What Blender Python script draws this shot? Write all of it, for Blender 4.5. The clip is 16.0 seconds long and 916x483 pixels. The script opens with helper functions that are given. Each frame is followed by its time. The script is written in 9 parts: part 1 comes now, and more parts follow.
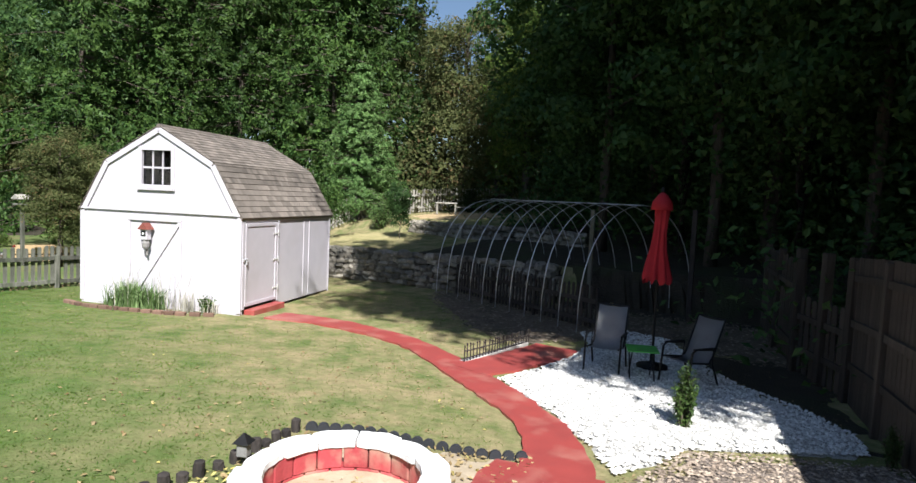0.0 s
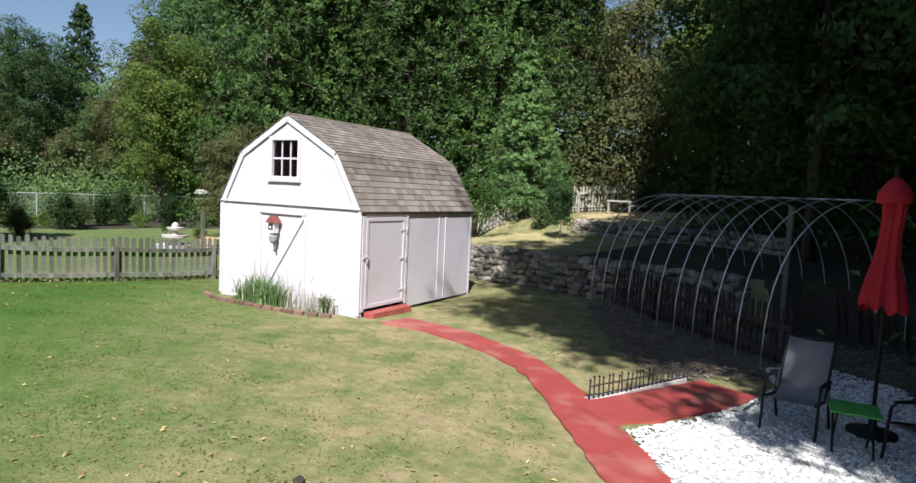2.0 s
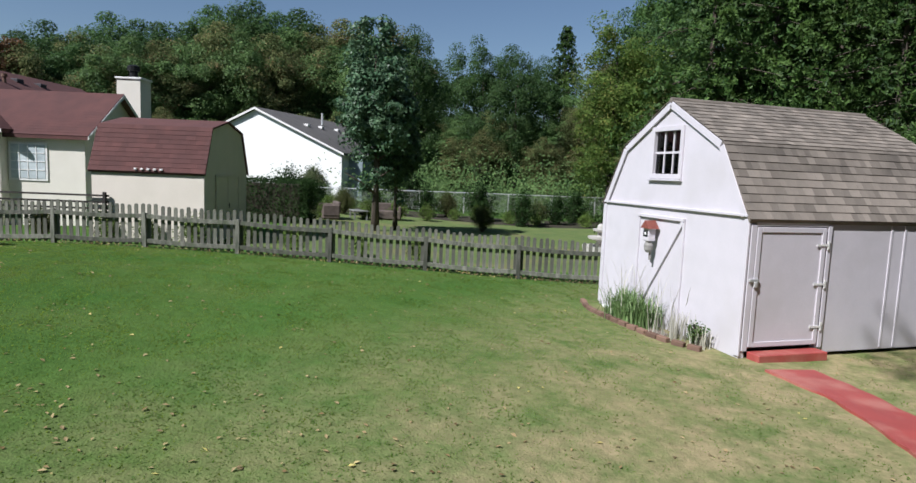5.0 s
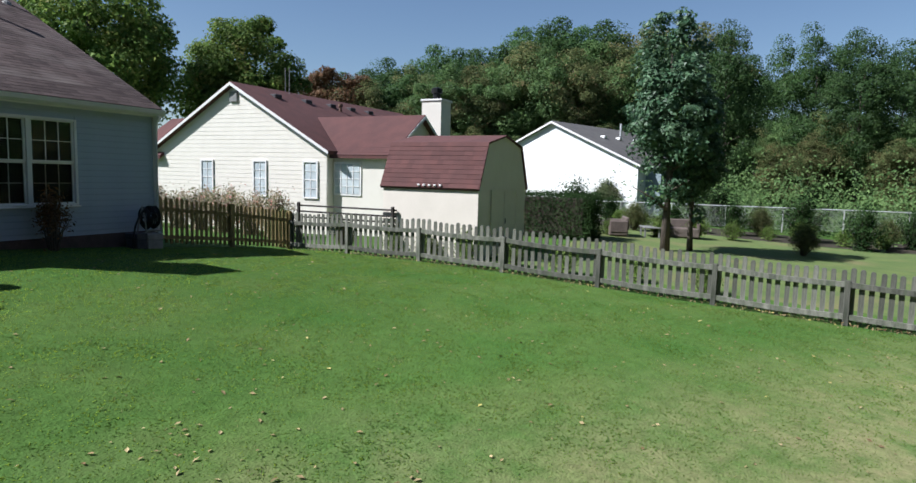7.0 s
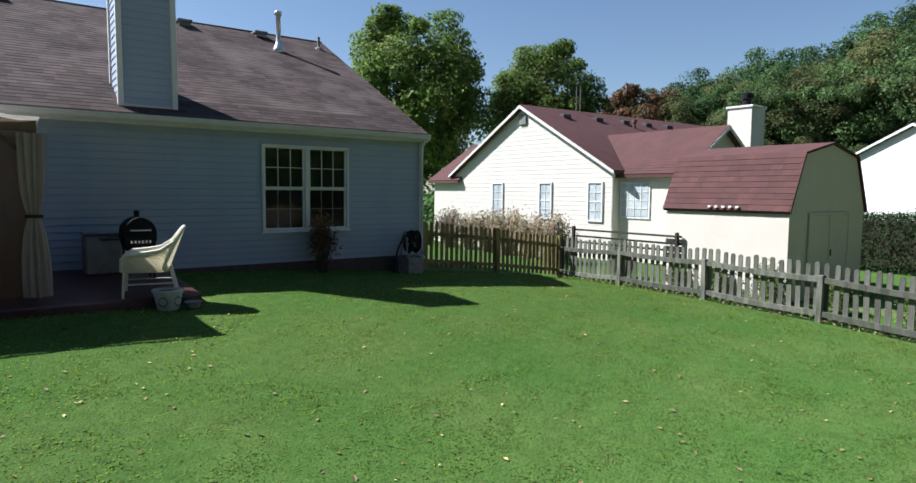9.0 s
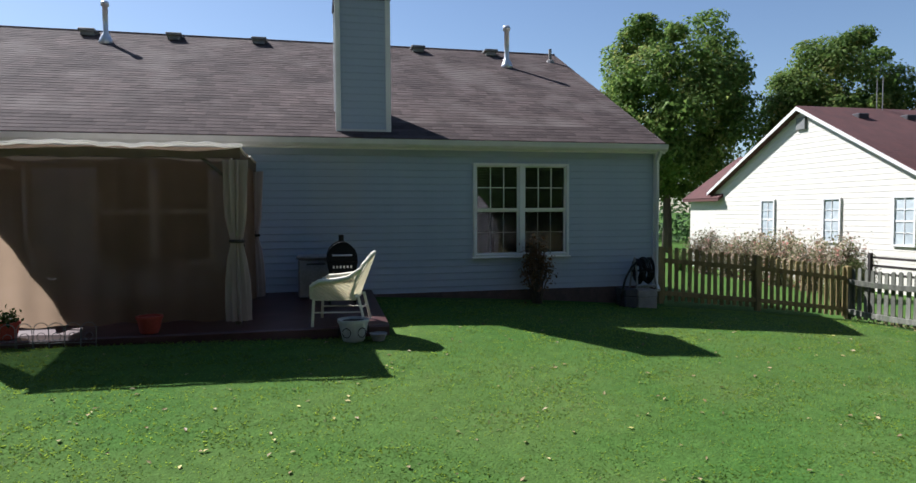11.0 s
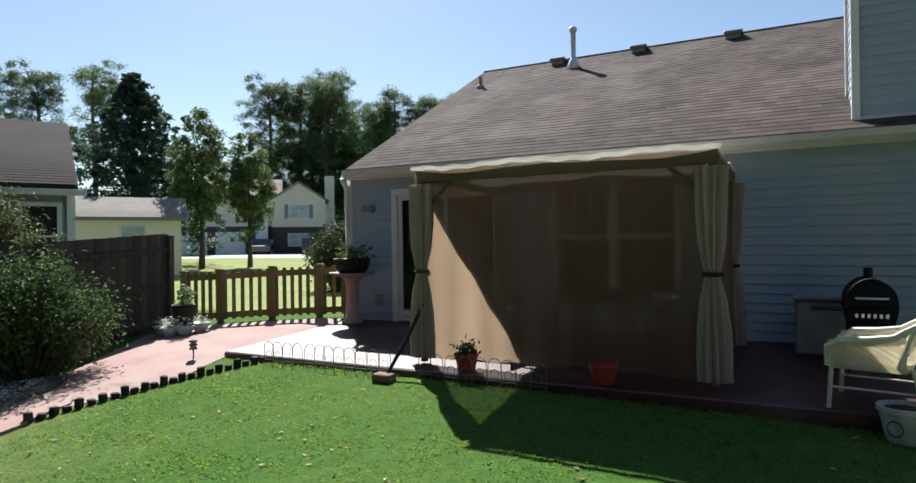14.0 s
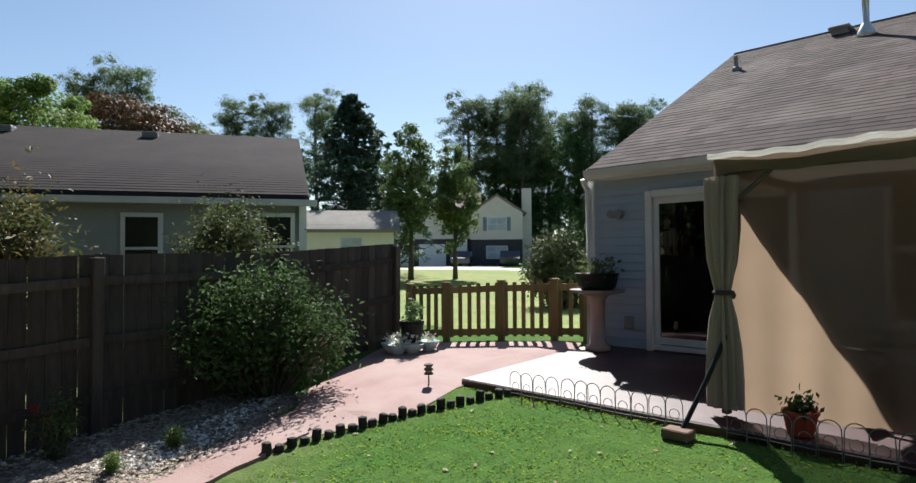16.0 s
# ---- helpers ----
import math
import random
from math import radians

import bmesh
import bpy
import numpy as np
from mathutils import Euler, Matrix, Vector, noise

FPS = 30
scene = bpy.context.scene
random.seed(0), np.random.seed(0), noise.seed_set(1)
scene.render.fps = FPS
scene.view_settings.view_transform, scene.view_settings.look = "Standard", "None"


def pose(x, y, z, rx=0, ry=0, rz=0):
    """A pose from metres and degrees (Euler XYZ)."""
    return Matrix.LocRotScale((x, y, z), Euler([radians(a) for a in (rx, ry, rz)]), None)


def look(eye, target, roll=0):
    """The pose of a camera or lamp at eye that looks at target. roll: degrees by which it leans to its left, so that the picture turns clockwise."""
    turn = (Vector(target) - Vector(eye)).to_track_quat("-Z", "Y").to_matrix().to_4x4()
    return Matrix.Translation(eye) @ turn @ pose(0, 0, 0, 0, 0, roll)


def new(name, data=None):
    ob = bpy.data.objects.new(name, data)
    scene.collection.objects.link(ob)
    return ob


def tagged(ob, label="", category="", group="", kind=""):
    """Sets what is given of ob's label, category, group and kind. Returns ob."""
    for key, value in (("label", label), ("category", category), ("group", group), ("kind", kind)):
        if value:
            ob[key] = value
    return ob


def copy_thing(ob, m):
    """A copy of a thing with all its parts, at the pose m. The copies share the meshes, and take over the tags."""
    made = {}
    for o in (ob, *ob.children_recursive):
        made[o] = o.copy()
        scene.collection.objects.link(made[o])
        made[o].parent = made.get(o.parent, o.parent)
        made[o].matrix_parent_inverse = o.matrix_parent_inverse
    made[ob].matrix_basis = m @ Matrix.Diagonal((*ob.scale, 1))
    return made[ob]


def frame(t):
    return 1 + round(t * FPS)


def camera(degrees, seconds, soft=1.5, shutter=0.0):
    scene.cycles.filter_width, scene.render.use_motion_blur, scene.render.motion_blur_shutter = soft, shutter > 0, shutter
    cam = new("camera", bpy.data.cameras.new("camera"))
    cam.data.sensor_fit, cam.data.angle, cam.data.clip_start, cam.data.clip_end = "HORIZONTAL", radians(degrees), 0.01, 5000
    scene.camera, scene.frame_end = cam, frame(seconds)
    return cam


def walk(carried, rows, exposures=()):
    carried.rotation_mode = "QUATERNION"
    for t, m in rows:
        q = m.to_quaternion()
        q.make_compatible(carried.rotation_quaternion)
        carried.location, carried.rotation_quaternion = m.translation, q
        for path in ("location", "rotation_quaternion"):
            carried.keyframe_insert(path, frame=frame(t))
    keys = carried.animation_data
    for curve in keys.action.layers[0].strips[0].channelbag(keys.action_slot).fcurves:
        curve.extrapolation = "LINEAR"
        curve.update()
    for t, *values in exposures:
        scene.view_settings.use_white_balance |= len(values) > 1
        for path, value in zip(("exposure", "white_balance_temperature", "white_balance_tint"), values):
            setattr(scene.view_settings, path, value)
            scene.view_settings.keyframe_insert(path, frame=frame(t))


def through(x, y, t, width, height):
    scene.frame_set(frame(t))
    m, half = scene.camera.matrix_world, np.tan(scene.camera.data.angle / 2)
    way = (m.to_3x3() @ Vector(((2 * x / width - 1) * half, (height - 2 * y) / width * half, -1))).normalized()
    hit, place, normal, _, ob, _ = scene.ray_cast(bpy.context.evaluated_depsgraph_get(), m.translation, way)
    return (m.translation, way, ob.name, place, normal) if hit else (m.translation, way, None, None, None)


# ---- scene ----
cam = camera(72.1, 16.0)
METRES, EYE, TILT, LEAN, TURN = 14.286, 2.1, 0.0, 0.0, 30.0
ROWS = [
    (0.0, 0.0, 0.0, 0.0, 0.17, -3.95, -2.52),
    (0.5, 0.0113, 0.0411, -0.002, 3.52, -4.08, -2.59),
    (1.0, 0.0252, 0.0783, -0.005, 7.55, -4.2, -2.62),
    (1.5, 0.0388, 0.1137, -0.0068, 12.18, -4.39, -2.64),
    (2.0, 0.0524, 0.1489, -0.009, 17.37, -4.6, -2.68),
    (2.5, 0.0674, 0.1833, -0.0107, 22.54, -4.8, -2.72),
    (3.0, 0.084, 0.2164, -0.0109, 28.6, -5.07, -2.69),
    (3.5, 0.0926, 0.2462, -0.0123, 36.12, -5.36, -2.65),
    (4.0, 0.0926, 0.2736, -0.011, 43.93, -5.66, -2.55),
    (4.5, 0.0849, 0.3008, -0.0098, 51.6, -5.94, -2.43),
    (5.0, 0.0695, 0.3266, -0.009, 59.02, -6.18, -2.28),
    (7.5, -0.0585, 0.438, -0.0055, 93.23, -5.65, -1.2),
    (8.0, -0.092, 0.4533, -0.0053, 100.19, -5.3, -0.92),
    (8.5, -0.1264, 0.4607, -0.0048, 107.23, -4.92, -0.68),
    (9.0, -0.1594, 0.4638, -0.004, 114.11, -4.52, -0.47),
    (11.5, -0.2884, 0.4324, -0.0039, 143.91, -2.22, 0.48),
    (12.0, -0.3007, 0.4132, -0.0044, 151.01, -1.75, 0.61),
    (12.5, -0.3089, 0.3917, -0.0049, 157.48, -1.22, 0.7),
    (13.0, -0.3149, 0.3685, -0.0051, 163.32, -0.74, 0.7),
    (13.5, -0.3187, 0.3442, -0.0053, 170.28, -0.28, 0.72),
    (14.0, -0.3178, 0.3177, -0.005, 177.74, 0.1, 0.76),
    (14.5, -0.3084, 0.289, -0.005, 184.04, 0.48, 0.74),
    (15.0, -0.2929, 0.2627, -0.0053, 189.24, 0.82, 0.62),
    (15.5, -0.2728, 0.2403, -0.0056, 193.36, 1.16, 0.48),
    (16.0, -0.2526, 0.2203, -0.0056, 194.85, 1.45, 0.34),
]
walk(cam, [(t, pose(0, 0, EYE, TILT, LEAN, TURN) @ pose(METRES * x, METRES * y, METRES * z, 90 + pitch, roll, yaw)) for t, x, y, z, yaw, pitch, roll in ROWS],
     [(0, 0.9, 6420, 10), (2, 0.8, 6380, 12), (3.5, 0.70, 6240, 12), (5, 0.43, 6180, 11), (7.4, 0.82, 6030, 11), (9.2, 0.97, 6080, 11), (11.3, 1.05, 6150, 13), (12.5, 1.50, 6380, 18), (13.2, 1.27, 6540, 16), (14, 1.14, 6520, 7), (16, 1.03, 6440, 7)])

# ---- sky, sun ----
SUN = Vector((0.65, -0.74, 1.0)).normalized()
world = bpy.data.worlds.new("sky")
scene.world = world
world.use_nodes = True
wn = world.node_tree.nodes
sky = wn.new("ShaderNodeTexSky")
sky.sky_type = "NISHITA"
sky.sun_disc = False
sky.sun_elevation = math.asin(SUN.z)
sky.sun_rotation = math.atan2(SUN.x, SUN.y)
sky.air_density, sky.dust_density, sky.ozone_density = 1.0, 0.45, 2.3
wn["Background"].inputs[1].default_value = 0.060
world.node_tree.links.new(sky.outputs[0], wn["Background"].inputs[0])
lamp = bpy.data.lights.new("sun", "SUN")
lamp.energy, lamp.angle, lamp.color = 5.0, radians(0.55), (1.0, 0.98, 0.955)
new("sun", lamp).matrix_world = look(SUN * 60, (0, 0, 0))


# ---- materials ----
def mat(name, a, b=None, scale=6.0, rough=0.8, fine=60.0, bump=0.2, spec=0.3, metal=0.0, island=0.0, dirt=None, dirt_scale=1.2, stretch=(1, 1, 1), bump_dist=0.01, fine_amt=0.25, object_rand=0.0):
    """A surface of two colours mixed by noise at two scales, with relief and, if given, stains."""
    m = bpy.data.materials.new(name)
    m.use_nodes = True
    nt = m.node_tree
    n, ln = nt.nodes, nt.links
    bs = n["Principled BSDF"]
    b = b or tuple(c * 0.75 for c in a)
    co = n.new("ShaderNodeTexCoord")
    mp = n.new("ShaderNodeMapping")
    mp.inputs["Scale"].default_value = stretch
    ln.new(co.outputs["Object"], mp.inputs["Vector"])
    n1 = n.new("ShaderNodeTexNoise")
    n1.inputs["Scale"].default_value, n1.inputs["Detail"].default_value = scale, 5
    n2 = n.new("ShaderNodeTexNoise")
    n2.inputs["Scale"].default_value, n2.inputs["Detail"].default_value = fine, 3
    ln.new(mp.outputs[0], n1.inputs["Vector"])
    ln.new(mp.outputs[0], n2.inputs["Vector"])
    mr = n.new("ShaderNodeMapRange")
    mr.inputs[1].default_value, mr.inputs[2].default_value = 0.32, 0.68
    ln.new(n1.outputs["Fac"], mr.inputs[0])
    mx = n.new("ShaderNodeMix")
    mx.data_type = "RGBA"
    mx.inputs[6].default_value, mx.inputs[7].default_value = (*a, 1), (*b, 1)
    ln.new(mr.outputs[0], mx.inputs[0])
    out = mx.outputs[2]

    def scaled(out, source, lo, hi):
        r = n.new("ShaderNodeMapRange")
        r.inputs[3].default_value, r.inputs[4].default_value = lo, hi
        ln.new(source, r.inputs[0])
        v = n.new("ShaderNodeVectorMath")
        v.operation = "SCALE"
        ln.new(out, v.inputs[0])
        ln.new(r.outputs[0], v.inputs["Scale"])
        return v.outputs[0]

    out = scaled(out, n2.outputs["Fac"], 1 - fine_amt, 1 + fine_amt)
    if island:
        g = n.new("ShaderNodeNewGeometry")
        out = scaled(out, g.outputs["Random Per Island"], 1 - island, 1 + island)
    if object_rand:
        oi = n.new("ShaderNodeObjectInfo")
        out = scaled(out, oi.outputs["Random"], 1 - object_rand, 1 + object_rand)
    if dirt:
        n3 = n.new("ShaderNodeTexNoise")
        n3.inputs["Scale"].default_value, n3.inputs["Detail"].default_value = dirt_scale, 8
        ln.new(mp.outputs[0], n3.inputs["Vector"])
        r3 = n.new("ShaderNodeMapRange")
        r3.inputs[1].default_value, r3.inputs[2].default_value = 0.5, 0.72
        ln.new(n3.outputs["Fac"], r3.inputs[0])
        m3 = n.new("ShaderNodeMix")
        m3.data_type = "RGBA"
        m3.inputs[7].default_value = (*dirt, 1)
        ln.new(r3.outputs[0], m3.inputs[0])
        ln.new(out, m3.inputs[6])
        out = m3.outputs[2]
    ln.new(out, bs.inputs["Base Color"])
    bs.inputs["Roughness"].default_value = rough
    bs.inputs["Metallic"].default_value = metal
    bs.inputs["Specular IOR Level"].default_value = spec
    if bump:
        bp = n.new("ShaderNodeBump")
        bp.inputs["Strength"].default_value, bp.inputs["Distance"].default_value = bump, bump_dist
        ln.new(n2.outputs["Fac"], bp.inputs["Height"])
        ln.new(bp.outputs[0], bs.inputs["Normal"])
    return m


def leaf_mat(name, a, b, c=None, glow=0.3, rough=0.55, shine=None, tufts=0.3, spec=0.2):
    """Foliage: every leaf takes its own tint between the colours; some light passes through."""
    m = bpy.data.materials.new(name)
    m.use_nodes = True
    nt = m.node_tree
    n, ln = nt.nodes, nt.links
    bs = n["Principled BSDF"]
    g = n.new("ShaderNodeNewGeometry")
    cr = n.new("ShaderNodeValToRGB")
    cr.color_ramp.elements[0].color = (*a, 1)
    cr.color_ramp.elements[1].color = (*b, 1)
    if c:
        e = cr.color_ramp.elements.new(0.9)
        e.color = (*b, 1)
        cr.color_ramp.elements[2].color = (*c, 1)
    oi = n.new("ShaderNodeObjectInfo")
    r = n.new("ShaderNodeMapRange")
    r.inputs[3].default_value, r.inputs[4].default_value = 0.72, 1.25
    ln.new(oi.outputs["Random"], r.inputs[0])
    # boughs differ in tint as well as single leaves
    co = n.new("ShaderNodeTexCoord")
    nz = n.new("ShaderNodeTexNoise")
    nz.inputs["Scale"].default_value, nz.inputs["Detail"].default_value = 0.55, 2
    ln.new(co.outputs["Object"], nz.inputs["Vector"])
    bough = n.new("ShaderNodeMapRange")
    bough.inputs[1].default_value, bough.inputs[2].default_value = 0.3, 0.7
    bough.inputs[3].default_value, bough.inputs[4].default_value = -0.28, 0.28
    ln.new(nz.outputs["Fac"], bough.inputs[0])
    tint = n.new("ShaderNodeMath")
    tint.use_clamp = True
    ln.new(g.outputs["Random Per Island"], tint.inputs[0])
    ln.new(bough.outputs[0], tint.inputs[1])
    # patches a forearm long are scaled darker or lighter by noise
    sp = n.new("ShaderNodeTexNoise")
    sp.inputs["Scale"].default_value, sp.inputs["Detail"].default_value = 2.3, 1
    ln.new(co.outputs["Object"], sp.inputs["Vector"])
    sr = n.new("ShaderNodeMapRange")
    sr.inputs[1].default_value, sr.inputs[2].default_value = 0.32, 0.68
    sr.inputs[3].default_value, sr.inputs[4].default_value = 1 - tufts, 1 + tufts
    ln.new(sp.outputs["Fac"], sr.inputs[0])
    both = n.new("ShaderNodeMath")
    both.operation = "MULTIPLY"
    ln.new(r.outputs[0], both.inputs[0])
    ln.new(sr.outputs[0], both.inputs[1])
    v = n.new("ShaderNodeVectorMath")
    v.operation = "SCALE"
    ln.new(tint.outputs[0], cr.inputs[0])
    ln.new(cr.outputs[0], v.inputs[0])
    ln.new(both.outputs[0], v.inputs["Scale"])
    ln.new(v.outputs[0], bs.inputs["Base Color"])
    bs.inputs["Roughness"].default_value = rough
    bs.inputs["Specular IOR Level"].default_value = spec
    tr = n.new("ShaderNodeBsdfTranslucent")
    if shine:
        tr.inputs[0].default_value = (*shine, 1)
    else:
        ln.new(v.outputs[0], tr.inputs[0])
    ms = n.new("ShaderNodeMixShader")
    ms.inputs[0].default_value = glow
    ln.new(bs.outputs[0], ms.inputs[1])
    ln.new(tr.outputs[0], ms.inputs[2])
    ln.new(ms.outputs[0], n["Material Output"].inputs[0])
    return m


def glass_mat(name, tint, gloss=0.9):
    m = bpy.data.materials.new(name)
    m.use_nodes = True
    nt = m.node_tree
    n, ln = nt.nodes, nt.links
    fr = n.new("ShaderNodeFresnel")
    fr.inputs[0].default_value = 1.7
    gl = n.new("ShaderNodeBsdfGlossy")
    gl.inputs["Roughness"].default_value = 0.02
    gl.inputs[0].default_value = (gloss, gloss, gloss, 1)
    tp = n.new("ShaderNodeBsdfTransparent")
    tp.inputs[0].default_value = (*tint, 1)
    ms = n.new("ShaderNodeMixShader")
    ln.new(fr.outputs[0], ms.inputs[0])
    ln.new(tp.outputs[0], ms.inputs[1])
    ln.new(gl.outputs[0], ms.inputs[2])
    ln.new(ms.outputs[0], n["Material Output"].inputs[0])
    return m


def cloth_mat(name, col, clear, through=0.4):
    """Thin cloth: part of the light goes straight through the weave, part is scattered to the far side."""
    m = bpy.data.materials.new(name)
    m.use_nodes = True
    nt = m.node_tree
    n, ln = nt.nodes, nt.links
    df = n.new("ShaderNodeBsdfDiffuse")
    tl = n.new("ShaderNodeBsdfTranslucent")
    nz = n.new("ShaderNodeTexNoise")
    nz.inputs["Scale"].default_value = 3.0
    co = n.new("ShaderNodeTexCoord")
    ln.new(co.outputs["Object"], nz.inputs["Vector"])
    mx = n.new("ShaderNodeMix")
    mx.data_type = "RGBA"
    mx.inputs[6].default_value, mx.inputs[7].default_value = (*col, 1), (*[c * 0.8 for c in col], 1)
    ln.new(nz.outputs["Fac"], mx.inputs[0])
    ln.new(mx.outputs[2], df.inputs[0])
    ln.new(mx.outputs[2], tl.inputs[0])
    a = n.new("ShaderNodeMixShader")
    a.inputs[0].default_value = through
    ln.new(df.outputs[0], a.inputs[1])
    ln.new(tl.outputs[0], a.inputs[2])
    tp = n.new("ShaderNodeBsdfTransparent")
    c = n.new("ShaderNodeMixShader")
    c.inputs[0].default_value = clear
    ln.new(a.outputs[0], c.inputs[1])
    ln.new(tp.outputs[0], c.inputs[2])
    ln.new(c.outputs[0], n["Material Output"].inputs[0])
    return m


def lawn_mat():
    m = mat("lawn", (0.047, 0.120, 0.023), (0.074, 0.134, 0.031), scale=0.55, fine=45, bump=0.6, bump_dist=0.02, rough=0.95, spec=0.03, fine_amt=0.35)
    nt = m.node_tree
    n, ln = nt.nodes, nt.links
    bs = n["Principled BSDF"]
    old = bs.inputs["Base Color"].links[0].from_socket
    co = n.new("ShaderNodeTexCoord")
    # dry, straw-coloured growth towards the garden beds, in uneven patches
    sep = n.new("ShaderNodeSeparateXYZ")
    ln.new(co.outputs["Object"], sep.inputs[0])
    far = n.new("ShaderNodeMath")
    far.operation = "MULTIPLY_ADD"
    far.inputs[1].default_value, far.inputs[2].default_value = 0.55, 0.0
    ln.new(sep.outputs[0], far.inputs[0])
    add = n.new("ShaderNodeMath")
    ln.new(far.outputs[0], add.inputs[0])
    ln.new(sep.outputs[1], add.inputs[1])
    r = n.new("ShaderNodeMapRange")
    r.inputs[1].default_value, r.inputs[2].default_value = -2.6, 3.0
    r.inputs[3].default_value, r.inputs[4].default_value = 0.06, 1.15
    ln.new(add.outputs[0], r.inputs[0])
    nz = n.new("ShaderNodeTexNoise")
    nz.inputs["Scale"].default_value, nz.inputs["Detail"].default_value = 1.7, 9
    nz.inputs["Roughness"].default_value = 0.7
    ln.new(co.outputs["Object"], nz.inputs["Vector"])
    r2 = n.new("ShaderNodeMapRange")
    r2.inputs[1].default_value, r2.inputs[2].default_value, r2.inputs[3].default_value = 0.36, 0.64, 0.25
    ln.new(nz.outputs["Fac"], r2.inputs[0])
    mul = n.new("ShaderNodeMath")
    mul.operation = "MULTIPLY"
    ln.new(r.outputs[0], mul.inputs[0])
    ln.new(r2.outputs[0], mul.inputs[1])
    mx = n.new("ShaderNodeMix")
    mx.data_type = "RGBA"
    mx.inputs[7].default_value = (0.285, 0.238, 0.132, 1)
    ln.new(mul.outputs[0], mx.inputs[0])
    ln.new(old, mx.inputs[6])
    # tufts: uneven growth a hand's width across
    tf = n.new("ShaderNodeTexNoise")
    tf.inputs["Scale"].default_value, tf.inputs["Detail"].default_value, tf.inputs["Roughness"].default_value = 7.0, 7, 0.75
    ln.new(co.outputs["Object"], tf.inputs["Vector"])
    tr = n.new("ShaderNodeMapRange")
    tr.inputs[1].default_value, tr.inputs[2].default_value, tr.inputs[3].default_value, tr.inputs[4].default_value = 0.3, 0.7, 0.76, 1.22
    ln.new(tf.outputs["Fac"], tr.inputs[0])
    vm = n.new("ShaderNodeVectorMath")
    vm.operation = "SCALE"
    ln.new(mx.outputs[2], vm.inputs[0])
    ln.new(tr.outputs[0], vm.inputs["Scale"])
    # slightly darker towards the house, lighter towards the shed
    tone_run = n.new("ShaderNodeMath")
    tone_run.operation = "MULTIPLY_ADD"
    tone_run.inputs[1].default_value = -0.35
    ln.new(sep.outputs[0], tone_run.inputs[0])
    ln.new(sep.outputs[1], tone_run.inputs[2])
    lr = n.new("ShaderNodeMapRange")
    lr.inputs[1].default_value, lr.inputs[2].default_value, lr.inputs[3].default_value, lr.inputs[4].default_value = 2.2, 5.4, 0.88, 1.08
    ln.new(tone_run.outputs[0], lr.inputs[0])
    v2 = n.new("ShaderNodeVectorMath")
    v2.operation = "SCALE"
    ln.new(vm.outputs[0], v2.inputs[0])
    ln.new(lr.outputs[0], v2.inputs["Scale"])
    ln.new(v2.outputs[0], bs.inputs["Base Color"])
    return m


M_LAWN = lawn_mat()
M_WHITE = mat("white_painted_wood", (0.58, 0.55, 0.595), (0.545, 0.52, 0.56), 3, 0.55, fine=40, bump=0.12, fine_amt=0.05, dirt=(0.51, 0.485, 0.51), dirt_scale=1.0)
M_SHINGLE = mat("grey_shingle", (0.22, 0.19, 0.163), (0.135, 0.118, 0.103), 2.2, 0.95, fine=120, bump=0.2, object_rand=0.28, island=0.28, fine_amt=0.3)
M_HSHINGLE = mat("brown_shingle", (0.060, 0.046, 0.044), (0.095, 0.072, 0.067), 1.1, 0.95, spec=0.1, fine=120, bump=0.25, island=0.25, object_rand=0.25, fine_amt=0.35, dirt=(0.15, 0.125, 0.115), dirt_scale=0.9)
M_REDROOF = mat("red_shingle", (0.105, 0.046, 0.042), (0.08, 0.038, 0.036), 2, 0.9, fine=60, bump=0.25, island=0.14, fine_amt=0.2)
M_SIDING = mat("grey_vinyl_siding", (0.36, 0.42, 0.515), (0.33, 0.39, 0.48), 2, 0.55, fine=30, bump=0.06, fine_amt=0.04, dirt=(0.40, 0.42, 0.46), dirt_scale=0.7)
M_TRIM = mat("white_trim", (0.72, 0.71, 0.69), (0.66, 0.65, 0.63), 4, 0.5, fine=40, bump=0.05, fine_amt=0.05)
M_CREAM = mat("cream_siding", (0.66, 0.625, 0.555), (0.625, 0.59, 0.52), 2, 0.6, fine=40, bump=0.08, fine_amt=0.05)
M_OLIVE = mat("cream_board", (0.69, 0.63, 0.55), (0.65, 0.595, 0.515), 2, 0.65, fine=40, bump=0.1, fine_amt=0.08)
M_GREYROOF = mat("dark_roof", (0.11, 0.105, 0.10), (0.085, 0.08, 0.08), 2, 0.9, fine=50, bump=0.4, island=0.2)
M_EROOF = mat("mauve_roof", (0.050, 0.040, 0.041), (0.036, 0.030, 0.032), 1.4, 0.95, spec=0.08, fine=50, bump=0.4, island=0.2)
M_WALLW = mat("bright_wall", (0.80, 0.80, 0.79), (0.77, 0.77, 0.76), 2, 0.6, fine=40, bump=0.05, fine_amt=0.04)
M_WALLE = mat("grey_green_siding", (0.31, 0.325, 0.31), (0.28, 0.295, 0.28), 2, 0.6, fine=40, bump=0.05, fine_amt=0.05)
M_YELLOW = mat("yellow_siding", (0.80, 0.76, 0.60), (0.76, 0.72, 0.56), 2, 0.6, fine=40, bump=0.05, fine_amt=0.05)
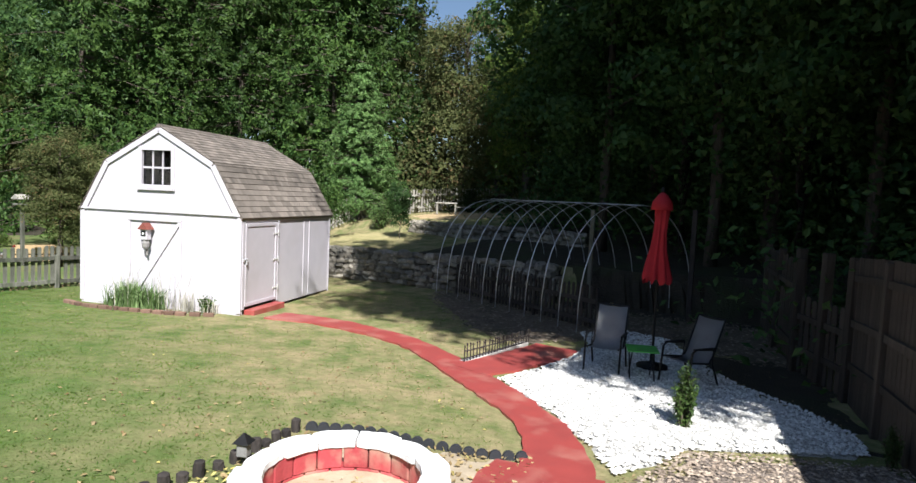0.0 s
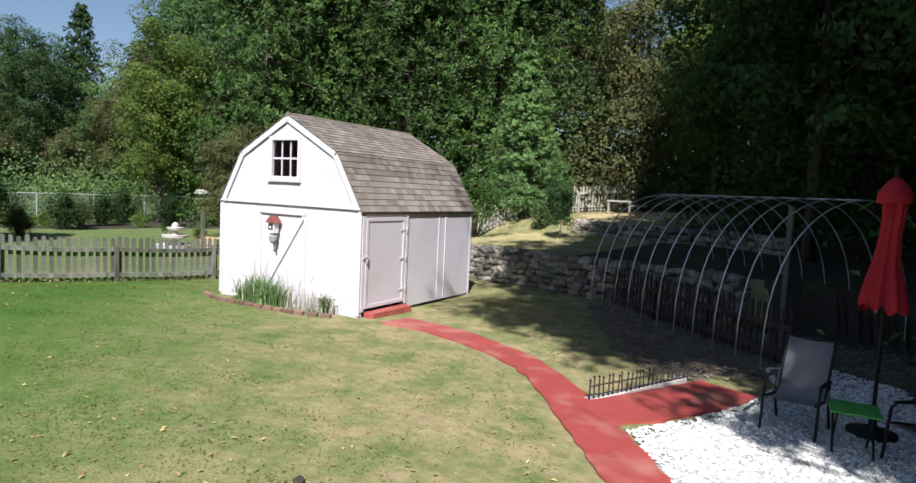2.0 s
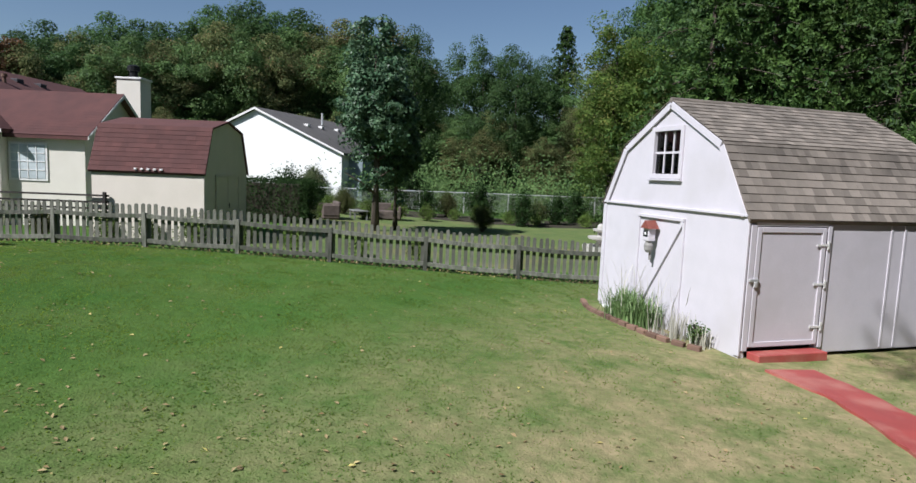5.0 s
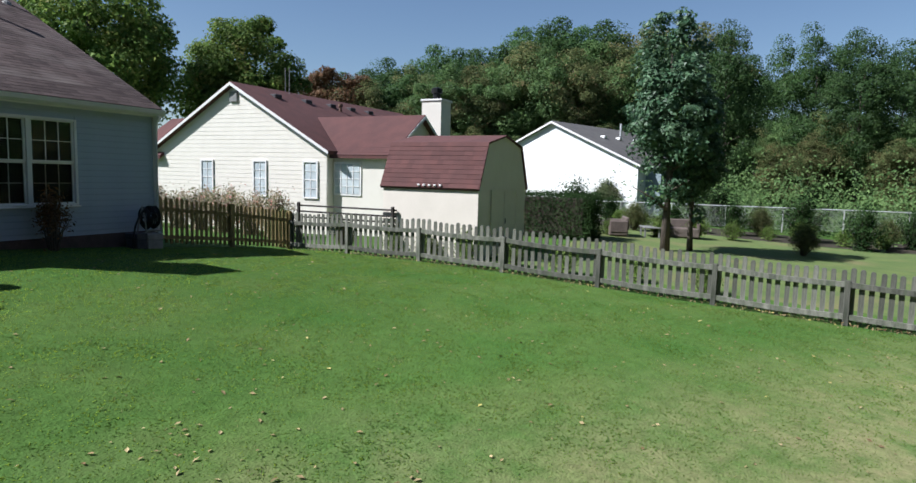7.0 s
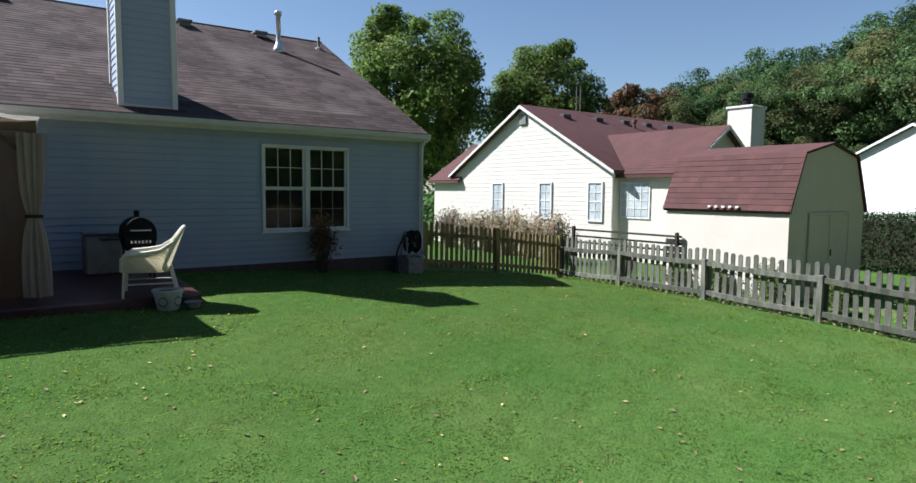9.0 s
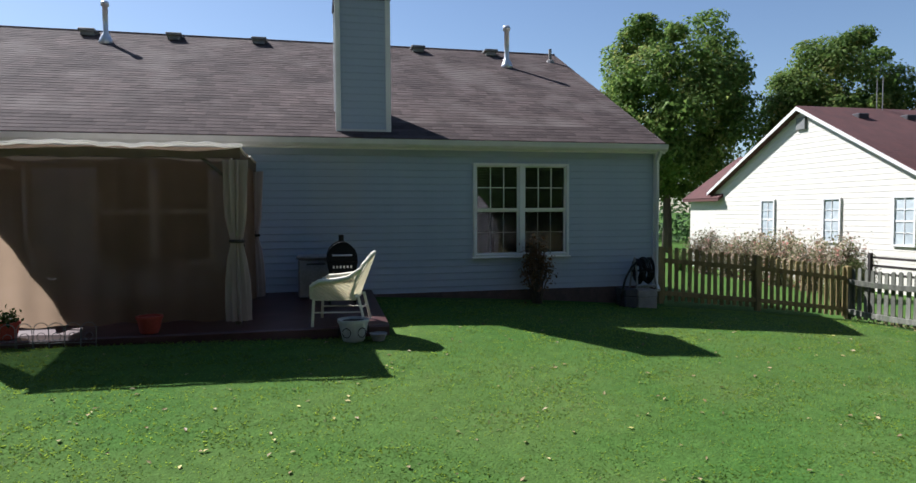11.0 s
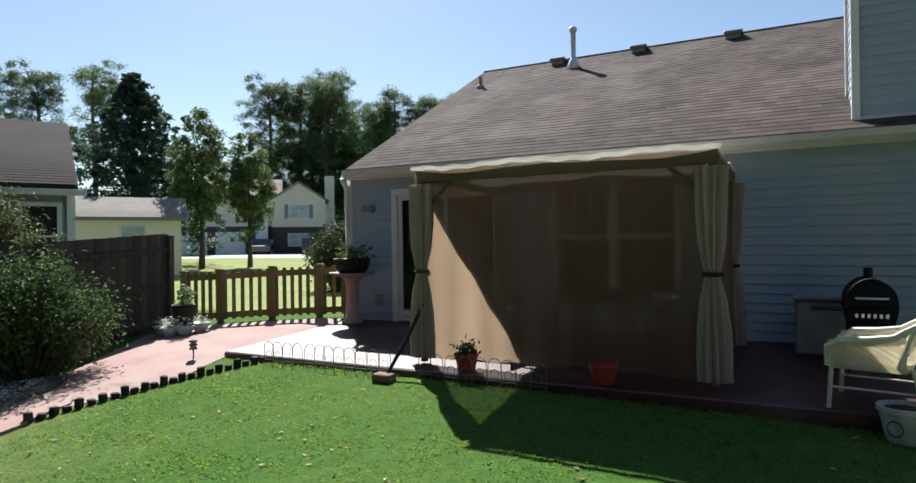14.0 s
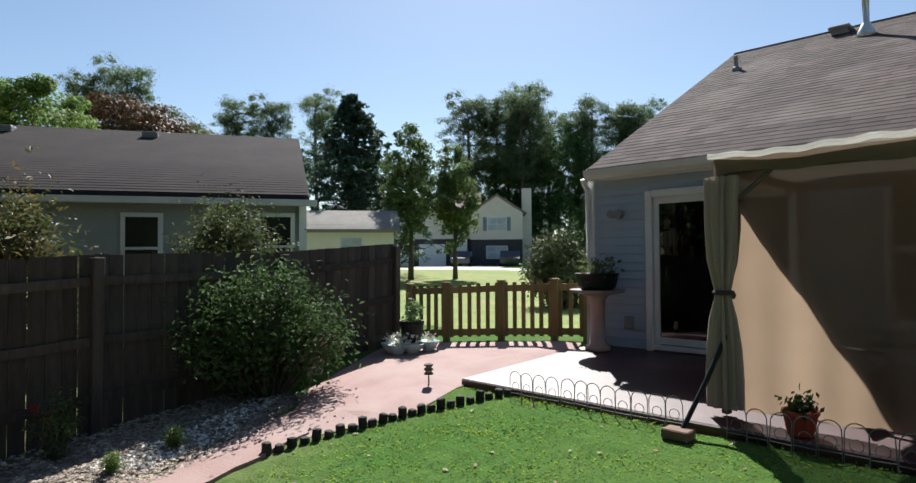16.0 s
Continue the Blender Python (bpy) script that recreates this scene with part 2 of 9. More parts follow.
M_WEATHER = mat("weathered_wood", (0.18, 0.176, 0.15), (0.072, 0.077, 0.06), 3, 0.9, fine=30, bump=0.6, stretch=(5, 5, 0.7), object_rand=0.38, fine_amt=0.45, dirt=(0.085, 0.105, 0.062), dirt_scale=1.6)
M_BROWNFENCE = mat("brown_fence_wood", (0.27, 0.205, 0.09), (0.19, 0.145, 0.062), 3, 0.85, fine=30, bump=0.5, stretch=(5, 5, 0.6), object_rand=0.2, fine_amt=0.3)
M_PRIV = mat("old_privacy_wood", (0.075, 0.06, 0.048), (0.045, 0.037, 0.03), 3, 0.9, fine=26, bump=0.6, stretch=(5, 5, 0.5), object_rand=0.3, fine_amt=0.4)
M_PALEFENCE = mat("bleached_picket_wood", (0.36, 0.34, 0.30), (0.25, 0.24, 0.21), 3, 0.9, fine=26, bump=0.4, stretch=(4, 4, 0.6), object_rand=0.2)
M_RED = mat("red_painted_concrete", (0.37, 0.062, 0.054), (0.30, 0.052, 0.047), 2.5, 0.52, fine=55, bump=0.2, spec=0.9, fine_amt=0.14, dirt=(0.46, 0.19, 0.15), dirt_scale=1.6)
M_REDOLD = mat("faded_red_concrete", (0.34, 0.225, 0.205), (0.275, 0.165, 0.15), 2.0, 0.8, fine=50, bump=0.45, fine_amt=0.2, spec=0.2, dirt=(0.33, 0.235, 0.21), dirt_scale=1.3)
# worn red, taken near black: eave and gazebo shade is put into the paint
M_SLAB = mat("worn_red_shade_paint", (0.062, 0.018, 0.017), (0.048, 0.014, 0.014), 2.2, 0.42, fine=55, bump=0.12, spec=0.6, fine_amt=0.14, dirt=(0.11, 0.05, 0.047), dirt_scale=1.4)
M_STONE = mat("fieldstone", (0.35, 0.32, 0.265), (0.19, 0.175, 0.148), 4, 0.9, fine=22, bump=0.8, bump_dist=0.03, object_rand=0.45, fine_amt=0.3)
M_GRAVEL = mat("white_gravel_bed", (0.58, 0.57, 0.54), (0.42, 0.41, 0.385), 14, 0.85, fine=42, bump=0.9, bump_dist=0.05, fine_amt=0.4)
M_PEBBLE = mat("white_pebble", (0.72, 0.71, 0.685), (0.56, 0.55, 0.525), 6, 0.7, fine=30, bump=0.2, island=0.3, fine_amt=0.1)
M_MULCH = mat("bark_mulch", (0.32, 0.265, 0.225), (0.19, 0.155, 0.13), 12, 0.95, fine=38, bump=0.9, bump_dist=0.05, fine_amt=0.5)
M_CHIP = mat("wood_chip", (0.42, 0.345, 0.275), (0.23, 0.18, 0.14), 6, 0.9, fine=30, bump=0.3, island=0.6)
M_TWIG = mat("twig_litter", (0.27, 0.22, 0.17), (0.13, 0.105, 0.08), 6, 0.95, fine=30, bump=0.3, island=0.5)
# leaf mould darkened further: the grove's deep shade is put into the colour
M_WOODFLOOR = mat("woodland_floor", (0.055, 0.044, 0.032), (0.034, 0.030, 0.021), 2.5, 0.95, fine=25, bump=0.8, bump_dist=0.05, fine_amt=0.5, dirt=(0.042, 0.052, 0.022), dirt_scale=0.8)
M_BARESOIL = mat("bare_soil", (0.19, 0.15, 0.11), (0.11, 0.088, 0.066), 2.5, 0.95, fine=25, bump=0.8, bump_dist=0.04, fine_amt=0.5, dirt=(0.07, 0.075, 0.038), dirt_scale=0.8)
M_BARK = mat("bark", (0.12, 0.095, 0.075), (0.065, 0.055, 0.045), 5, 0.95, fine=18, bump=0.9, bump_dist=0.03, stretch=(3, 3, 0.5), fine_amt=0.4)
M_DARKMETAL = mat("black_metal", (0.010, 0.010, 0.011), (0.016, 0.016, 0.016), 8, 0.45, fine=50, bump=0.1, spec=0.22)
M_PIPE = mat("galvanised_pipe", (0.72, 0.73, 0.74), (0.62, 0.62, 0.62), 8, 0.33, fine=40, bump=0.05, metal=0.5, spec=0.6, fine_amt=0.1)
M_HOOP = mat("worn_steel_hoop", (0.74, 0.75, 0.76), (0.62, 0.62, 0.62), 8, 0.32, fine=40, bump=0.05, metal=0.65, fine_amt=0.1)
M_GUTTER = mat("painted_gutter", (0.62, 0.61, 0.58), (0.56, 0.55, 0.53), 5, 0.4, fine=40, bump=0.04, fine_amt=0.05)
M_CLOTHRED = mat("red_canvas", (0.42, 0.02, 0.03), (0.33, 0.015, 0.025), 5, 0.75, fine=120, bump=0.2, fine_amt=0.12)
M_MESHFAB = mat("grey_sling_fabric", (0.36, 0.36, 0.37), (0.31, 0.31, 0.315), 6, 0.8, fine=150, bump=0.2, fine_amt=0.12)
M_GREENTOP = mat("green_table_top", (0.10, 0.42, 0.09), (0.08, 0.34, 0.07), 5, 0.45, fine=40, bump=0.05, fine_amt=0.05)
M_WHITEBLOCK = mat("white_painted_block", (0.80, 0.80, 0.79), (0.72, 0.72, 0.70), 5, 0.75, fine=45, bump=0.4, fine_amt=0.08, object_rand=0.06)
M_REDBLOCK = mat("red_painted_block", (0.44, 0.065, 0.075), (0.35, 0.055, 0.06), 5, 0.75, fine=45, bump=0.4, fine_amt=0.15, object_rand=0.15, dirt=(0.42, 0.30, 0.22), dirt_scale=3)
M_SAND = mat("dusty_sand", (0.48, 0.40, 0.29), (0.36, 0.29, 0.20), 5, 0.95, fine=40, bump=0.5, fine_amt=0.2)
M_LOG = mat("dark_log", (0.05, 0.042, 0.038), (0.03, 0.026, 0.024), 6, 0.9, fine=25, bump=0.6, object_rand=0.3, stretch=(4, 4, 1))
M_SCALLOP = mat("dark_plastic_edging", (0.035, 0.038, 0.045), (0.028, 0.03, 0.035), 6, 0.6, fine=40, bump=0.1)
M_BRICK = mat("old_brick", (0.21, 0.125, 0.09), (0.15, 0.095, 0.072), 5, 0.9, fine=40, bump=0.5, object_rand=0.3)
M_WICKER = mat("cream_wicker", (0.74, 0.70, 0.58), (0.66, 0.62, 0.50), 6, 0.7, fine=90, bump=0.5, fine_amt=0.15)
M_TERRA = mat("terracotta_red", (0.34, 0.05, 0.03), (0.28, 0.04, 0.03), 6, 0.7, fine=40, bump=0.2)
M_GREYPOT = mat("grey_pot", (0.30, 0.29, 0.28), (0.22, 0.21, 0.20), 6, 0.7, fine=40, bump=0.2)
M_CREAMPOT = mat("glazed_pot", (0.55, 0.55, 0.52), (0.42, 0.43, 0.42), 6, 0.35, fine=30, bump=0.05, spec=0.5)
M_PINKSTONE = mat("pinkish_cast_stone", (0.50, 0.37, 0.33), (0.42, 0.31, 0.28), 5, 0.85, fine=40, bump=0.3)
M_BLUEGLASS = mat("pale_blue_glaze", (0.36, 0.52, 0.54), (0.50, 0.60, 0.60), 9, 0.25, fine=30, bump=0.2, spec=0.6)
M_SOIL = mat("potting_soil", (0.035, 0.025, 0.02), (0.05, 0.04, 0.03), 9, 0.95, fine=50, bump=0.6)
# dark room surfaces: the lack of light indoors is put into their colour
M_DARKROOM = mat("unlit_room_dark", (0.10, 0.095, 0.09), (0.08, 0.075, 0.07), 3, 0.9, fine=20, bump=0)
M_BLIND = mat("white_blind", (0.62, 0.62, 0.60), (0.58, 0.58, 0.56), 6, 0.6, fine=30, bump=0, fine_amt=0.05)
M_CONC = mat("pale_concrete", (0.50, 0.48, 0.45), (0.42, 0.40, 0.38), 3, 0.9, fine=45, bump=0.3, fine_amt=0.12)
M_ACGREY = mat("grey_sheet_metal", (0.23, 0.23, 0.22), (0.18, 0.18, 0.175), 5, 0.5, fine=40, bump=0.1)
M_WICKERBROWN = mat("brown_wicker", (0.14, 0.11, 0.095), (0.10, 0.08, 0.07), 6, 0.8, fine=60, bump=0.4)
M_HOUSEFOOT = mat("brick_footing", (0.12, 0.08, 0.07), (0.085, 0.06, 0.052), 8, 0.9, fine=40, bump=0.5)
M_SHUTTER = mat("blue_grey_shutter", (0.20, 0.25, 0.27), (0.17, 0.21, 0.23), 5, 0.6, fine=30, bump=0.1)
M_DARKBRICK = mat("dark_brick", (0.075, 0.07, 0.075), (0.05, 0.05, 0.055), 6, 0.9, fine=40, bump=0.4)
M_FARROOF = mat("faded_brown_roof", (0.27, 0.20, 0.185), (0.22, 0.165, 0.15), 3, 0.9, fine=40, bump=0.3)
M_GARAGEROOF = mat("tan_grey_roof", (0.25, 0.225, 0.20), (0.21, 0.19, 0.17), 3, 0.9, fine=40, bump=0.3)
M_CAR = mat("dark_car_paint", (0.03, 0.035, 0.05), (0.03, 0.035, 0.045), 4, 0.25, fine=30, bump=0, spec=0.6)
M_NET = cloth_mat("tan_netting", (0.345, 0.25, 0.175), 0.20, 0.84)
M_CURTAIN = cloth_mat("grey_tan_curtain", (0.42, 0.335, 0.30), 0.0, 0.12)
M_CANOPY = cloth_mat("pale_canvas", (0.60, 0.54, 0.45), 0.0, 0.10)
M_VALANCE = cloth_mat("tan_valance", (0.22, 0.165, 0.12), 0.03, 0.25)
# whiter than the canopy: sunlight on the canvas edge is put into the colour
M_SUNEDGE = cloth_mat("sunlit_canvas_edge", (0.86, 0.84, 0.80), 0.0, 0.6)
M_SCREEN = cloth_mat("dark_insect_screen", (0.018, 0.019, 0.021), 0.76, 0.1)
M_GLASS = glass_mat("window_glass", (0.62, 0.66, 0.68), 0.75)
M_DARKGLASS = glass_mat("dark_glass", (0.25, 0.28, 0.30), 0.8)

L_OAK = leaf_mat("oak_leaves", (0.066, 0.128, 0.040), (0.145, 0.225, 0.076), glow=0.4)
L_DARK = leaf_mat("deep_green_leaves", (0.032, 0.078, 0.024), (0.080, 0.142, 0.042), glow=0.38)
L_MAPLE = leaf_mat("maple_leaves", (0.092, 0.170, 0.040), (0.19, 0.265, 0.064), (0.28, 0.29, 0.085), glow=0.52, spec=0.08)
L_OLIVE = leaf_mat("olive_leaves", (0.09, 0.118, 0.045), (0.17, 0.185, 0.075), (0.23, 0.17, 0.085), glow=0.38, spec=0.06)
L_PEAR = leaf_mat("pear_leaves", (0.035, 0.080, 0.040), (0.090, 0.145, 0.080), glow=0.2, rough=0.4)
L_CEDAR = leaf_mat("cedar_sprays", (0.028, 0.068, 0.017), (0.086, 0.150, 0.036), glow=0.32)
L_SPRUCE = leaf_mat("dark_needles", (0.034, 0.066, 0.046), (0.070, 0.112, 0.074), glow=0.4)
L_PINE = leaf_mat("pine_needles", (0.13, 0.26, 0.08), (0.25, 0.40, 0.14), glow=0.32)
L_FARPINE = leaf_mat("far_pine_needles", (0.095, 0.14, 0.072), (0.165, 0.215, 0.11), glow=0.45, spec=0.05)
L_RUST = leaf_mat("rusty_leaves", (0.10, 0.060, 0.030), (0.17, 0.085, 0.04), (0.07, 0.09, 0.03))
L_STREET = leaf_mat("street_tree_leaves", (0.072, 0.118, 0.042), (0.145, 0.195, 0.072), (0.21, 0.20, 0.085), glow=0.4, spec=0.08)
L_ORANGE = leaf_mat("turning_leaves", (0.07, 0.10, 0.03), (0.18, 0.13, 0.05), (0.34, 0.13, 0.06), glow=0.35)
L_SHRUB = leaf_mat("shrub_leaves", (0.040, 0.080, 0.022), (0.095, 0.145, 0.040), glow=0.3, rough=0.4)
L_ROUND = leaf_mat("round_shrub_leaves", (0.075, 0.10, 0.045), (0.13, 0.155, 0.075), (0.17, 0.14, 0.09), glow=0.15, spec=0.08)
L_HEDGE = leaf_mat("hedge_leaves", (0.014, 0.036, 0.012), (0.035, 0.065, 0.02), glow=0.12, spec=0.05)
L_BRIGHT = leaf_mat("bright_leaves", (0.09, 0.16, 0.03), (0.18, 0.25, 0.06))
L_BUSH = leaf_mat("bush_leaves", (0.05, 0.10, 0.034), (0.12, 0.185, 0.06), (0.17, 0.23, 0.09), rough=0.6, spec=0.06)
L_GRASS = leaf_mat("grass_blades", (0.078, 0.150, 0.044), (0.13, 0.205, 0.062), (0.24, 0.23, 0.11), glow=0.6, shine=(0.25, 0.34, 0.04), spec=0.04)
L_FLAX = leaf_mat("strap_leaves", (0.13, 0.24, 0.07), (0.28, 0.38, 0.17))
L_PALE = leaf_mat("dry_seed_stems", (0.50, 0.48, 0.40), (0.62, 0.60, 0.52))
L_FALLEN = leaf_mat("fallen_leaves", (0.20, 0.13, 0.06), (0.42, 0.33, 0.17), (0.58, 0.50, 0.16), glow=0.1)
L_PINK = leaf_mat("pink_blossom", (0.13, 0.16, 0.06), (0.50, 0.38, 0.30), (0.55, 0.22, 0.20))
L_ROSE = leaf_mat("red_petals", (0.50, 0.02, 0.02), (0.60, 0.04, 0.03))


# ---- building helpers ----
def chain(ob):
    m = ob.matrix_parent_inverse @ ob.matrix_basis if ob.parent else ob.matrix_basis.copy()
    return chain(ob.parent) @ m if ob.parent else m


def thing(name, label, category, at=(0, 0, 0), rz=0.0, group="", kind=""):
    ob = new(name)
    ob.empty_display_size = 0.2
    ob.matrix_basis = pose(*at, 0, 0, rz)
    return tagged(ob, label, category, group, kind)


def part(name, bm, material, parent, label="", world_space=False, smooth=False):
    """Links a bmesh as one mesh object under a thing or a part."""
    me = bpy.data.meshes.new(name)
    bm.normal_update()
    bm.to_mesh(me)
    bm.free()
    me.materials.append(material)
    if smooth:
        me.shade_smooth()
    ob = new(name, me)
    if parent:
        ob.parent = parent
        if world_space:
            ob.matrix_parent_inverse = chain(parent).inverted()
    return tagged(ob, label)


def piece(name, me, parent, m):
    """One more object on a shared mesh, m in the parent's own axes."""
    ob = new(name, me)
    ob.parent = parent
    ob.matrix_basis = m
    return ob


def box(bm, c, s, bevel=0.0, rot=None):
    r = bmesh.ops.create_cube(bm, size=1.0)
    vs = r["verts"]
    bmesh.ops.scale(bm, vec=s, verts=vs)
    if bevel:
        es = list({e for v in vs for e in v.link_edges})
        res = bmesh.ops.bevel(bm, geom=es, offset=bevel, segments=1, affect="EDGES", profile=0.5)
        vs = list({v for f in res["faces"] for v in f.verts} | {v for v in vs if v.is_valid})
    if rot is not None:
        bmesh.ops.rotate(bm, cent=(0, 0, 0), matrix=rot.to_3x3(), verts=vs)
    bmesh.ops.translate(bm, vec=c, verts=vs)
    return bm


def B(c, s, bevel=0.0, rot=None):
    return box(bmesh.new(), c, s, bevel, rot)


def rod(bm, p0, p1, r0, r1=None, seg=8):
    p0, p1 = Vector(p0), Vector(p1)
    r1 = r0 if r1 is None else r1
    d = p1 - p0
    m = Matrix.Translation((p0 + p1) / 2) @ d.to_track_quat("Z", "Y").to_matrix().to_4x4()
    bmesh.ops.create_cone(bm, cap_ends=True, segments=seg, radius1=r0, radius2=r1, depth=d.length, matrix=m)
    return bm


def tube(bm, pts, r, seg=8):
    """A round bar along points, with shared rings at its bends."""
    pts = [Vector(p) for p in pts]
    rings = []
    for i, p in enumerate(pts):
        d = (pts[min(i + 1, len(pts) - 1)] - pts[max(i - 1, 0)]).normalized()
        q = d.to_track_quat("Z", "Y")
        rr = r[i] if isinstance(r, (list, tuple)) else r
        rings.append([bm.verts.new(p + q @ Vector((rr * math.cos(2 * math.pi * k / seg), rr * math.sin(2 * math.pi * k / seg), 0))) for k in range(seg)])
    for a, b in zip(rings, rings[1:]):
        for k in range(seg):
            bm.faces.new((a[k], a[(k + 1) % seg], b[(k + 1) % seg], b[k]))
    bm.faces.new(list(reversed(rings[0])))
    bm.faces.new(rings[-1])
    return bm


def lathe(bm, profile, seg=20, at=(0, 0, 0)):
    """A turned form: (radius, height) from the bottom up."""
    rings = []
    for r, z in profile:
        rings.append([bm.verts.new((at[0] + r * math.cos(2 * math.pi * k / seg), at[1] + r * math.sin(2 * math.pi * k / seg), at[2] + z)) for k in range(seg)])
    for a, b in zip(rings, rings[1:]):
        for k in range(seg):
            bm.faces.new((a[k], a[(k + 1) % seg], b[(k + 1) % seg], b[k]))
    bm.faces.new(list(reversed(rings[0])))
    bm.faces.new(rings[-1])
    return bm


def prism(bm, poly, axis, lo, hi):
    """A flat outline pushed along an axis (0 x, 1 y, 2 z); the outline's two numbers fill the other two axes in order."""
    def at(p, h):
        v = list(p)
        v.insert(axis, h)
        return bm.verts.new(v)
    a = [at(p, lo) for p in poly]
    b = [at(p, hi) for p in poly]
    n = len(poly)
    bm.faces.new(a)
    bm.faces.new(list(reversed(b)))
    for i in range(n):
        bm.faces.new((a[i], b[i], b[(i + 1) % n], a[(i + 1) % n]))
    bmesh.ops.recalc_face_normals(bm, faces=bm.faces[-(n + 2):])
    return bm


def raw_mesh(name, verts, quads, material):
    """A mesh out of computed arrays."""
    me = bpy.data.meshes.new(name)
    verts = np.asarray(verts, dtype=np.float32)
    quads = np.asarray(quads, dtype=np.int32)
    k = quads.shape[1]
    me.vertices.add(len(verts))
    me.vertices.foreach_set("co", verts.ravel())
    me.loops.add(quads.size)
    me.loops.foreach_set("vertex_index", quads.ravel())
    me.polygons.add(len(quads))
    me.polygons.foreach_set("loop_start", np.arange(0, quads.size, k, dtype=np.int32))
    me.update(calc_edges=True)
    me.shade_flat()
    me.materials.append(material)
    return me


# ---- the lie of the land ----
LAND = (0.1873, 0.1799, -0.8781, -0.2792, -0.1188, -0.2548, 0.2037, 0.1818, 0.3278, 0.07)


def lawn_z(x, y):
    """The lawn: it falls from the house to the shed and towards the side fence."""
    u, v = (np.clip(x, -18, 4) + 8) / 10, np.clip(y, -7, 12.5) / 10
    k = LAND
    return k[0] + k[1] * u + k[2] * v + k[3] * u * v + k[4] * v * v + k[5] * u * u + k[6] * u * u * v + k[7] * u * v * v + k[8] * v ** 3 + k[9] * u ** 3


def smooth01(t):
    t = np.clip(t, 0, 1)
    return t * t * (3 - 2 * t)


WALL_Y = 14.95


def land_z(x, y):
    """The whole ground: the lawn, and behind the stone wall the bank that climbs to the back fence."""
    x, y = np.asarray(x, float), np.asarray(y, float)
    z = lawn_z(x, y)
    side = 1 - smooth01((-x - 15.5) / 3.0) * (1 - smooth01((y - 16) / 6))
    d = y - WALL_Y
    up = 0.82 * smooth01((d - 0.12) / 0.3) + 0.085 * np.clip(d, 0, 10) + 0.35 * smooth01((d - 4.6) / 0.9) + 0.03 * np.clip(d - 10, 0, 60)
    z = z + side * up
    # the soil is dug out below the patio slab
    z = z - 0.4 * smooth01((x + 7.35) / 0.15) * smooth01((0.25 - x) / 0.15) * smooth01((-4.22 - y) / 0.15)
    # the street side lies a little higher
    z = z + 0.45 * smooth01((x - 8) / 20) * smooth01((-y) / 8)
    z = z - 0.25 * smooth01((-x - 18) / 10) * smooth01((-y - 5) / 8)
    return z


def gz(x, y):
    return float(land_z(x, y))


# ---- ground ----
def axis(fine_lo, fine_hi, step, far):
    a = list(np.arange(fine_lo, fine_hi + 1e-6, step))
    d = step
    lo, hi = [], []
    x = 0.0
    while x < far:
        d *= 1.25
        x += d
        lo.append(fine_lo - x)
        hi.append(fine_hi + x)
    return np.array(lo[::-1] + a + hi)


GROVE = [(-10.6, 15.35), (-10.2, 18.0), (-9.8, 21.0), (-8.6, 26.0), (-4.0, 30.0), (6.0, 30.0), (9.0, 20.0), (9.5, 9.0), (5.0, 8.0), (2.2, 8.2), (0.9, 9.9), (0.3, 11.6), (0.3, 13.8), (-2.6, 14.3), (-5.4, 14.4), (-5.9, 15.3), (-8.0, 15.35)]


def inside(poly, x, y):
    r = False
    for (x0, y0), (x1, y1) in zip(poly, poly[1:] + poly[:1]):
        if (y0 > y) != (y1 > y) and x < (x1 - x0) * (y - y0) / (y1 - y0) + x0:
            r = not r
    return r


def sunk(x, y):
    """The lawn's sheet dips under the litter of the grove."""
    ring = [(x + 0.7 * math.cos(k * 0.785), y + 0.7 * math.sin(k * 0.785)) for k in range(8)]
    return 0.3 if all(inside(GROVE, *p) for p in ring) else 0.0


gx, gy = axis(-19, 5, 0.4, 900), axis(-9, 26, 0.25, 900)
X, Y = np.meshgrid(gx, gy)
rs = np.random.RandomState(4)
Z = land_z(X, Y) + rs.uniform(-0.006, 0.006, X.shape)
nx, ny = len(gx), len(gy)
for i, j in np.argwhere((X > -11) & (X < 10) & (Y > 7) & (Y < 31)):
    Z[i, j] -= sunk(X[i, j], Y[i, j])
idx = np.arange(nx * ny).reshape(ny, nx)
me = raw_mesh("ground", np.stack([X, Y, Z], -1).reshape(-1, 3), np.stack([idx[:-1, :-1], idx[:-1, 1:], idx[1:, 1:], idx[1:, :-1]], -1).reshape(-1, 4), M_LAWN)
me.shade_smooth()
tagged(new("ground", me), "mown lawn, green near the house and straw-dry by the beds", "lawn", kind="structure")


def resample(pts, step):
    """Evenly spaced points along a smooth line through the given ones."""
    P = [Vector(p) for p in pts]
    P = [2 * P[0] - P[1], *P, 2 * P[-1] - P[-2]]
    out = []
    for i in range(1, len(P) - 2):
        a, b, c, d = P[i - 1:i + 3]
        n = max(2, int((c - b).length / step))
        for k in range(n):
            t = k / n
            out.append(0.5 * (2 * b + (c - a) * t + (2 * a - 5 * b + 4 * c - d) * t * t + (3 * b - a - 3 * c + d) * t ** 3))
    out.append(P[-2])
    return out


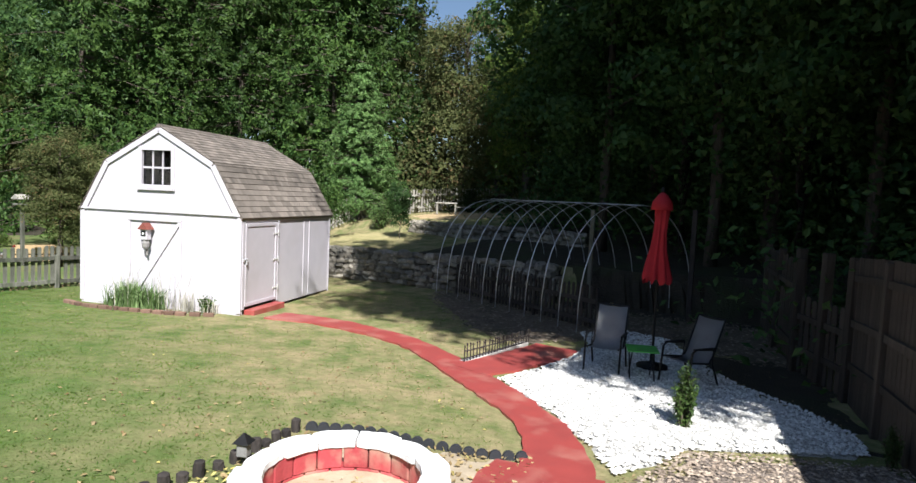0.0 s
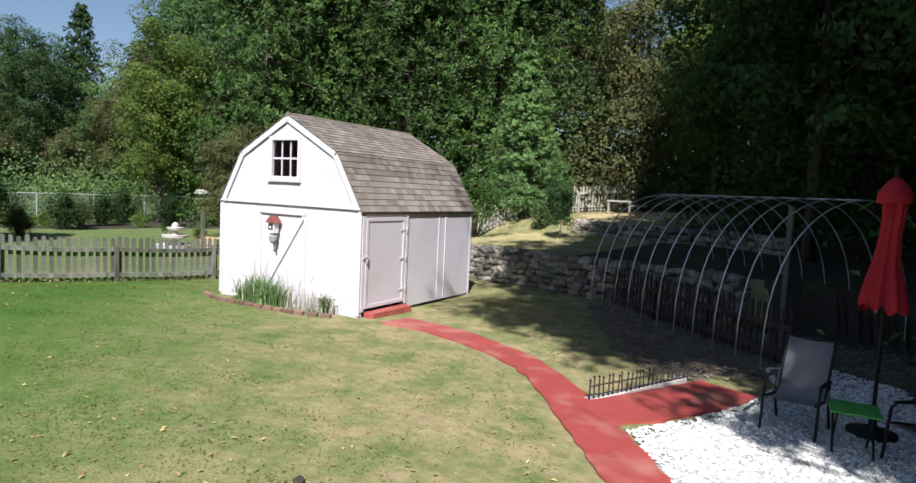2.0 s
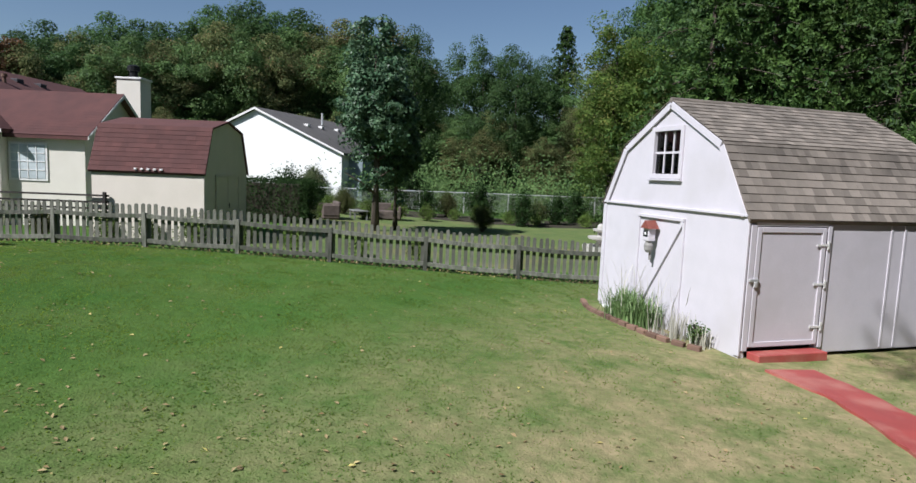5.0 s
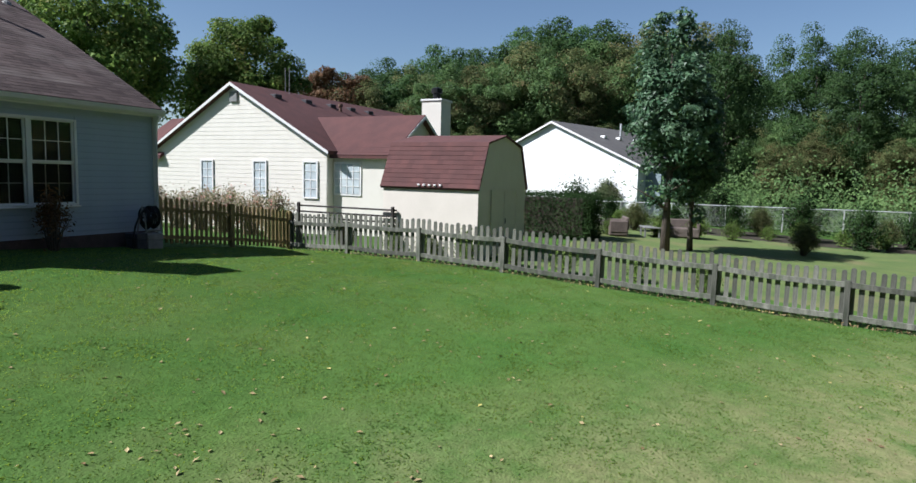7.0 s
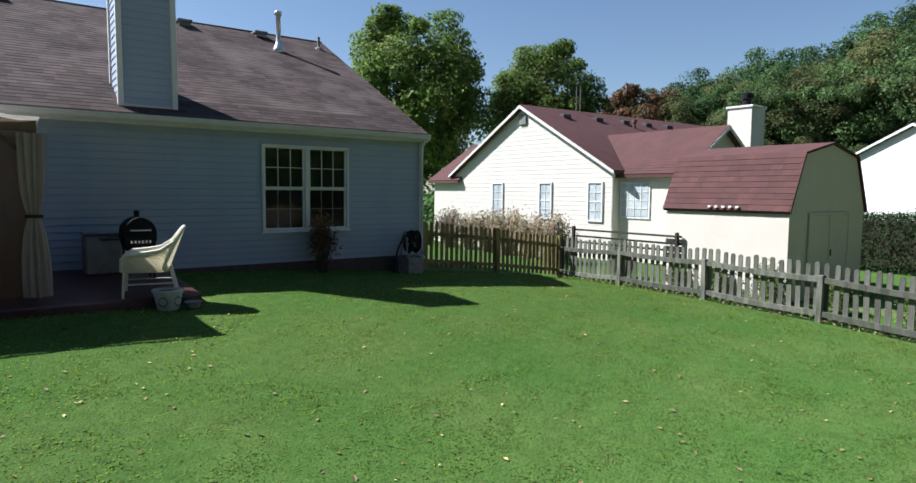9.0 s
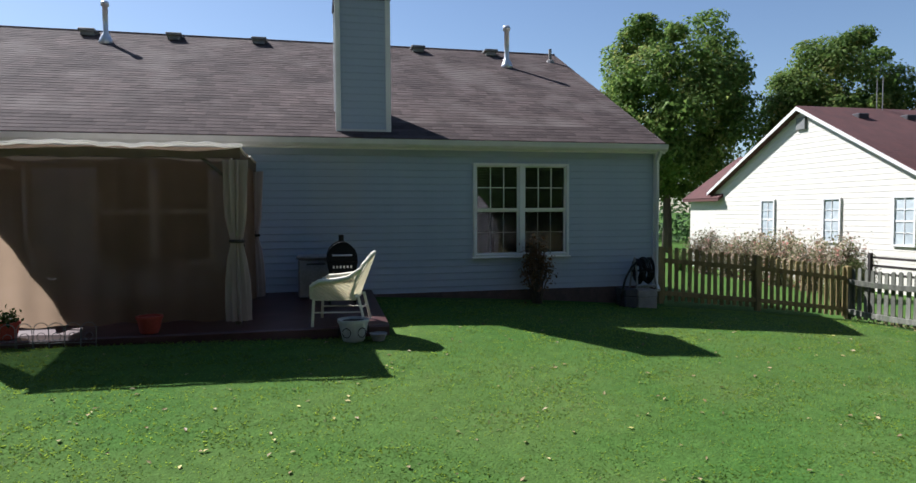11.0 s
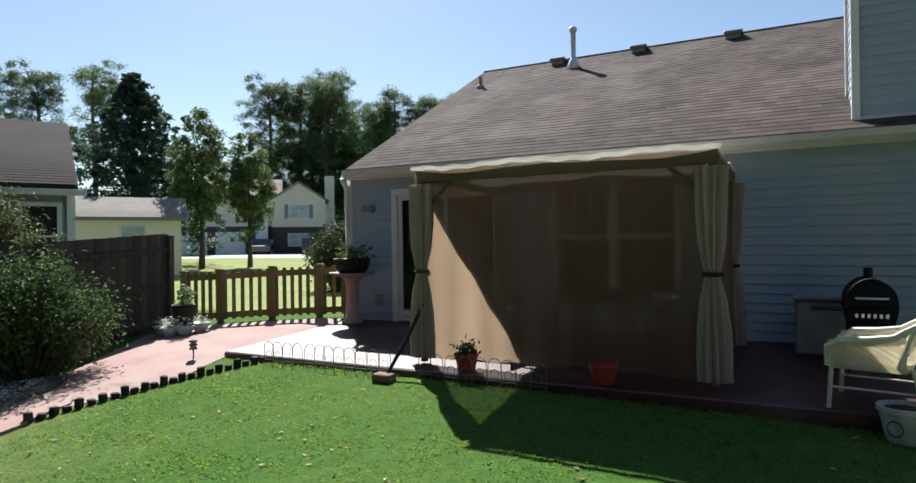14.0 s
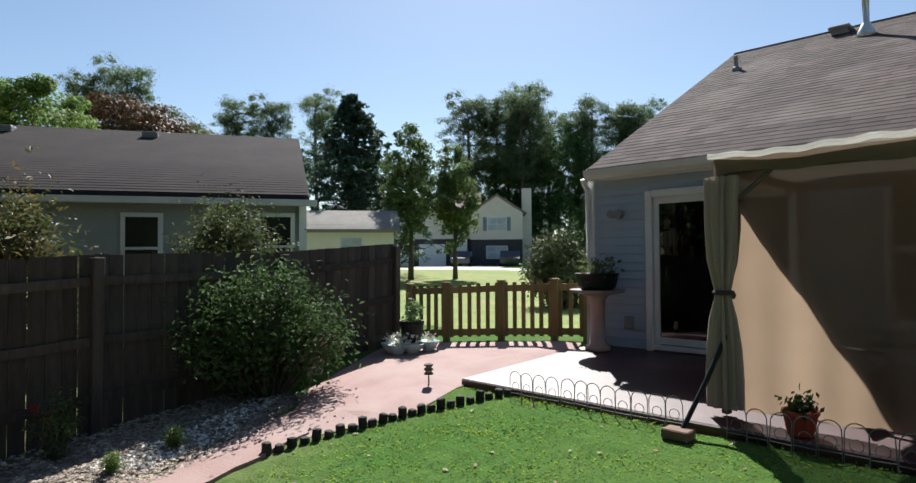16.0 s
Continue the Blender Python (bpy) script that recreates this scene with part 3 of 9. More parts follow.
def strip(name, pts, width, material, label, lift=0.03, wobble=0.03, seed=1):
    """A poured path that follows the ground, with an uneven edge and a thin side."""
    rnd = random.Random(seed)
    line = resample([(*p, 0) for p in pts], 0.18)
    wid = resample([(w, 0, 0) for w in width], 0.05) if isinstance(width, (list, tuple)) else None
    bm = bmesh.new()
    rows = []
    for i, p in enumerate(line):
        d = (line[min(i + 1, len(line) - 1)] - line[max(i - 1, 0)]).normalized()
        n = Vector((-d.y, d.x, 0))
        w = (wid[int(i * (len(wid) - 1) / (len(line) - 1))].x if wid else width) / 2
        row = []
        for k in (-1.0, -0.5, 0.0, 0.5, 1.0):
            q = p + n * (k * w + (rnd.uniform(-wobble, wobble) if abs(k) == 1 else 0))
            row.append(bm.verts.new((q.x, q.y, gz(q.x, q.y) + lift)))
        ends = [bm.verts.new((v.co.x, v.co.y, v.co.z - lift - 0.08)) for v in (row[0], row[-1])]
        rows.append([ends[0], *row, ends[1]])
    for a, b in zip(rows, rows[1:]):
        for k in range(6):
            bm.faces.new((a[k], a[k + 1], b[k + 1], b[k]))
    bmesh.ops.recalc_face_normals(bm, faces=bm.faces)
    ob = part(name, bm, material, None)
    return tagged(ob, label, "path", kind="structure")


def patch(name, pts, material, label, category, lift=0.02, step=0.25, wobble=0.05):
    """A bed of loose material on the ground inside a smooth outline."""
    line = resample([(*p, 0) for p in [*pts, pts[0]]], step)[:-1]
    rnd = random.Random(len(pts))
    bm = bmesh.new()
    vs = []
    for p in line:
        x, y = p.x + rnd.uniform(-wobble, wobble), p.y + rnd.uniform(-wobble, wobble)
        vs.append(bm.verts.new((x, y, 0)))
    f = bm.faces.new(vs)
    bmesh.ops.triangulate(bm, faces=[f])
    for _ in range(7):
        es = [e for e in bm.edges if e.calc_length() > 0.6]
        if es:
            bmesh.ops.subdivide_edges(bm, edges=es, cuts=1)
            bmesh.ops.triangulate(bm, faces=bm.faces)
    for v in bm.verts:
        rim = any(e.is_boundary for e in v.link_edges)
        v.co.z = gz(v.co.x, v.co.y) + (lift - 0.035 if rim else lift)
    bmesh.ops.recalc_face_normals(bm, faces=bm.faces)
    if sum(f.normal.z for f in bm.faces) < 0:
        bmesh.ops.reverse_faces(bm, faces=bm.faces)
    ob = part(name, bm, material, None)
    return tagged(ob, label, category, kind="structure")


MAIN_PATH = [(-9.55, 9.2), (-8.4, 9.38), (-7.2, 9.25), (-6.0, 8.9), (-5.1, 8.35), (-4.3, 7.75), (-3.5, 7.15), (-2.8, 6.55), (-2.2, 5.85), (-1.85, 5.1), (-1.5, 4.2), (-0.9, 3.0), (-0.3, 1.6), (0.1, 0.2), (0.3, -1.1), (0.62, -2.1)]
strip("path_to_shed", MAIN_PATH[:13], [0.72, 0.66, 0.58, 0.54, 0.56, 0.62, 0.58, 0.57, 0.62, 0.66, 0.68, 0.68, 0.66], M_RED, "winding red-painted concrete garden path", seed=3)
strip("path_to_patio", MAIN_PATH[12:], [0.66, 0.60, 0.56, 0.62], M_REDOLD, "worn pinkish end of the concrete path by the patio", seed=4)
strip("path_branch", [(-4.35, 7.9), (-4.1, 8.7), (-3.95, 9.5), (-3.85, 10.3)], 0.88, M_RED, "short red-painted branch of the concrete path", lift=0.034, seed=5)
strip("path_by_pit", [(-1.9, 5.0), (-1.75, 4.2), (-1.45, 3.2)], 0.95, M_RED, "red-painted concrete beside the fire pit", lift=0.034, seed=6)
APRON = [(0.35, -1.9), (0.95, -1.75), (1.15, -2.5), (1.75, -3.1), (2.5, -4.3), (2.95, -5.4), (1.9, -6.1), (0.5, -6.8), (0.25, -5.2), (0.25, -4.0), (0.0, -3.2)]
patch("patio_apron", APRON, M_REDOLD, "sun-faded reddish concrete apron, worn and cracked", "paving", lift=0.045, wobble=0.02)
GRAVEL = [(-3.75, 7.75), (-3.2, 7.3), (-2.5, 6.7), (-1.85, 5.95), (-1.4, 5.3), (-1.15, 5.9), (-1.0, 6.5), (-0.3, 7.0), (0.6, 7.6), (0.5, 8.3), (0.0, 9.0), (-0.9, 9.8), (-1.75, 11.0), (-2.3, 12.1), (-3.3, 12.4), (-3.95, 11.75), (-3.5, 10.95), (-3.42, 9.9), (-3.55, 8.8)]
patch("gravel_bed", GRAVEL, M_GRAVEL, "bed of white stone chippings, partly shaded", "gravel", lift=0.03)
MULCH = [(-1.05, 6.4), (-1.25, 5.2), (-0.9, 4.2), (-0.4, 2.5), (0.2, 0.5), (0.42, -1.05), (0.8, -2.0), (1.6, -3.0), (2.5, -2.6), (2.4, -1.0), (1.9, 2.0), (1.35, 5.0), (0.9, 7.4), (0.2, 7.1), (-0.4, 6.8)]
patch("mulch_bed", MULCH, M_MULCH, "bed of brown bark chips along the fence", "mulch", lift=0.022)
HOOPBED = [(-8.6, 13.4), (-7.2, 11.9), (-5.9, 10.7), (-4.6, 10.1), (-3.6, 11.1), (-2.2, 11.6), (-0.6, 11.0), (0.6, 12.0), (0.5, 14.6), (-3.0, 14.75), (-6.0, 14.75), (-9.0, 14.75)]
patch("bare_soil_bed", HOOPBED, M_BARESOIL, "bare shaded soil with dry litter round the hoop frame", "soil", lift=0.012)
PITBED = [(-4.1, 4.35), (-3.95, 3.6), (-3.85, 2.9), (-3.7, 2.2), (-2.6, 2.0), (-1.9, 2.6), (-1.8, 4.0), (-2.1, 5.2), (-3.0, 4.95)]
# dark sheet over the lawn, standing in for the shade below the trees
patch("woodland_floor", GROVE, M_WOODFLOOR, "leaf-covered floor under the grove, deep shade put into its colour", "ground cover", lift=0.04, step=0.6)
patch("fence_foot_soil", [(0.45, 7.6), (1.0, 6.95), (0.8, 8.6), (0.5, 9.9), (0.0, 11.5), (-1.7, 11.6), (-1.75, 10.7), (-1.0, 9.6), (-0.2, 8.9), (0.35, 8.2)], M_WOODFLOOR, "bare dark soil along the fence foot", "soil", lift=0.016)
patch("pit_surround", PITBED, M_SAND, "dry sandy litter round the fire pit", "bed", lift=0.014)

# ---- the house ----
WY = -6.85
HX0, HX1 = -12.62, 0.35
RIDGE_Y, RIDGE_Z = -12.2, 6.16
E_Y, EAVE_Z = -6.72, 3.26
SLOPE = (RIDGE_Z - EAVE_Z) / (E_Y - RIDGE_Y)
house = thing("house", "single-storey house with grey lap siding and a brown shingle roof", "house", (-6.1, RIDGE_Y, 0.5))
WIN = (-10.84, -9.18, 1.31, 2.85)
WIN_B = (-4.93, -3.27, 1.31, 2.85)
DOOR = (-2.42, -0.6, 0.79, 2.85)


def hole_wall(x0, x1, z0, z1, y, thick, holes):
    """A wall along x with rectangular openings, in one closed skin with reveals."""
    bm = bmesh.new()
    xs = sorted({x0, x1, *[v for h in holes for v in h[:2]]})
    zs = sorted({z0, z1, *[v for h in holes for v in h[2:]]})
    nx, nz = len(xs) - 1, len(zs) - 1

    def solid(i, k):
        if not (0 <= i < nx and 0 <= k < nz):
            return False
        cx, cz = (xs[i] + xs[i + 1]) / 2, (zs[k] + zs[k + 1]) / 2
        return not any(a < cx < b and lo < cz < hi for a, b, lo, hi in holes)

    made = {}

    def corner(i, k, side):
        if (i, k, side) not in made:
            made[i, k, side] = bm.verts.new((xs[i], y + side * thick / 2, zs[k]))
        return made[i, k, side]

    for i in range(nx):
        for k in range(nz):
            if not solid(i, k):
                continue
            for side in (-1, 1):
                bm.faces.new([corner(i + u, k + w, side) for u, w in ((0, 0), (1, 0), (1, 1), (0, 1))])
            for di, dk, (a, b) in ((-1, 0, ((0, 0), (0, 1))), (1, 0, ((1, 0), (1, 1))), (0, -1, ((0, 0), (1, 0))), (0, 1, ((0, 1), (1, 1)))):
                if not solid(i + di, k + dk):
                    bm.faces.new((corner(i + a[0], k + a[1], -1), corner(i + b[0], k + b[1], -1), corner(i + b[0], k + b[1], 1), corner(i + a[0], k + a[1], 1)))
    bmesh.ops.recalc_face_normals(bm, faces=bm.faces)
    return bm


wall_rear = part("wall_rear", hole_wall(HX0, HX1, 0.5, 3.12, WY - 0.09, 0.14, [WIN, WIN_B, DOOR]), M_SIDING, house, "grey vinyl lap siding wall", True)
part("footing", B(((HX0 + HX1) / 2, WY - 0.07, 0.42), (HX1 - HX0 - 0.04, 0.16, 0.55)), M_HOUSEFOOT, house, "low brick footing", True)
for nm, x in (("wall_east", HX1 - 0.09), ("wall_west", HX0 + 0.09)):
    bm = bmesh.new()
    back = RIDGE_Y - (WY - RIDGE_Y)
    prism(bm, [(WY - 0.17, 0.0), (WY - 0.17, 3.12), (RIDGE_Y, RIDGE_Z - 0.16), (back, 3.12), (back, 0.0)], 0, x - 0.07, x + 0.07)
    part(nm, bm, M_SIDING, house, "grey gable wall", True)
part("wall_front", B(((HX0 + HX1) / 2, RIDGE_Y - (WY - RIDGE_Y) - 0.08, 1.6), (HX1 - HX0, 0.14, 3.2)), M_SIDING, house, "", True)
# unseen room surfaces, coloured dark so the windows look unlit
part("inner_wall", B(((HX0 + HX1) / 2, WY - 4.2, 1.75), (HX1 - HX0 - 0.4, 0.1, 2.6)), M_DARKROOM, house, "inner wall coloured dark for the unlit room", True)
part("inner_floor", B(((HX0 + HX1) / 2, RIDGE_Y, 0.62), (HX1 - HX0 - 0.35, 10.2, 0.1)), M_DARKROOM, house, "inner floor coloured dark for the unlit room", True)
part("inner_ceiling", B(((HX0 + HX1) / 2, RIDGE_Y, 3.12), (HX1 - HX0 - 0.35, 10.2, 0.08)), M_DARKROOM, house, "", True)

# lap siding, course by course, cut round the openings
LAP = 0.116


def lap_board(length, h=LAP):
    bm = bmesh.new()
    prism(bm, [(0.0, 0.0), (0.016, 0.0), (0.018, 0.012), (0.004, h + 0.006), (0.0, h + 0.006)], 0, 0.0, length)
    return bm


def clad(parent, x0, x1, z0, z1, y, holes, material, name="siding_board"):
    z = z0
    while z < z1 - 0.02:
        h = min(LAP, z1 - z)
        spans = [(x0, x1)]
        for a, b, lo, hi in holes:
            if z + h > lo and z < hi:
                spans = [s for u, v in spans for s in ((u, min(v, a)), (max(u, b), v)) if s[1] - s[0] > 0.03]
        for u, v in spans:
            ob = part(name, lap_board(v - u, h), material, parent)
            ob.matrix_basis = Matrix.Translation((u, y, z))
            ob.matrix_parent_inverse = chain(parent).inverted()
        z += LAP


grown = lambda w, g: (w[0] - g, w[1] + g, w[2] - g, w[3] + g)
clad(wall_rear, HX0 + 0.09, HX1 - 0.09, 0.66, 3.11, WY - 0.02, [grown(WIN, 0.03), grown(WIN_B, 0.03), grown(DOOR, 0.05)], M_SIDING)
for x in (HX0 + 0.04, HX1 - 0.04):
    part("corner_post", B((x, WY + 0.0, 1.88), (0.10, 0.06, 2.46), 0.006), M_TRIM, house, "white corner trim", True)


def window_unit(parent, x0, x1, z0, z1, y, sign=1, cols=3, rows=2, sashes=2, double=True, glass=M_GLASS, frame_w=0.05, name="window", blinds=True):
    """A hung window in an opening along x: casing, sashes, glazing bars, panes."""
    w = part(name, bmesh.new(), M_TRIM, parent, "white framed window with small panes", True)
    bm = bmesh.new()
    for cx in (x0 - 0.015, x1 + 0.015):
        box(bm, (cx, y + sign * 0.02, (z0 + z1) / 2), (frame_w, 0.07, z1 - z0 + 0.06), 0.006)
    for cz in (z0 - 0.01, z1 + 0.01):
        box(bm, ((x0 + x1) / 2, y + sign * 0.021, cz), (x1 - x0 - 0.02, 0.07, frame_w), 0.006)
    part("window_frame", bm, M_TRIM, w, "", True)
    part("window_sill", B(((x0 + x1) / 2, y + sign * 0.035, z0 - 0.045), (x1 - x0 + 0.12, 0.10, 0.03), 0.006), M_TRIM, w, "", True)
    halves = [(x0, (x0 + x1) / 2 - 0.035), ((x0 + x1) / 2 + 0.035, x1)] if double else [(x0, x1)]
    if double:
        part("mullion", B(((x0 + x1) / 2, y + sign * 0.018, (z0 + z1) / 2), (0.075, 0.06, z1 - z0)), M_TRIM, w, "", True)
    zm = (z0 + z1) / 2
    for a, b in halves:
        for s, (lo, hi) in enumerate(((zm, z1), (z0, zm)) if sashes == 2 else ((z0, z1),)):
            yy = y + sign * (0.0 if s == 0 else -0.025)
            bm = bmesh.new()
            for cx in (a + 0.022, b - 0.022):
                box(bm, (cx, yy, (lo + hi) / 2), (0.034, 0.035, hi - lo))
            for cz in (lo + 0.016, hi - 0.016):
                box(bm, ((a + b) / 2, yy, cz), (b - a - 0.078, 0.035, 0.032))
            part("sash", bm, M_TRIM, w, "", True)
            bm = bmesh.new()
            box(bm, ((a + b) / 2, yy - sign * 0.012, (lo + hi) / 2), (b - a - 0.078, 0.005, hi - lo - 0.064))
            pane = part("pane", bm, glass, w, "dark reflecting glass", True)
            if s == 0 or cols < 3:
                bm = bmesh.new()
                for k in range(1, cols):
                    box(bm, (a + 0.04 + (b - a - 0.08) * k / cols, yy + sign * 0.001, (lo + hi) / 2), (0.014, 0.014, hi - lo - 0.06))
                for k in range(1, rows):
                    box(bm, ((a + b) / 2, yy + sign * 0.0012, lo + (hi - lo) * k / rows), (b - a - 0.08, 0.013, 0.014))
                part("glazing_bar", bm, M_TRIM, w, "", True)
            else:
                bm = bmesh.new()
                for k in range(1, cols):
                    box(bm, (a + 0.04 + (b - a - 0.08) * k / cols, yy - sign * 0.004, (lo + hi) / 2), (0.012, 0.01, hi - lo - 0.06))
                box(bm, ((a + b) / 2, yy - sign * 0.0045, (lo + hi) / 2), (b - a - 0.08, 0.009, 0.012))
                part("glazing_bar", bm, M_BLIND, w, "bars behind the insect screen", True)
                part("insect_screen", B(((a + b) / 2, yy + sign * 0.011, (lo + hi) / 2), (b - a - 0.074, 0.002, hi - lo - 0.06)), M_SCREEN, w, "fine dark insect screen", True)
    if blinds:
        for a, b in halves:
            bm = bmesh.new()
            z = z1 - 0.06
            while z > z0 + 0.75:
                box(bm, ((a + b) / 2, y - sign * 0.12, z), (b - a - 0.03, 0.03, 0.003), rot=None)
                z -= 0.045
            part("blind", bm, M_BLIND, w, "half-drawn slatted blind", True)
    return w


window_unit(house, *WIN, WY - 0.02)
window_unit(house, *WIN_B, WY - 0.02)

# the sliding door
door_unit = part("sliding_door", bmesh.new(), M_TRIM, house, "white-framed sliding glass door", True)
x0, x1, z0, z1 = DOOR
bm = bmesh.new()
for cx in (x0 - 0.01, x1 + 0.01):
    box(bm, (cx, WY + 0.0, (z0 + z1) / 2), (0.10, 0.10, z1 - z0 + 0.08), 0.008)
box(bm, ((x0 + x1) / 2, WY + 0.001, z1 + 0.0), (x1 - x0 - 0.08, 0.10, 0.10), 0.008)
box(bm, ((x0 + x1) / 2, WY + 0.001, z0 + 0.03), (x1 - x0 - 0.08, 0.10, 0.06), 0.008)
part("door_frame", bm, M_TRIM, door_unit, "", True)
for k, (a, b, yy) in enumerate(((x0 + 0.05, (x0 + x1) / 2 + 0.04, WY - 0.05), ((x0 + x1) / 2 - 0.04, x1 - 0.05, WY - 0.01))):
    bm = bmesh.new()
    for cx in (a + 0.035, b - 0.035):
        box(bm, (cx, yy, (z0 + z1) / 2), (0.07, 0.036, z1 - z0 - 0.1))
    for cz in (z0 + 0.12, z1 - 0.09):
        box(bm, ((a + b) / 2, yy, cz), (b - a - 0.14, 0.036, 0.09))
    leaf = part("door_leaf", bm, M_TRIM, door_unit, "", True)
    part("pane", B(((a + b) / 2, yy - 0.005, (z0 + z1) / 2), (b - a - 0.14, 0.006, z1 - z0 - 0.26)), M_DARKGLASS, door_unit, "dark glass", True)
part("handle", B(((x0 + x1) / 2 - 0.02, WY + 0.03, 1.75), (0.035, 0.04, 0.22), 0.008), M_DARKMETAL, door_unit, "black pull handle", True)

# roof: two pitched slabs, gutter, fascia, soffit
roof_bm = bmesh.new()
RX0, RX1 = HX0 - 0.07, HX1 - 0.05
e_front = 2 * RIDGE_Y - E_Y
prism(roof_bm, [(E_Y, EAVE_Z), (RIDGE_Y, RIDGE_Z), (e_front, EAVE_Z), (e_front, EAVE_Z - 0.10), (RIDGE_Y, RIDGE_Z - 0.12), (E_Y, EAVE_Z - 0.10)], 0, RX0, RX1)
roof = part("roof", roof_bm, M_HSHINGLE, house, "weathered brown asphalt shingle roof", True)
part("fascia", B(((RX0 + RX1) / 2, E_Y - 0.02, 3.145), (RX1 - RX0, 0.03, 0.13)), M_TRIM, house, "", True)
part("soffit", B(((RX0 + RX1) / 2, -6.81, 3.125), (RX1 - RX0, 0.14, 0.02)), M_TRIM, house, "", True)
bm = bmesh.new()
prism(bm, [(E_Y, 3.11), (E_Y + 0.06, 3.11), (E_Y + 0.095, 3.155), (E_Y + 0.105, 3.235), (E_Y + 0.09, 3.235), (E_Y + 0.08, 3.165), (E_Y + 0.05, 3.125), (E_Y + 0.01, 3.125), (E_Y + 0.01, 3.225), (E_Y, 3.225)], 0, RX0, RX1)
part("gutter", bm, M_GUTTER, house, "cream metal eaves gutter", True)
for x, s in ((HX0 + 0.06, -1), (HX1 - 0.02, 1)):
    bm = bmesh.new()
    tube(bm, [(x, E_Y + 0.05, 3.12), (x, E_Y + 0.03, 3.06), (x, WY + 0.08, 2.98), (x, WY + 0.07, 2.9), (x, WY + 0.07, 0.72), (x, WY + 0.16, 0.62)], 0.042, 6)
    part("downpipe", bm, M_TRIM, house, "", True)
for x in (RX0 + 0.01, RX1 - 0.01):
    bm = bmesh.new()
    prism(bm, [(E_Y, EAVE_Z - 0.12), (E_Y, EAVE_Z - 0.005), (RIDGE_Y, RIDGE_Z - 0.005), (RIDGE_Y, RIDGE_Z - 0.19)], 0, x - 0.02, x + 0.02)
    part("bargeboard", bm, M_TRIM, house, "", True)

# shingles on the garden side; the lowest courses are separate pieces
SH_L = 0.145
pitch_len = math.hypot(E_Y - RIDGE_Y, RIDGE_Z - EAVE_Z)


def tab_mesh(name, w, l, t, material):
    """One shingle tab, thicker at its lower edge."""
    v = [(0, 0, 0.0), (w, 0, 0.0), (w, l, 0.0), (0, l, 0.0), (0, 0, t), (w, 0, t), (w, l, 0.002), (0, l, 0.002)]
    f = [(0, 3, 2, 1), (4, 5, 6, 7), (0, 1, 5, 4), (1, 2, 6, 5), (2, 3, 7, 6), (3, 0, 4, 7)]
    return raw_mesh(name, v, f, material)


def slope_matrix(origin, xdir, up):
    x, y = Vector(xdir).normalized(), Vector(up).normalized()
    z = x.cross(y)
    m = Matrix((x, y, z)).transposed().to_4x4()
    m.translation = origin
    return m


def shingle_field(parent, m, width, length, tab_w, tab_l, thick, material, pieces, seed):
    """Courses of shingle tabs on a slope; m carries its lower corner, the way along the eave and the way up."""
    rnd = random.Random(seed)
    tabs = [tab_mesh("shingle", tab_w * k - 0.001, tab_l + 0.012, thick * q, material) for k, q in ((1, 1), (0.8, 1.1), (1.2, 0.95), (0.65, 1.05))]
    sizes = [1, 0.8, 1.2, 0.65]
    verts, quads, count = [], [], 0
    inv = chain(parent).inverted()
    r = 0
    while r * tab_l < length - 0.02:
        x = -rnd.random() * tab_w * 0.5
        while x < width - 0.02:
            k = rnd.randrange(4)
            w = tab_w * sizes[k]
            x0, x1 = max(x, 0), min(x + w, width)
            if x1 - x0 > 0.04:
                lift = rnd.uniform(0, 0.001)
                if count < pieces and x0 == x and x1 == x + w:
                    piece("shingle", tabs[k], parent, inv @ m @ Matrix.Translation((x0, r * tab_l, lift)))
                    count += 1
                else:
                    y0, y1, t = r * tab_l, min((r + 1) * tab_l + 0.02, length), thick * rnd.uniform(0.85, 1.25)
                    b = len(verts)
                    verts += [m @ Vector(p) for p in ((x0, y0, 0), (x1 - 0.001, y0, 0), (x1 - 0.001, y0, t), (x0, y0, t), (x1 - 0.001, y1, 0.002), (x0, y1, 0.002))]
                    quads += [(b, b + 1, b + 2, b + 3), (b + 3, b + 2, b + 4, b + 5), (b, b + 3, b + 5, b), (b + 1, b + 4, b + 2, b + 1)]
            x += w
        r += 1
    if verts:
        me = bpy.data.meshes.new("shingles")
        me.from_pydata([tuple(v) for v in verts], [], [q if len(set(q)) == 4 else tuple(dict.fromkeys(q)) for q in quads])
        me.materials.append(material)
        ob = new("shingles", me)
        ob.parent = parent
        ob.matrix_parent_inverse = inv
        tagged(ob, kind="stuff")


shingle_field(roof, slope_matrix((RX1, E_Y, EAVE_Z + 0.001), (-1, 0, 0), (0, RIDGE_Y - E_Y, RIDGE_Z - EAVE_Z)), RX1 - RX0, pitch_len, 0.26, SH_L, 0.006, M_HSHINGLE, 300, 8)
part("ridge_cap", rod(bmesh.new(), (RX0, RIDGE_Y, RIDGE_Z - 0.02), (RX1, RIDGE_Y, RIDGE_Z - 0.02), 0.05), M_HSHINGLE, roof, "", True)


def roof_z(y):
    return EAVE_Z + (E_Y - y) * SLOPE


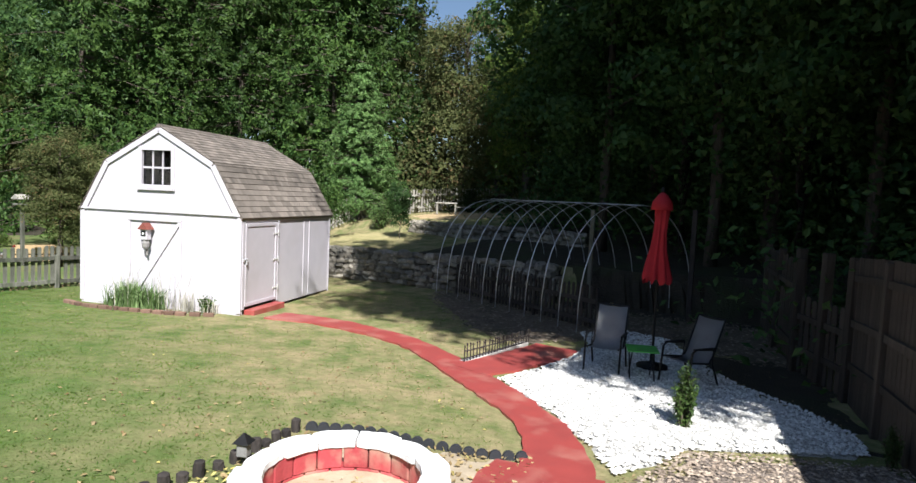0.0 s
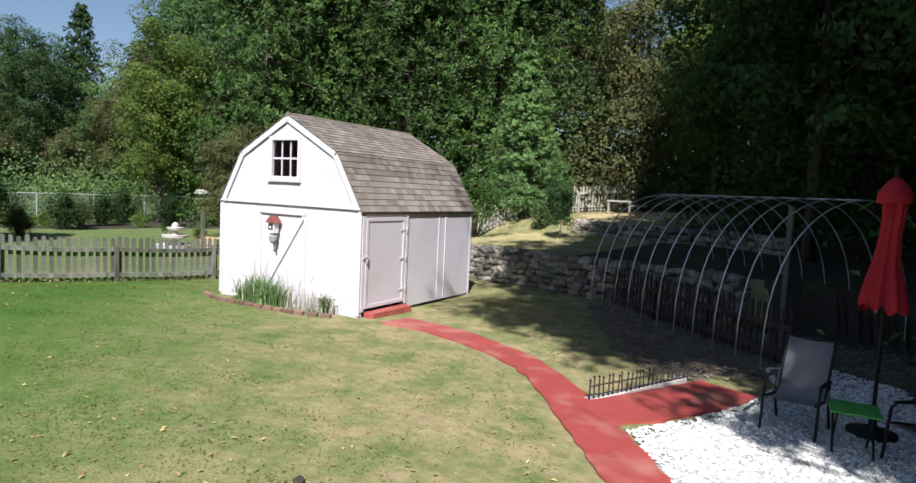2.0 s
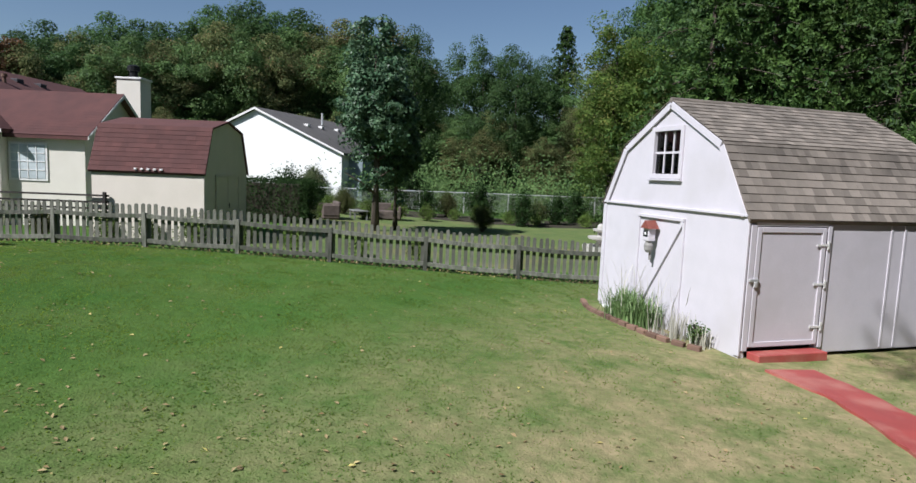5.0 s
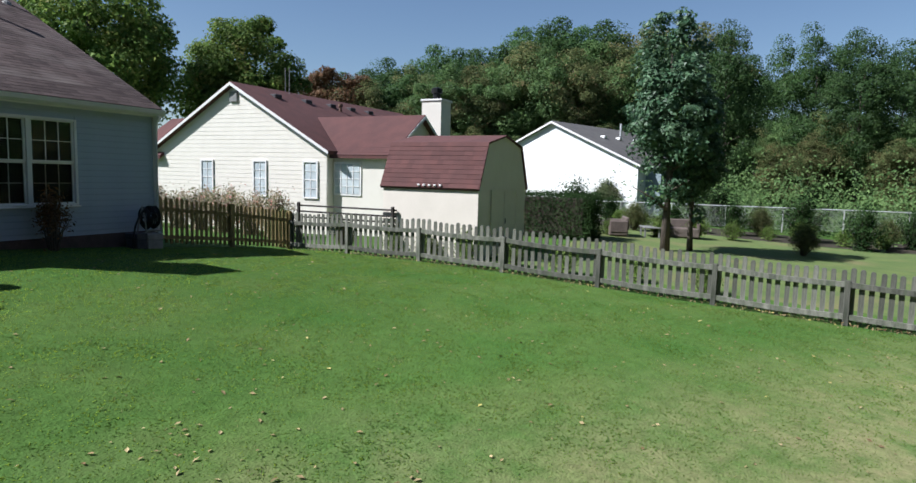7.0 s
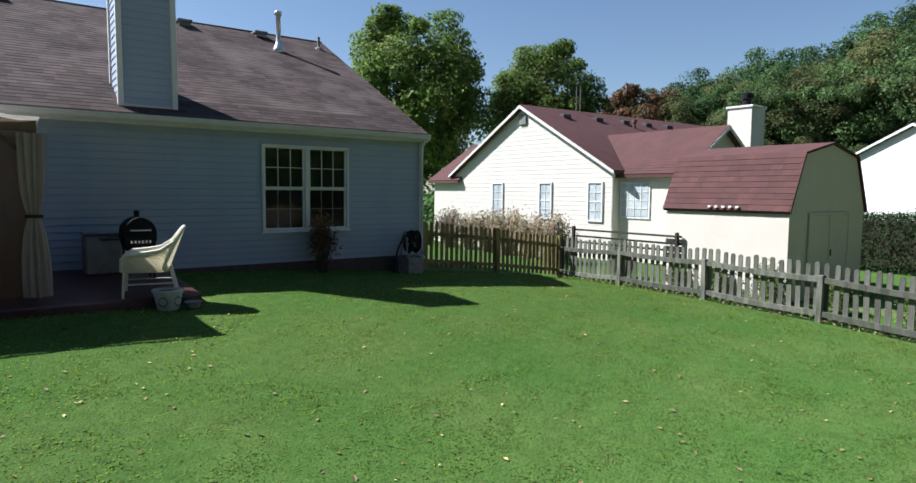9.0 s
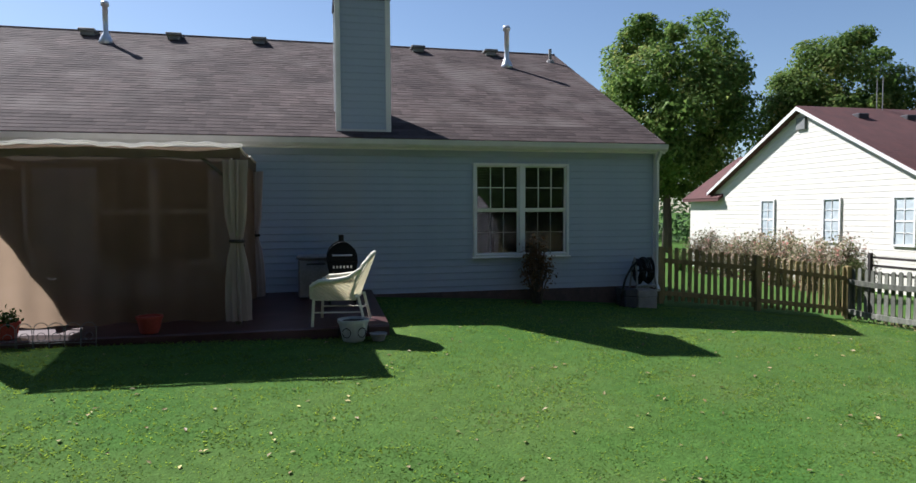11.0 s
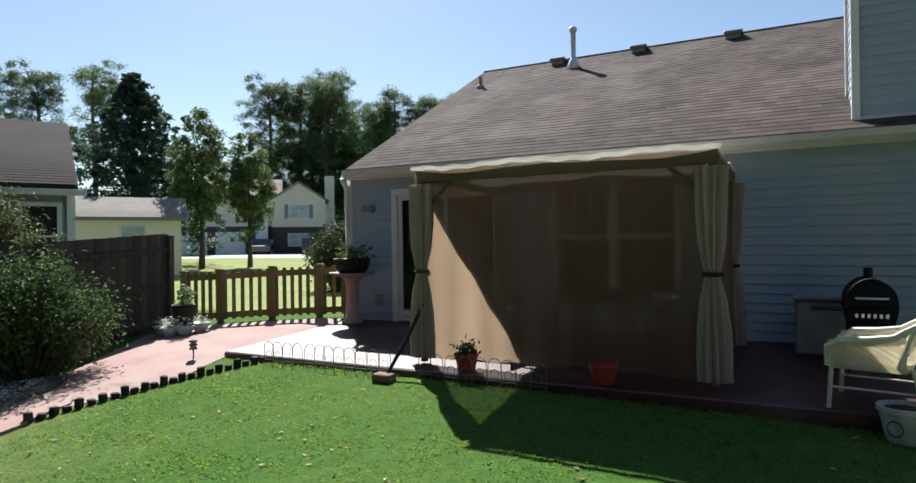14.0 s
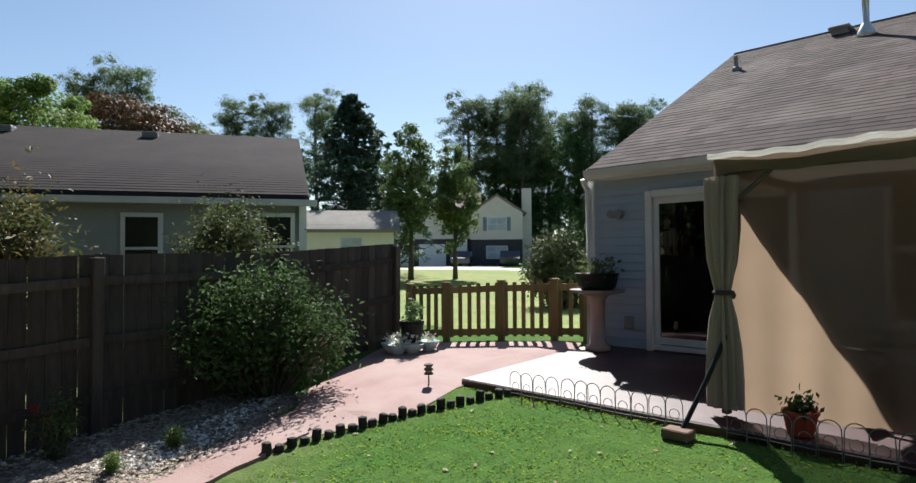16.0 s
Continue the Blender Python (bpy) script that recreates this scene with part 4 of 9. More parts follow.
chim = part("chimney", B((-7.32, -7.42, 4.3), (0.82, 0.86, 2.5)), M_SIDING, house, "boxed chimney clad in grey lap siding", True)
z = 3.3
while z < 5.5:
    ob = part("siding_board", lap_board(0.76), M_SIDING, chim)
    ob.matrix_basis = Matrix.Translation((-7.70, -6.99, z))
    ob.matrix_parent_inverse = chain(chim).inverted()
    ob = part("siding_board", lap_board(0.78), M_SIDING, chim)
    ob.matrix_basis = Matrix.Translation((-6.91, -7.03, z)) @ pose(0, 0, 0, 0, 0, -90)
    ob.matrix_parent_inverse = chain(chim).inverted()
    z += LAP
for x, y in ((-7.73, -6.995), (-6.91, -6.995), (-6.91, -7.83)):
    part("corner_trim", B((x, y, 4.42), (0.085, 0.085, 2.26), 0.006), M_TRIM, chim, "", True)
part("flashing", B((-7.32, -6.975, 3.405), (0.9, 0.04, 0.04)), M_GUTTER, chim, "", True)
part("chimney_cap", B((-7.32, -7.42, 5.6), (0.94, 1.0, 0.07), 0.01), M_DARKMETAL, chim, "dark metal chimney cap", True)
for x, y, h, r in ((-2.18, -11.39, 0.76, 0.055), (-11.0, -10.94, 0.86, 0.06)):
    bm = bmesh.new()
    z = roof_z(y)
    lathe(bm, [(0.16, -0.06), (0.13, 0.05), (0.07, 0.18), (r, 0.2), (r, h), (r * 1.5, h + 0.005), (r * 1.55, h + 0.07), (r * 1.2, h + 0.10)], 12, (x, y, z))
    part("vent_pipe", bm, M_PIPE, house, "galvanised roof vent pipe with a cone flashing", True, True)
for x, y, h in ((-0.25, -10.82, 0.24), (-12.32, -11.54, 0.32)):
    part("vent_pipe", lathe(bmesh.new(), [(0.12, -0.05), (0.09, 0.03), (0.04, 0.06), (0.04, h)], 10, (x, y, roof_z(y))), M_GREYPOT, house, "short roof vent pipe", True)
for x in (-1.69, -3.46, -5.29, -9.01, -10.85):
    bm = bmesh.new()
    y = -11.9
    box(bm, (x, y, roof_z(y) + 0.08), (0.34, 0.34, 0.07), 0.015)
    box(bm, (x, y, roof_z(y) + 0.02), (0.26, 0.26, 0.12))
    part("roof_vent", bm, M_ACGREY, house, "low square roof vent", True)
bm = bmesh.new()
lathe(bm, [(0.07, 0), (0.075, 0.02), (0.05, 0.04)], 12)
lathe(bm, [(0.045, 0.02), (0.055, 0.1), (0.06, 0.14)], 10, (0.05, 0, 0.02))
lathe(bm, [(0.045, 0.02), (0.055, 0.1), (0.06, 0.14)], 10, (-0.05, 0.0, 0.02))
wl = part("wall_lamp", bm, M_ACGREY, house, "twin-headed wall floodlight")
wl.matrix_basis = pose(0, 0, 0)
wl.matrix_parent_inverse = chain(house).inverted() @ pose(-0.15, WY + 0.02, 2.6, -90, 0, 0)
part("outlet_box", B((-0.28, WY + 0.03, 1.12), (0.12, 0.07, 0.16), 0.01), M_GREYPOT, house, "grey outdoor socket box", True)

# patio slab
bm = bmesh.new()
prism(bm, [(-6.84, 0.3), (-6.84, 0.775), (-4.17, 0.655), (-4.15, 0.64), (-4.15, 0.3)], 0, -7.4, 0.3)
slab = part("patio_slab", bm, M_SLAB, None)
tagged(slab, "raised red-painted concrete patio slab, shade put into its paint", "patio", kind="structure")


# ---- the garden shed ----
SHED_RZ = math.degrees(math.atan2(0.276, 0.961))
SZ = -0.47
shed = thing("garden_shed", "white-painted wooden barn shed with a gambrel shingle roof", "shed", (-11.952, 8.214, SZ), SHED_RZ)
HW, DP, KW = 1.94, 4.05, 1.33
WE, WK, WP = 2.02, 3.06, 3.79      # eave, knee, peak above the base
outline = [(-HW, -0.1), (-HW, WE), (-KW, WK - 0.04), (0, WP - 0.05), (KW, WK - 0.04), (HW, WE), (HW, -0.1)]
bm = bmesh.new()
SW = (-0.42, 0.30, 2.57, 3.28)
for poly in ([(-HW, -0.1), (HW, -0.1), (HW, WE), (-HW, WE)],
             [(-HW, WE), (SW[0], WE), (SW[0], WP - 0.05 + SW[0] * 0.52), (-KW, WK - 0.04)],
             [(SW[1], WE), (HW, WE), (KW, WK - 0.04), (SW[1], WP - 0.05 - SW[1] * 0.52)],
             [(SW[0], WE), (SW[1], WE), (SW[1], SW[2]), (SW[0], SW[2])],
             [(SW[0], SW[3]), (SW[1], SW[3]), (SW[1], WP - 0.05 - SW[1] * 0.52), (0, WP - 0.05), (SW[0], WP - 0.05 + SW[0] * 0.52)]):
    prism(bm, poly, 1, 0.0, 0.09)
front_wall = part("front_wall", bm, M_WHITE, shed, "white sheet-sided gable wall")
bm = bmesh.new()
prism(bm, outline, 1, DP - 0.09, DP)
part("back_wall", bm, M_WHITE, shed)
part("left_wall", B((-HW + 0.045, DP / 2, 1.02), (0.09, DP - 0.18, 1.94)), M_WHITE, shed)
SD = (0.11, 1.36, 0.14, 1.88)     # door opening along the right wall
bm = bmesh.new()
xr = HW - 0.045
box(bm, (xr, (SD[1] + DP - 0.09) / 2, (0.02 + WE) / 2), (0.09, DP - 0.09 - SD[1], WE - 0.02))
box(bm, (xr, (SD[0] + SD[1]) / 2, (SD[3] + WE) / 2), (0.09, SD[1] - SD[0], WE - SD[3]))
part("right_wall", bm, M_WHITE, shed, "white panelled side wall")
part("floor", B((0, DP / 2, 0.14), (HW * 2 - 0.2, DP - 0.2, 0.1)), M_WEATHER, shed)
for y in (0.05, DP / 2, DP - 0.1):
    part("skid", B((0, y + 0.04, 0.02), (HW * 2 - 0.3, 0.14, 0.16)), M_WEATHER, shed)
# trims on the front
for x in (-HW + 0.04, HW - 0.04):
    part("corner_board", B((x + (0.012 if x > 0 else -0.012), -0.012, 1.0), (0.10, 0.03, 1.94), 0.004), M_WHITE, shed)
part("belt_board", B((0, -0.022, WE + 0.0), (HW * 2 - 0.02, 0.05, 0.035), 0.003), M_WHITE, shed)
for a, b in (((-HW, WE), (-KW, WK)), ((-KW, WK), (0, WP)), ((0, WP), (KW, WK)), ((KW, WK), (HW, WE))):
    d = Vector((b[0] - a[0], 0, b[1] - a[1]))
    bm = bmesh.new()
    ang = math.atan2(d.z, d.x)
    ix, iz = d.z / d.length * 0.075, -d.x / d.length * 0.075
    box(bm, ((a[0] + b[0]) / 2 + ix, -0.03, (a[1] + b[1]) / 2 + iz), (d.length - 0.06, 0.028, 0.11), 0.004, Matrix.Rotation(-ang, 4, "Y"))
    part("rake_board", bm, M_WHITE, shed)
# braced door on the front, painted shut
bm = bmesh.new()
box(bm, (-0.085, -0.022, 1.84), (1.30, 0.05, 0.05), 0.003)
for x in (-0.71, 0.54):
    box(bm, (x, -0.016, 1.0), (0.05, 0.032, 1.66), 0.003)
rot = Matrix.Rotation(radians(-55), 4, "Y")
box(bm, (-0.06, -0.02, 0.98), (2.02, 0.04, 0.07), 0.003, rot)
part("front_door", bm, M_WHITE, shed, "painted-over braced door")
# loft window
w = part("loft_window", bmesh.new(), M_WHITE, shed, "small white six-pane loft window")
bm = bmesh.new()
for x in (SW[0] - 0.035, SW[1] + 0.035):
    box(bm, (x, -0.015, (SW[2] + SW[3]) / 2), (0.08, 0.035, SW[3] - SW[2] + 0.16), 0.004)
for z in (SW[2] - 0.04, SW[3] + 0.04):
    box(bm, (-0.06, -0.015, z), (SW[1] - SW[0] - 0.01, 0.034, 0.08), 0.004)
part("casing", bm, M_WHITE, w)
part("window_sill", B((-0.06, -0.03, SW[2] - 0.10), (0.90, 0.06, 0.03), 0.004), M_WHITE, w)
part("pane", B((-0.06, 0.04, (SW[2] + SW[3]) / 2), (0.72, 0.005, 0.71)), M_GLASS, w, "dark glass")
bm = bmesh.new()
for x in (-0.18, 0.06):
    box(bm, (x, 0.03, (SW[2] + SW[3]) / 2), (0.026, 0.02, 0.69))
box(bm, (-0.06, 0.029, (SW[2] + SW[3]) / 2), (0.71, 0.022, 0.036))
part("glazing_bar", bm, M_WHITE, w)
part("blind", B((-0.06, 0.075, (SW[2] + SW[3]) / 2), (0.71, 0.004, 0.70)), M_BLIND, w, "dusty pale blind")
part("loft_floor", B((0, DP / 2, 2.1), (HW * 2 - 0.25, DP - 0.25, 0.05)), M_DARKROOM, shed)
# side door, ledges and hardware
bm = bmesh.new()
box(bm, (HW + 0.004, (SD[0] + SD[1]) / 2, (SD[2] + SD[3]) / 2), (0.03, SD[1] - SD[0] - 0.03, SD[3] - SD[2] - 0.02), 0.004)
sd = part("side_door", bm, M_WHITE, shed, "plain white shed door")
bm = bmesh.new()
for y in (SD[0] + 0.05, SD[1] - 0.05):
    box(bm, (HW + 0.026, y, (SD[2] + SD[3]) / 2), (0.018, 0.07, SD[3] - SD[2] - 0.04), 0.003)
for z in (SD[2] + 0.05, SD[3] - 0.05):
    box(bm, (HW + 0.0255, (SD[0] + SD[1]) / 2, z), (0.018, SD[1] - SD[0] - 0.18, 0.07), 0.003)
part("door_rail", bm, M_WHITE, sd)
for z in (0.42, 1.05, 1.62):
    bm = B((HW + 0.04, SD[1] + 0.03, z), (0.012, 0.03, 0.13))
    box(bm, (HW + 0.04, SD[1] - 0.08, z), (0.01, 0.2, 0.03))
    part("hinge", bm, M_TRIM, sd, "white strap hinge")
bm = bmesh.new()
box(bm, (HW + 0.045, SD[0] + 0.0, 1.12), (0.03, 0.16, 0.045), 0.006)
box(bm, (HW + 0.055, SD[0] + 0.03, 1.06), (0.03, 0.05, 0.08), 0.006)
part("latch", bm, M_PIPE, sd, "steel hasp and padlock")
bm = bmesh.new()
for y, wdt in ((SD[0] - 0.04, 0.09), (SD[1] + 0.06, 0.07)):
    box(bm, (HW + 0.012, y, 1.0), (0.03, wdt, 1.8), 0.004)
box(bm, (HW + 0.012, (SD[0] + SD[1]) / 2, SD[3] + 0.04), (0.03, SD[1] - SD[0] + 0.02, 0.07), 0.004)
part("door_casing", bm, M_WHITE, shed)
for y in (2.63, 2.9, DP - 0.05):
    part("batten", B((HW + 0.004, y, 1.0), (0.014, 0.04, 1.92), 0.003), M_WHITE, shed)
part("step", B((HW + 0.13, 0.74, 0.03), (0.24, 1.22, 0.13), 0.01), M_RED, shed, "red-painted wooden step")
# roof slabs, then shingles
bm = bmesh.new()
OV = 0.05
kn = [(-HW - 0.03, WE - 0.03), (-KW, WK), (0, WP), (KW, WK), (HW + 0.05, WE - 0.05)]
inn = [(x * 0.985, z - 0.05) for x, z in kn]
for i in range(4):
    prism(bm, [kn[i], kn[i + 1], inn[i + 1], inn[i]], 1, -OV + 0.02, DP + OV)
shed_roof = part("roof", bm, M_SHINGLE, shed, "grey-brown shingle gambrel roof")
shed_m = chain(shed)
for s in (1, -1):
    for (ax, az), (bx, bz), seed in (((HW + 0.05, WE - 0.05), (KW, WK), 3), ((KW, WK), (0, WP), 5)):
        length = math.hypot(bx - ax, bz - az)
        if s == 1:
            m = slope_matrix((ax, -OV, az + 0.002), (0, 1, 0), (bx - ax, 0, bz - az))
        else:
            m = slope_matrix((-ax, DP + OV, az + 0.002), (0, -1, 0), (-(bx - ax), 0, bz - az))
        shingle_field(shed_roof, shed_m @ m, DP + 2 * OV, length, 0.17, 0.135, 0.014, M_SHINGLE, 150 if s == 1 else 0, seed)
part("ridge_cap", rod(bmesh.new(), (0, -OV, WP - 0.01), (0, DP + OV, WP - 0.01), 0.045), M_SHINGLE, shed_roof)


# ---- trees ----
def leaf_cards(centres, outward, size, rs, up=0.35, ratio=0.5, loose=0.6, simple=False):
    """One small folded leaf (two faces) per centre; each faces outwards and upwards more often than not."""
    n = len(centres)
    nrm = rs.normal(size=(n, 3)) * loose + outward + np.array([0, 0, up])
    nrm /= np.linalg.norm(nrm, axis=1, keepdims=True) + 1e-9
    t = rs.normal(size=(n, 3))
    a = np.cross(nrm, t)
    a /= np.linalg.norm(a, axis=1, keepdims=True) + 1e-9
    b = np.cross(nrm, a)
    s = size * rs.uniform(0.6, 1.4, (n, 1))
    if simple:
        v = np.stack([centres - a * s, centres + a * s * 0.6 - b * s * ratio, centres + a * s * 0.6 + b * s * ratio], 1).reshape(-1, 3)
        return v, np.arange(3 * n).reshape(n, 3)
    fold = nrm * s * 0.18
    v = np.stack([centres - a * s, centres - b * s * ratio + fold, centres + a * s, centres + b * s * ratio + fold], 1).reshape(-1, 3)
    q = np.arange(4 * n).reshape(n, 4)
    return v, q


def crown_points(rs, clumps, per, radii, centre, clump_r, shell=0.5, lumps=0.25):
    """Leaf places on rounded boughs that fill an uneven ellipsoid; the leaves lie on the outside of each bough."""
    d = rs.normal(size=(clumps, 3))
    d /= np.linalg.norm(d, axis=1, keepdims=True)
    lump = 1 + lumps * (np.sin(d[:, 0] * 5 + rs.uniform(0, 6)) * np.sin(d[:, 1] * 4 + rs.uniform(0, 6)) + np.sin(d[:, 2] * 6 + rs.uniform(0, 6)) * 0.6)
    r = (shell + (1 - shell) * rs.uniform(0, 1, clumps) ** 0.6) * lump
    c = d * r[:, None] * np.array(radii)
    way = rs.normal(size=(clumps, per, 3)) + np.array([0, 0, 0.35])
    way /= np.linalg.norm(way, axis=2, keepdims=True)
    reach = rs.uniform(0.25, 1.0, (clumps, per, 1)) ** 0.45 * np.minimum(1.14, 1 + 0.15 * rs.normal(size=(clumps, per, 1)) ** 2)
    off = way * reach * clump_r * np.array([1, 1, 0.72]) * rs.uniform(0.55, 1.35, (clumps, 1, 1))
    p = (c[:, None, :] + off).reshape(-1, 3)
    out = np.repeat(c / (np.linalg.norm(c, axis=1, keepdims=True) + 1e-6), per, 0) * 0.35 + way.reshape(-1, 3) * 0.9
    return p + np.array(centre), out


def trunk_mesh(h, r, rs, limbs=5, spread=2.0, lean=0.2, start=0.3):
    bm = bmesh.new()
    pts = [(rs.uniform(-lean, lean) * k / 5, rs.uniform(-lean, lean) * k / 5, -0.3 + (h + 0.3) * k / 5) for k in range(6)]
    tube(bm, pts, [r * 1.35, r, r * 0.85, r * 0.7, r * 0.5, r * 0.2], 9)
    for k in range(limbs):
        z = h * (start + (0.9 - start) * (k + rs.uniform(0, 0.6)) / limbs)
        a = rs.uniform(0, 2 * math.pi)
        L = spread * rs.uniform(0.6, 1.0) * (1.15 - z / h)
        p0 = Vector((0, 0, z))
        p1 = p0 + Vector((math.cos(a) * L * 0.5, math.sin(a) * L * 0.5, L * 0.35))
        p2 = p0 + Vector((math.cos(a) * L, math.sin(a) * L, L * 0.6))
        tube(bm, [p0, p1, p2], [r * 0.4, r * 0.25, r * 0.08], 6)
    return bm


def make_tree(label, leafm, h, seed, radii, centre, clumps, per, clump_r, leaf, shell=0.5, trunk_r=0.22, spread=3.0, start=0.3, bark=M_BARK, extra=None, up=0.35, ratio=0.5, category="tree", limbs=6, lumps=0.25):
    """A tree at the origin: a tapered trunk with limbs, and a crown of many small leaves."""
    rs = np.random.RandomState(seed)
    ob = thing("tree", label, category)
    part("trunk", trunk_mesh(h * 0.85, trunk_r, rs, limbs, spread, 0.25, start), bark, ob, smooth=True)
    p, o = crown_points(rs, clumps, per, radii, centre, clump_r, shell, lumps)
    if extra is not None:
        p2, o2 = extra(rs)
        p, o = np.vstack([p, p2]), np.vstack([o, o2])
    v, q = leaf_cards(p, o, leaf, rs, up, ratio, simple=True)
    cr = new("crown", raw_mesh("crown", v, q, leafm))
    cr.parent = ob
    return ob


def cone_tree(label, leafm, h, base_r, seed, n, leaf, droop=0.3, trunk_r=0.16, low=0.06, power=0.85, clump=0.2, ratio=0.3, per_branch=60, bark=M_BARK):
    """A needle tree: whorls of drooping branches that shorten towards the tip."""
    rs = np.random.RandomState(seed)
    ob = thing("tree", label, "tree")
    bm = bmesh.new()
    tube(bm, [(0, 0, -0.3), (0, 0, h * 0.3), (0, 0, h * 0.7), (0, 0, h * 0.98)], [trunk_r * 1.2, trunk_r, trunk_r * 0.5, 0.02], 8)
    nb = max(60, n // per_branch)
    t = rs.uniform(low, 1, nb)
    ang = rs.uniform(0, 2 * math.pi, nb)
    L = base_r * (1 - t) ** power * rs.uniform(0.65, 1.12, nb) + 0.12
    for k in range(0, nb, 3):
        z = h * t[k]
        tube(bm, [(0, 0, z), (math.cos(ang[k]) * L[k] * 0.5, math.sin(ang[k]) * L[k] * 0.5, z - droop * L[k] * 0.15), (math.cos(ang[k]) * L[k] * 0.9, math.sin(ang[k]) * L[k] * 0.9, z - droop * L[k] * 0.5)], [0.035, 0.02, 0.008], 4)
    part("trunk", bm, bark, ob)
    per = n // nb
    # the needles sit in tufts along each branch
    tufts = max(2, per // 11)
    which = rs.randint(0, tufts, (nb, per))
    u = np.take_along_axis(rs.uniform(0.04, 1, (nb, tufts)) ** 0.7, which, 1)
    off = np.take_along_axis(rs.normal(size=(nb, tufts, 3)), which[:, :, None].repeat(3, 2), 1) + 0.42 * rs.normal(size=(nb, per, 3))
    x = np.cos(ang)[:, None] * L[:, None] * u
    y = np.sin(ang)[:, None] * L[:, None] * u
    z = h * t[:, None] - droop * L[:, None] * u * u * 0.6
    p = np.stack([x, y, z], -1) + off * clump * (0.4 + 0.6 * (1 - t))[:, None, None]
    o = np.stack([x, y, 0 * x], -1)
    o = o / (np.linalg.norm(o, axis=-1, keepdims=True) + 1e-6) * 0.7
    v, q = leaf_cards(p.reshape(-1, 3), o.reshape(-1, 3), leaf, rs, 0.3, ratio, simple=True)
    cr = new("crown", raw_mesh("crown", v, q, leafm))
    cr.parent = ob
    return ob


def tall_pine(seed, h=20.0):
    """A tall bare-stemmed pine with open plates of needles near the top."""
    rs = np.random.RandomState(seed)
    ob = thing("tree", "tall bare-stemmed pine with an open crown", "tree")
    bm = bmesh.new()
    tube(bm, [(0, 0, -0.4), (0.15, 0.1, h * 0.35), (-0.1, 0.15, h * 0.7), (0, 0, h * 0.97)], [0.32, 0.26, 0.18, 0.05], 8)
    P, O = [], []
    for k in range(46):
        z = h * (0.42 + 0.56 * rs.uniform(0, 1) ** 0.75)
        a, L = rs.uniform(0, 6.28), rs.uniform(0.7, 2.9) * (1.3 - 0.95 * (z / h - 0.4))
        e = Vector((math.cos(a) * L, math.sin(a) * L, z + L * rs.uniform(0.15, 0.45)))
        tube(bm, [(0, 0, z), (e.x * 0.6, e.y * 0.6, z + L * 0.12), tuple(e)], [0.07, 0.05, 0.02], 5)
        for j in range(5):
            c0 = np.array(e) + rs.normal(size=3) * np.array([0.55, 0.55, 0.36]) * (0.4 + 0.3 * L)
            way = rs.normal(size=(105, 3)) * 0.62
            c = c0 + way * np.array([0.56, 0.56, 0.38]) * rs.uniform(0.6, 1.2)
            P.append(c)
            O.append(way * 0.8)
    part("trunk", bm, M_BARK, ob)
    v, q = leaf_cards(np.vstack(P), np.vstack(O), 0.13, rs, 0.4, 0.3, simple=True)
    cr = new("crown", raw_mesh("crown", v, q, L_FARPINE))
    cr.parent = ob
    return ob


def put(ob, x, y, s=1.0, rz=0.0, sz=None, dz=0.0):
    """Stand a thing on the ground at x, y."""
    return Matrix.Translation((x, y, gz(x, y) + dz)) @ Matrix.Rotation(radians(rz), 4, "Z") @ Matrix.Diagonal((s, s, sz or s, 1))


def shared(source, leafm, label):
    """The same growth with other foliage."""
    ob = copy_thing(source, Matrix.Identity(4))
    for c in ob.children:
        if c.data.name.startswith("crown"):
            c.data = c.data.copy()
            c.data.materials[0] = leafm
    tagged(ob, label)
    return ob


oak = make_tree("broad green deciduous tree of the wood's edge", L_OAK, 13, 11, (3.6, 3.6, 4.9), (0, 0, 7.6), 120, 330, 1.0, 0.092, shell=0.5, ratio=0.62)
oak_b = make_tree("tall dense green woodland tree", L_DARK, 15, 12, (3.2, 3.2, 6.2), (0, 0, 8.6), 120, 330, 1.05, 0.092, shell=0.5, ratio=0.62)
oak_n = make_tree("tall leafy green tree of the near wood", L_DARK, 15, 22, (3.3, 3.3, 6.5), (0, 0, 7.8), 135, 240, 0.92, 0.10, shell=0.5, ratio=0.65, trunk_r=0.15)
low_oak = make_tree("dark grove tree leafy down to the ground", L_DARK, 13, 24, (3.0, 3.0, 6.4), (0, 0, 5.8), 120, 210, 1.05, 0.115, shell=0.5, ratio=0.65)
maple = make_tree("round sunlit green maple with yellowing tips", L_MAPLE, 12, 13, (3.9, 3.9, 4.6), (0, 0, 7.2), 210, 330, 0.92, 0.11, shell=0.6, ratio=0.65, lumps=0.1)
olive = make_tree("thin olive-brown tree with sparse foliage", L_OLIVE, 12, 14, (2.5, 2.5, 5.0), (0, 0, 6.8), 130, 230, 0.8, 0.08, shell=0.3, ratio=0.6)
pear = make_tree("glossy dark green ornamental pear with a dense oval crown", L_PEAR, 9, 15, (1.4, 1.4, 3.3), (0, 0, 5.6), 130, 130, 0.5, 0.095, shell=0.6, ratio=0.6, start=0.16, trunk_r=0.15, spread=1.8)
cedar = cone_tree("tall feathery green cypress screen tree", L_CEDAR, 15, 3.4, 16, 34000, 0.10, droop=0.35, clump=0.24, power=0.6, ratio=0.36, per_branch=75, trunk_r=0.09)
